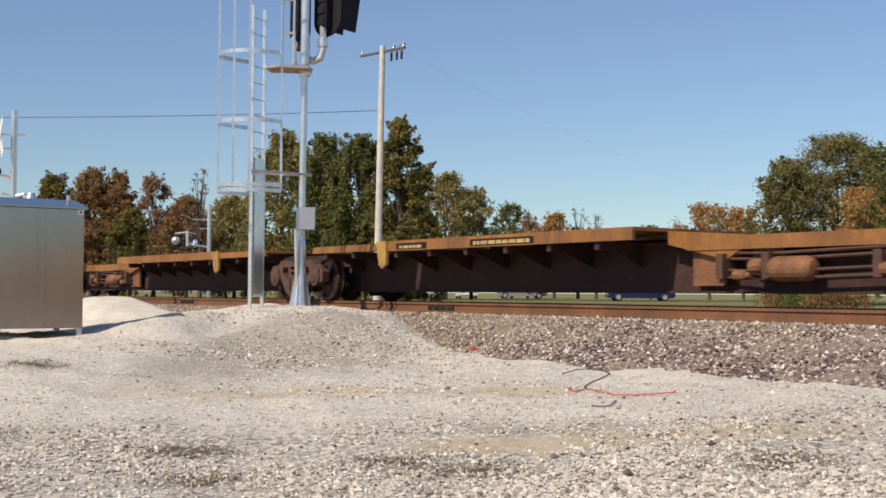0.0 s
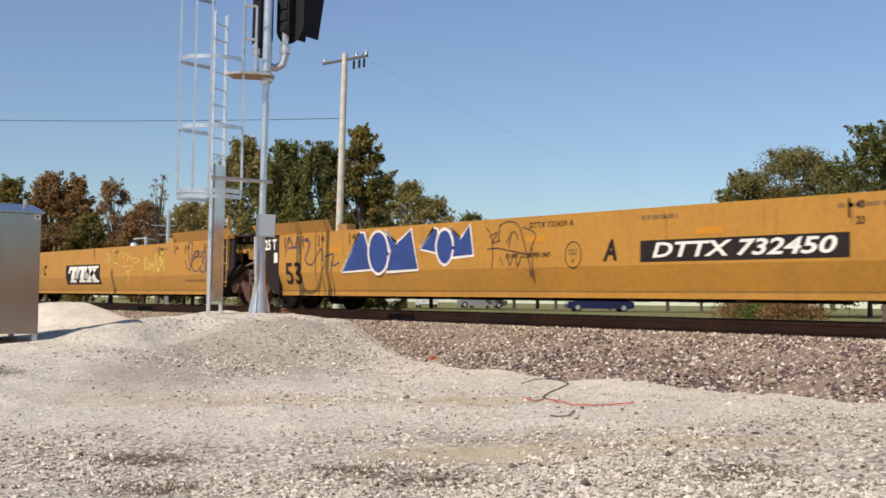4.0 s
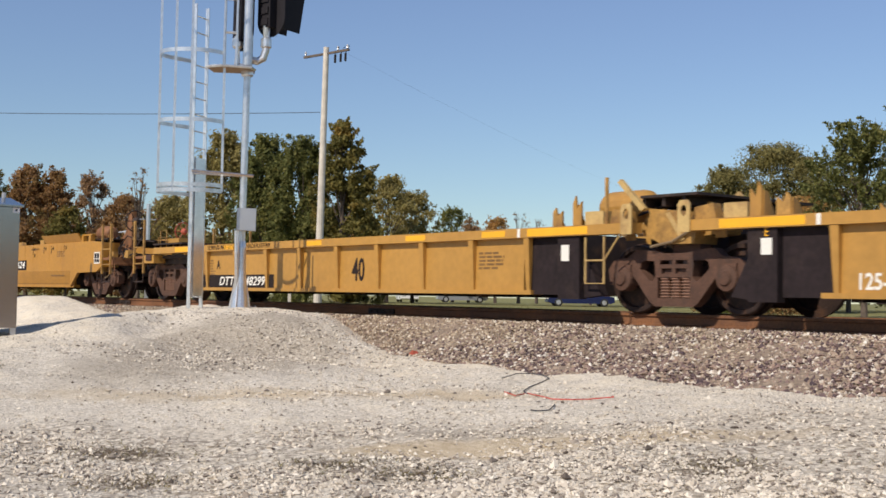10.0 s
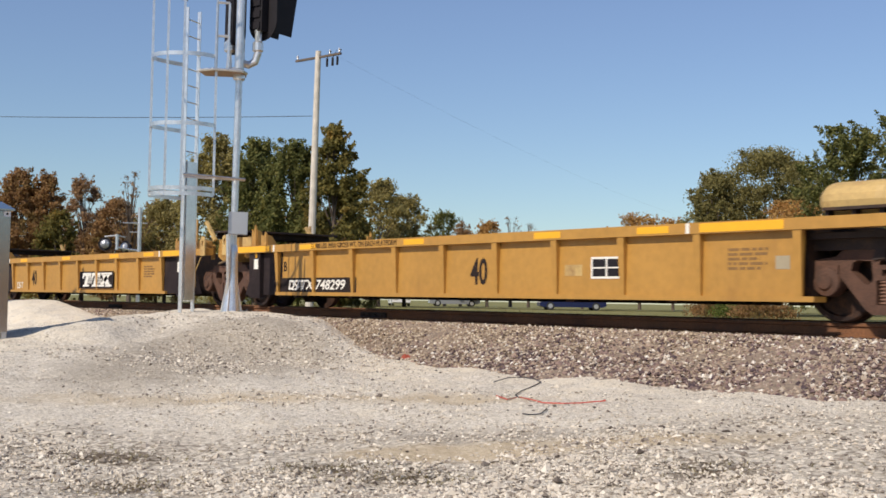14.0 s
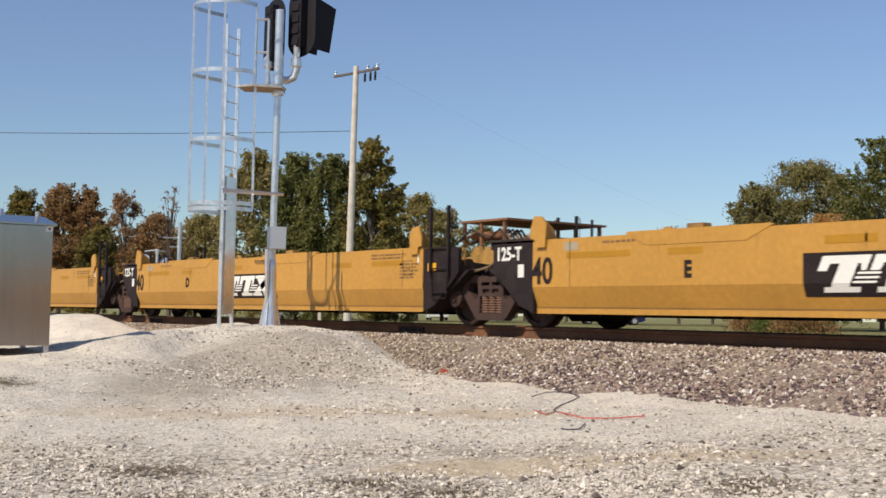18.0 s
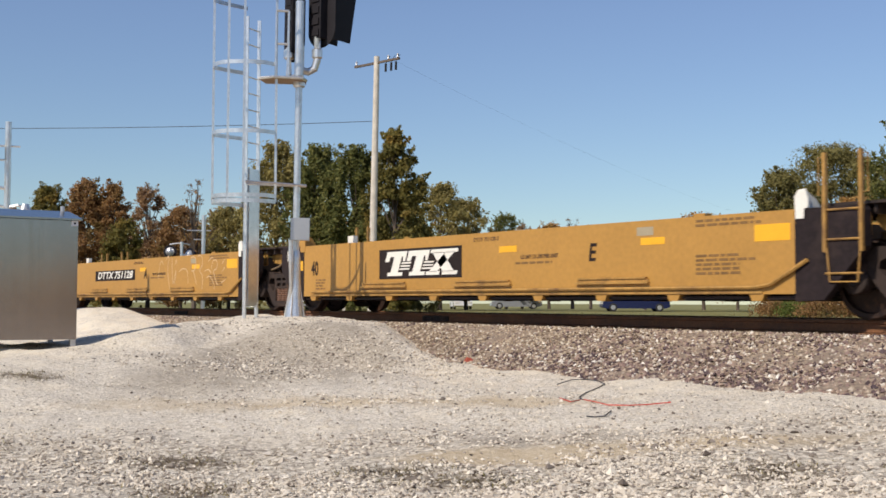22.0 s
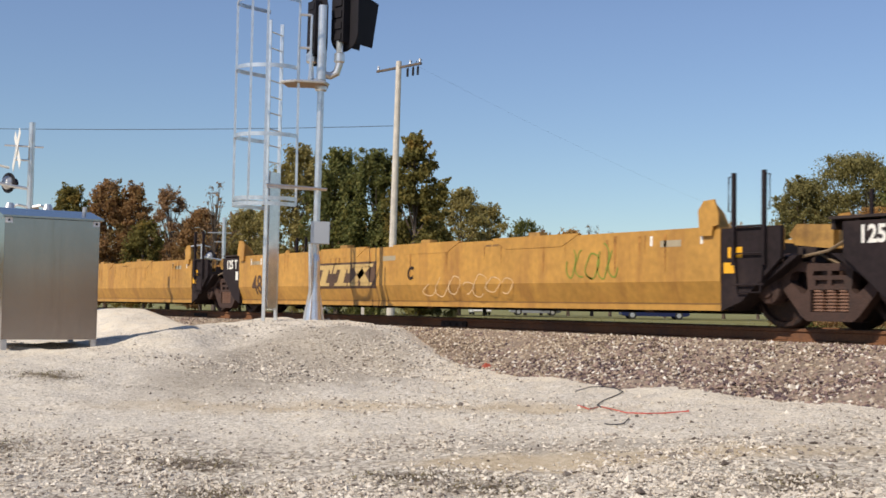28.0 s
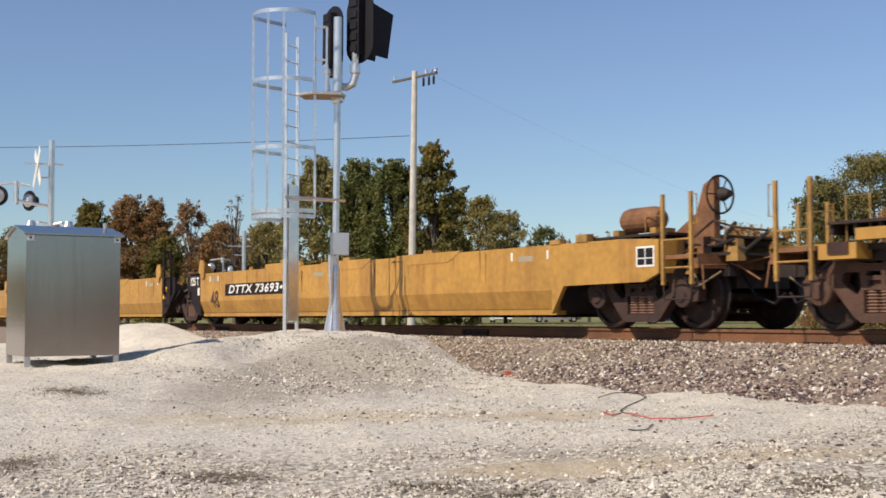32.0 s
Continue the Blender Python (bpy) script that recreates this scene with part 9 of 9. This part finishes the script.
# ---- vehicles beyond the track ----
def car(m, paint, label, long=4.5, high=1.45, wide=1.75, pickup=False):
    t = thing("car", m, label, "car")
    l = long / 2
    bm = bmesh.new()
    prof = [(-l, 0.35), (-l + 0.05, 0.75), (-l + 0.9, 0.88), (l - 0.9, 0.92), (l - 0.05, 0.8), (l, 0.38), (l - 0.3, 0.25), (-l + 0.3, 0.25)]
    prism(bm, prof, -wide / 2, wide / 2, "y")
    part("body", bm, M[paint], t)
    bm = bmesh.new()
    a, b = (-0.9, 0.7) if pickup else (-1.1, 1.5)
    hull8(bm, [(a - 0.4, -wide / 2 + 0.06, 0.88), (b + 0.4, -wide / 2 + 0.06, 0.9), (b + 0.4, wide / 2 - 0.06, 0.9), (a - 0.4, wide / 2 - 0.06, 0.88), (a + 0.15, -wide / 2 + 0.2, high - 0.05), (b - 0.15, -wide / 2 + 0.2, high - 0.05), (b - 0.15, wide / 2 - 0.2, high - 0.05), (a + 0.15, wide / 2 - 0.2, high - 0.05)])
    part("windows", bm, M["carglass"], t)
    bm = bmesh.new()
    box(bm, a + 0.12, b - 0.12, -wide / 2 + 0.18, wide / 2 - 0.18, high - 0.05, high)
    part("roof", bm, M[paint], t)
    for x in (-l + 0.85, l - 0.85):
        for s in (-1, 1):
            bm = bmesh.new()
            lathe(bm, [(0.2, s * (wide / 2 - 0.2)), (0.33, s * (wide / 2 - 0.2)), (0.33, s * wide / 2), (0.2, s * (wide / 2 + 0.01))], 16, "y", (x, 0, 0.33))
            w = part("wheel", bm, M["tyre"], t)
            bm = bmesh.new()
            lathe(bm, [(0.05, s * (wide / 2 - 0.1)), (0.19, s * (wide / 2 - 0.1)), (0.19, s * (wide / 2 + 0.012)), (0.05, s * (wide / 2 + 0.02))], 12, "y", (x, 0, 0.33))
            part("rim", bm, M["chrome"], w)
    for s in (-1, 1):
        for x, mt in ((-l, "white"), (l, "redplastic")):
            bm = bmesh.new()
            box(bm, x - 0.02, x + 0.05 if x < 0 else x + 0.01, s * 0.6 - 0.17, s * 0.6 + 0.17, 0.6, 0.74)
            part("lamp", bm, M[mt], t)
    return t


car(pose(-94.0, 55.4, field(-94.0, 55.4) + 0.03, 0, 0, 150), "carwhite", "white parked car beyond the track")
car(pose(-69.2, 54.6, field(-69.2, 54.6) + 0.03, 0, 0, 55), "carblue", "dark blue parked pickup truck in the grass", 5.4, 1.75, 1.9, True)
car(pose(-86.0, 33.4, field(-86.0, 33.4) + 0.03, 0, 0, 140), "cargrey", "grey parked car beyond the track")
car(pose(-95.4, 63.4, field(-95.4, 63.4) + 0.03, 0, 0, 58), "cargrey", "silver grey parked van beyond the track", 5.2, 1.9, 1.9)


def sign_post(m):
    t = thing("sign", m, "small orange sign on a wooden post", "sign")
    bm = bmesh.new()
    box(bm, -0.05, 0.05, -0.05, 0.05, -0.2, 2.3)
    part("post", bm, M["polewood"], t)
    bm = bmesh.new()
    box(bm, -0.07, -0.052, -0.28, 0.28, 2.1, 2.35)
    part("sign_board", bm, M["orangesign"], t)


sign_post(pose(-33.3, 6.4, field(-33.3, 6.4), 0, 0, 60))


# ---- scraps by the ballast's foot ----
def scraps():
    def on(x, y):
        return float(max(ground_z(x, y), bed_z(x, y)))
    bm = bmesh.new()
    pts = [(-9.01, -5.4), (-8.71, -5.52), (-8.93, -5.17), (-8.52, -5.39), (-8.18, -5.53), (-7.98, -5.47), (-7.94, -5.29), (-7.81, -5.09), (-7.89, -5.02)]
    path_tube(bm, [(x, y, on(x, y) + 0.012 + 0.01 * (i % 2)) for i, (x, y) in enumerate(pts)], 0.006, 5)
    tagged(part("red_wire", bm, M["redwire"]), "tangled red wire on the gravel", "wire")
    bm = bmesh.new()
    pts = [(-10.32, -4.31), (-10.51, -3.92), (-10.59, -3.63), (-10.3, -3.69), (-9.96, -3.91), (-9.63, -4.29), (-9.4, -4.71), (-9.03, -5.13), (-8.78, -5.3)]
    path_tube(bm, [(x, y, on(x, y) + 0.012) for x, y in pts], 0.006, 5)
    tagged(part("black_wire", bm, M["wire"]), "loose black wire on the gravel", "wire")
    bm = bmesh.new()
    pts = [(-7.75, -6.19), (-7.7, -6.13), (-7.64, -6.07), (-7.94, -5.72)]
    path_tube(bm, [(x, y, on(x, y) + 0.012) for x, y in pts], 0.006, 5)
    tagged(part("black_wire", bm, M["wire"]), "short loose black wire on the gravel", "wire")
    bm = bmesh.new()
    z = on(-13.4, -3.25)
    hull8(bm, [(-13.48, -3.32, z - 0.01), (-13.34, -3.35, z - 0.01), (-13.31, -3.24, z), (-13.45, -3.21, z), (-13.46, -3.30, z + 0.03), (-13.37, -3.33, z + 0.06), (-13.34, -3.27, z + 0.025), (-13.42, -3.23, z + 0.045)])
    tagged(part("red_scrap", bm, M["redplastic"]), "torn red plastic scrap at the ballast's foot", "scrap")


scraps()


# ---- motion of the train ----
def travelled(t):
    """How far the train has come, in metres, against the plan of its couplings."""
    u = (t - 16) / 16
    return 258.754 + 235.03 * u + 1.328 * u ** 2 - 0.251 * u ** 3 - 2.962 * u ** 4


def motions():
    for u, s in UNITS:
        walk(u, [(t, pose(s - travelled(t), 0, 0)) for t in range(0, 33)])
    for w, dx, u, at in WHEELSETS:
        s = next(q for o, q in UNITS if o == u) + at
        seen = [k for k in range(0, 961) if -48 < s - travelled(k / 30) < -5]
        if not seen:
            continue
        a0 = travelled(seen[0] / 30)
        rows = [(0.0, pose(dx, 0, WR))] if seen[0] > 0 else []
        rows += [(k / 30, pose(dx, 0, WR, 0, -math.degrees((travelled(k / 30) - a0) / WR) % 360, 0)) for k in seen]
        if seen[-1] < 960:
            rows.append((32.0, rows[-1][1]))
        walk(w, rows)


motions()
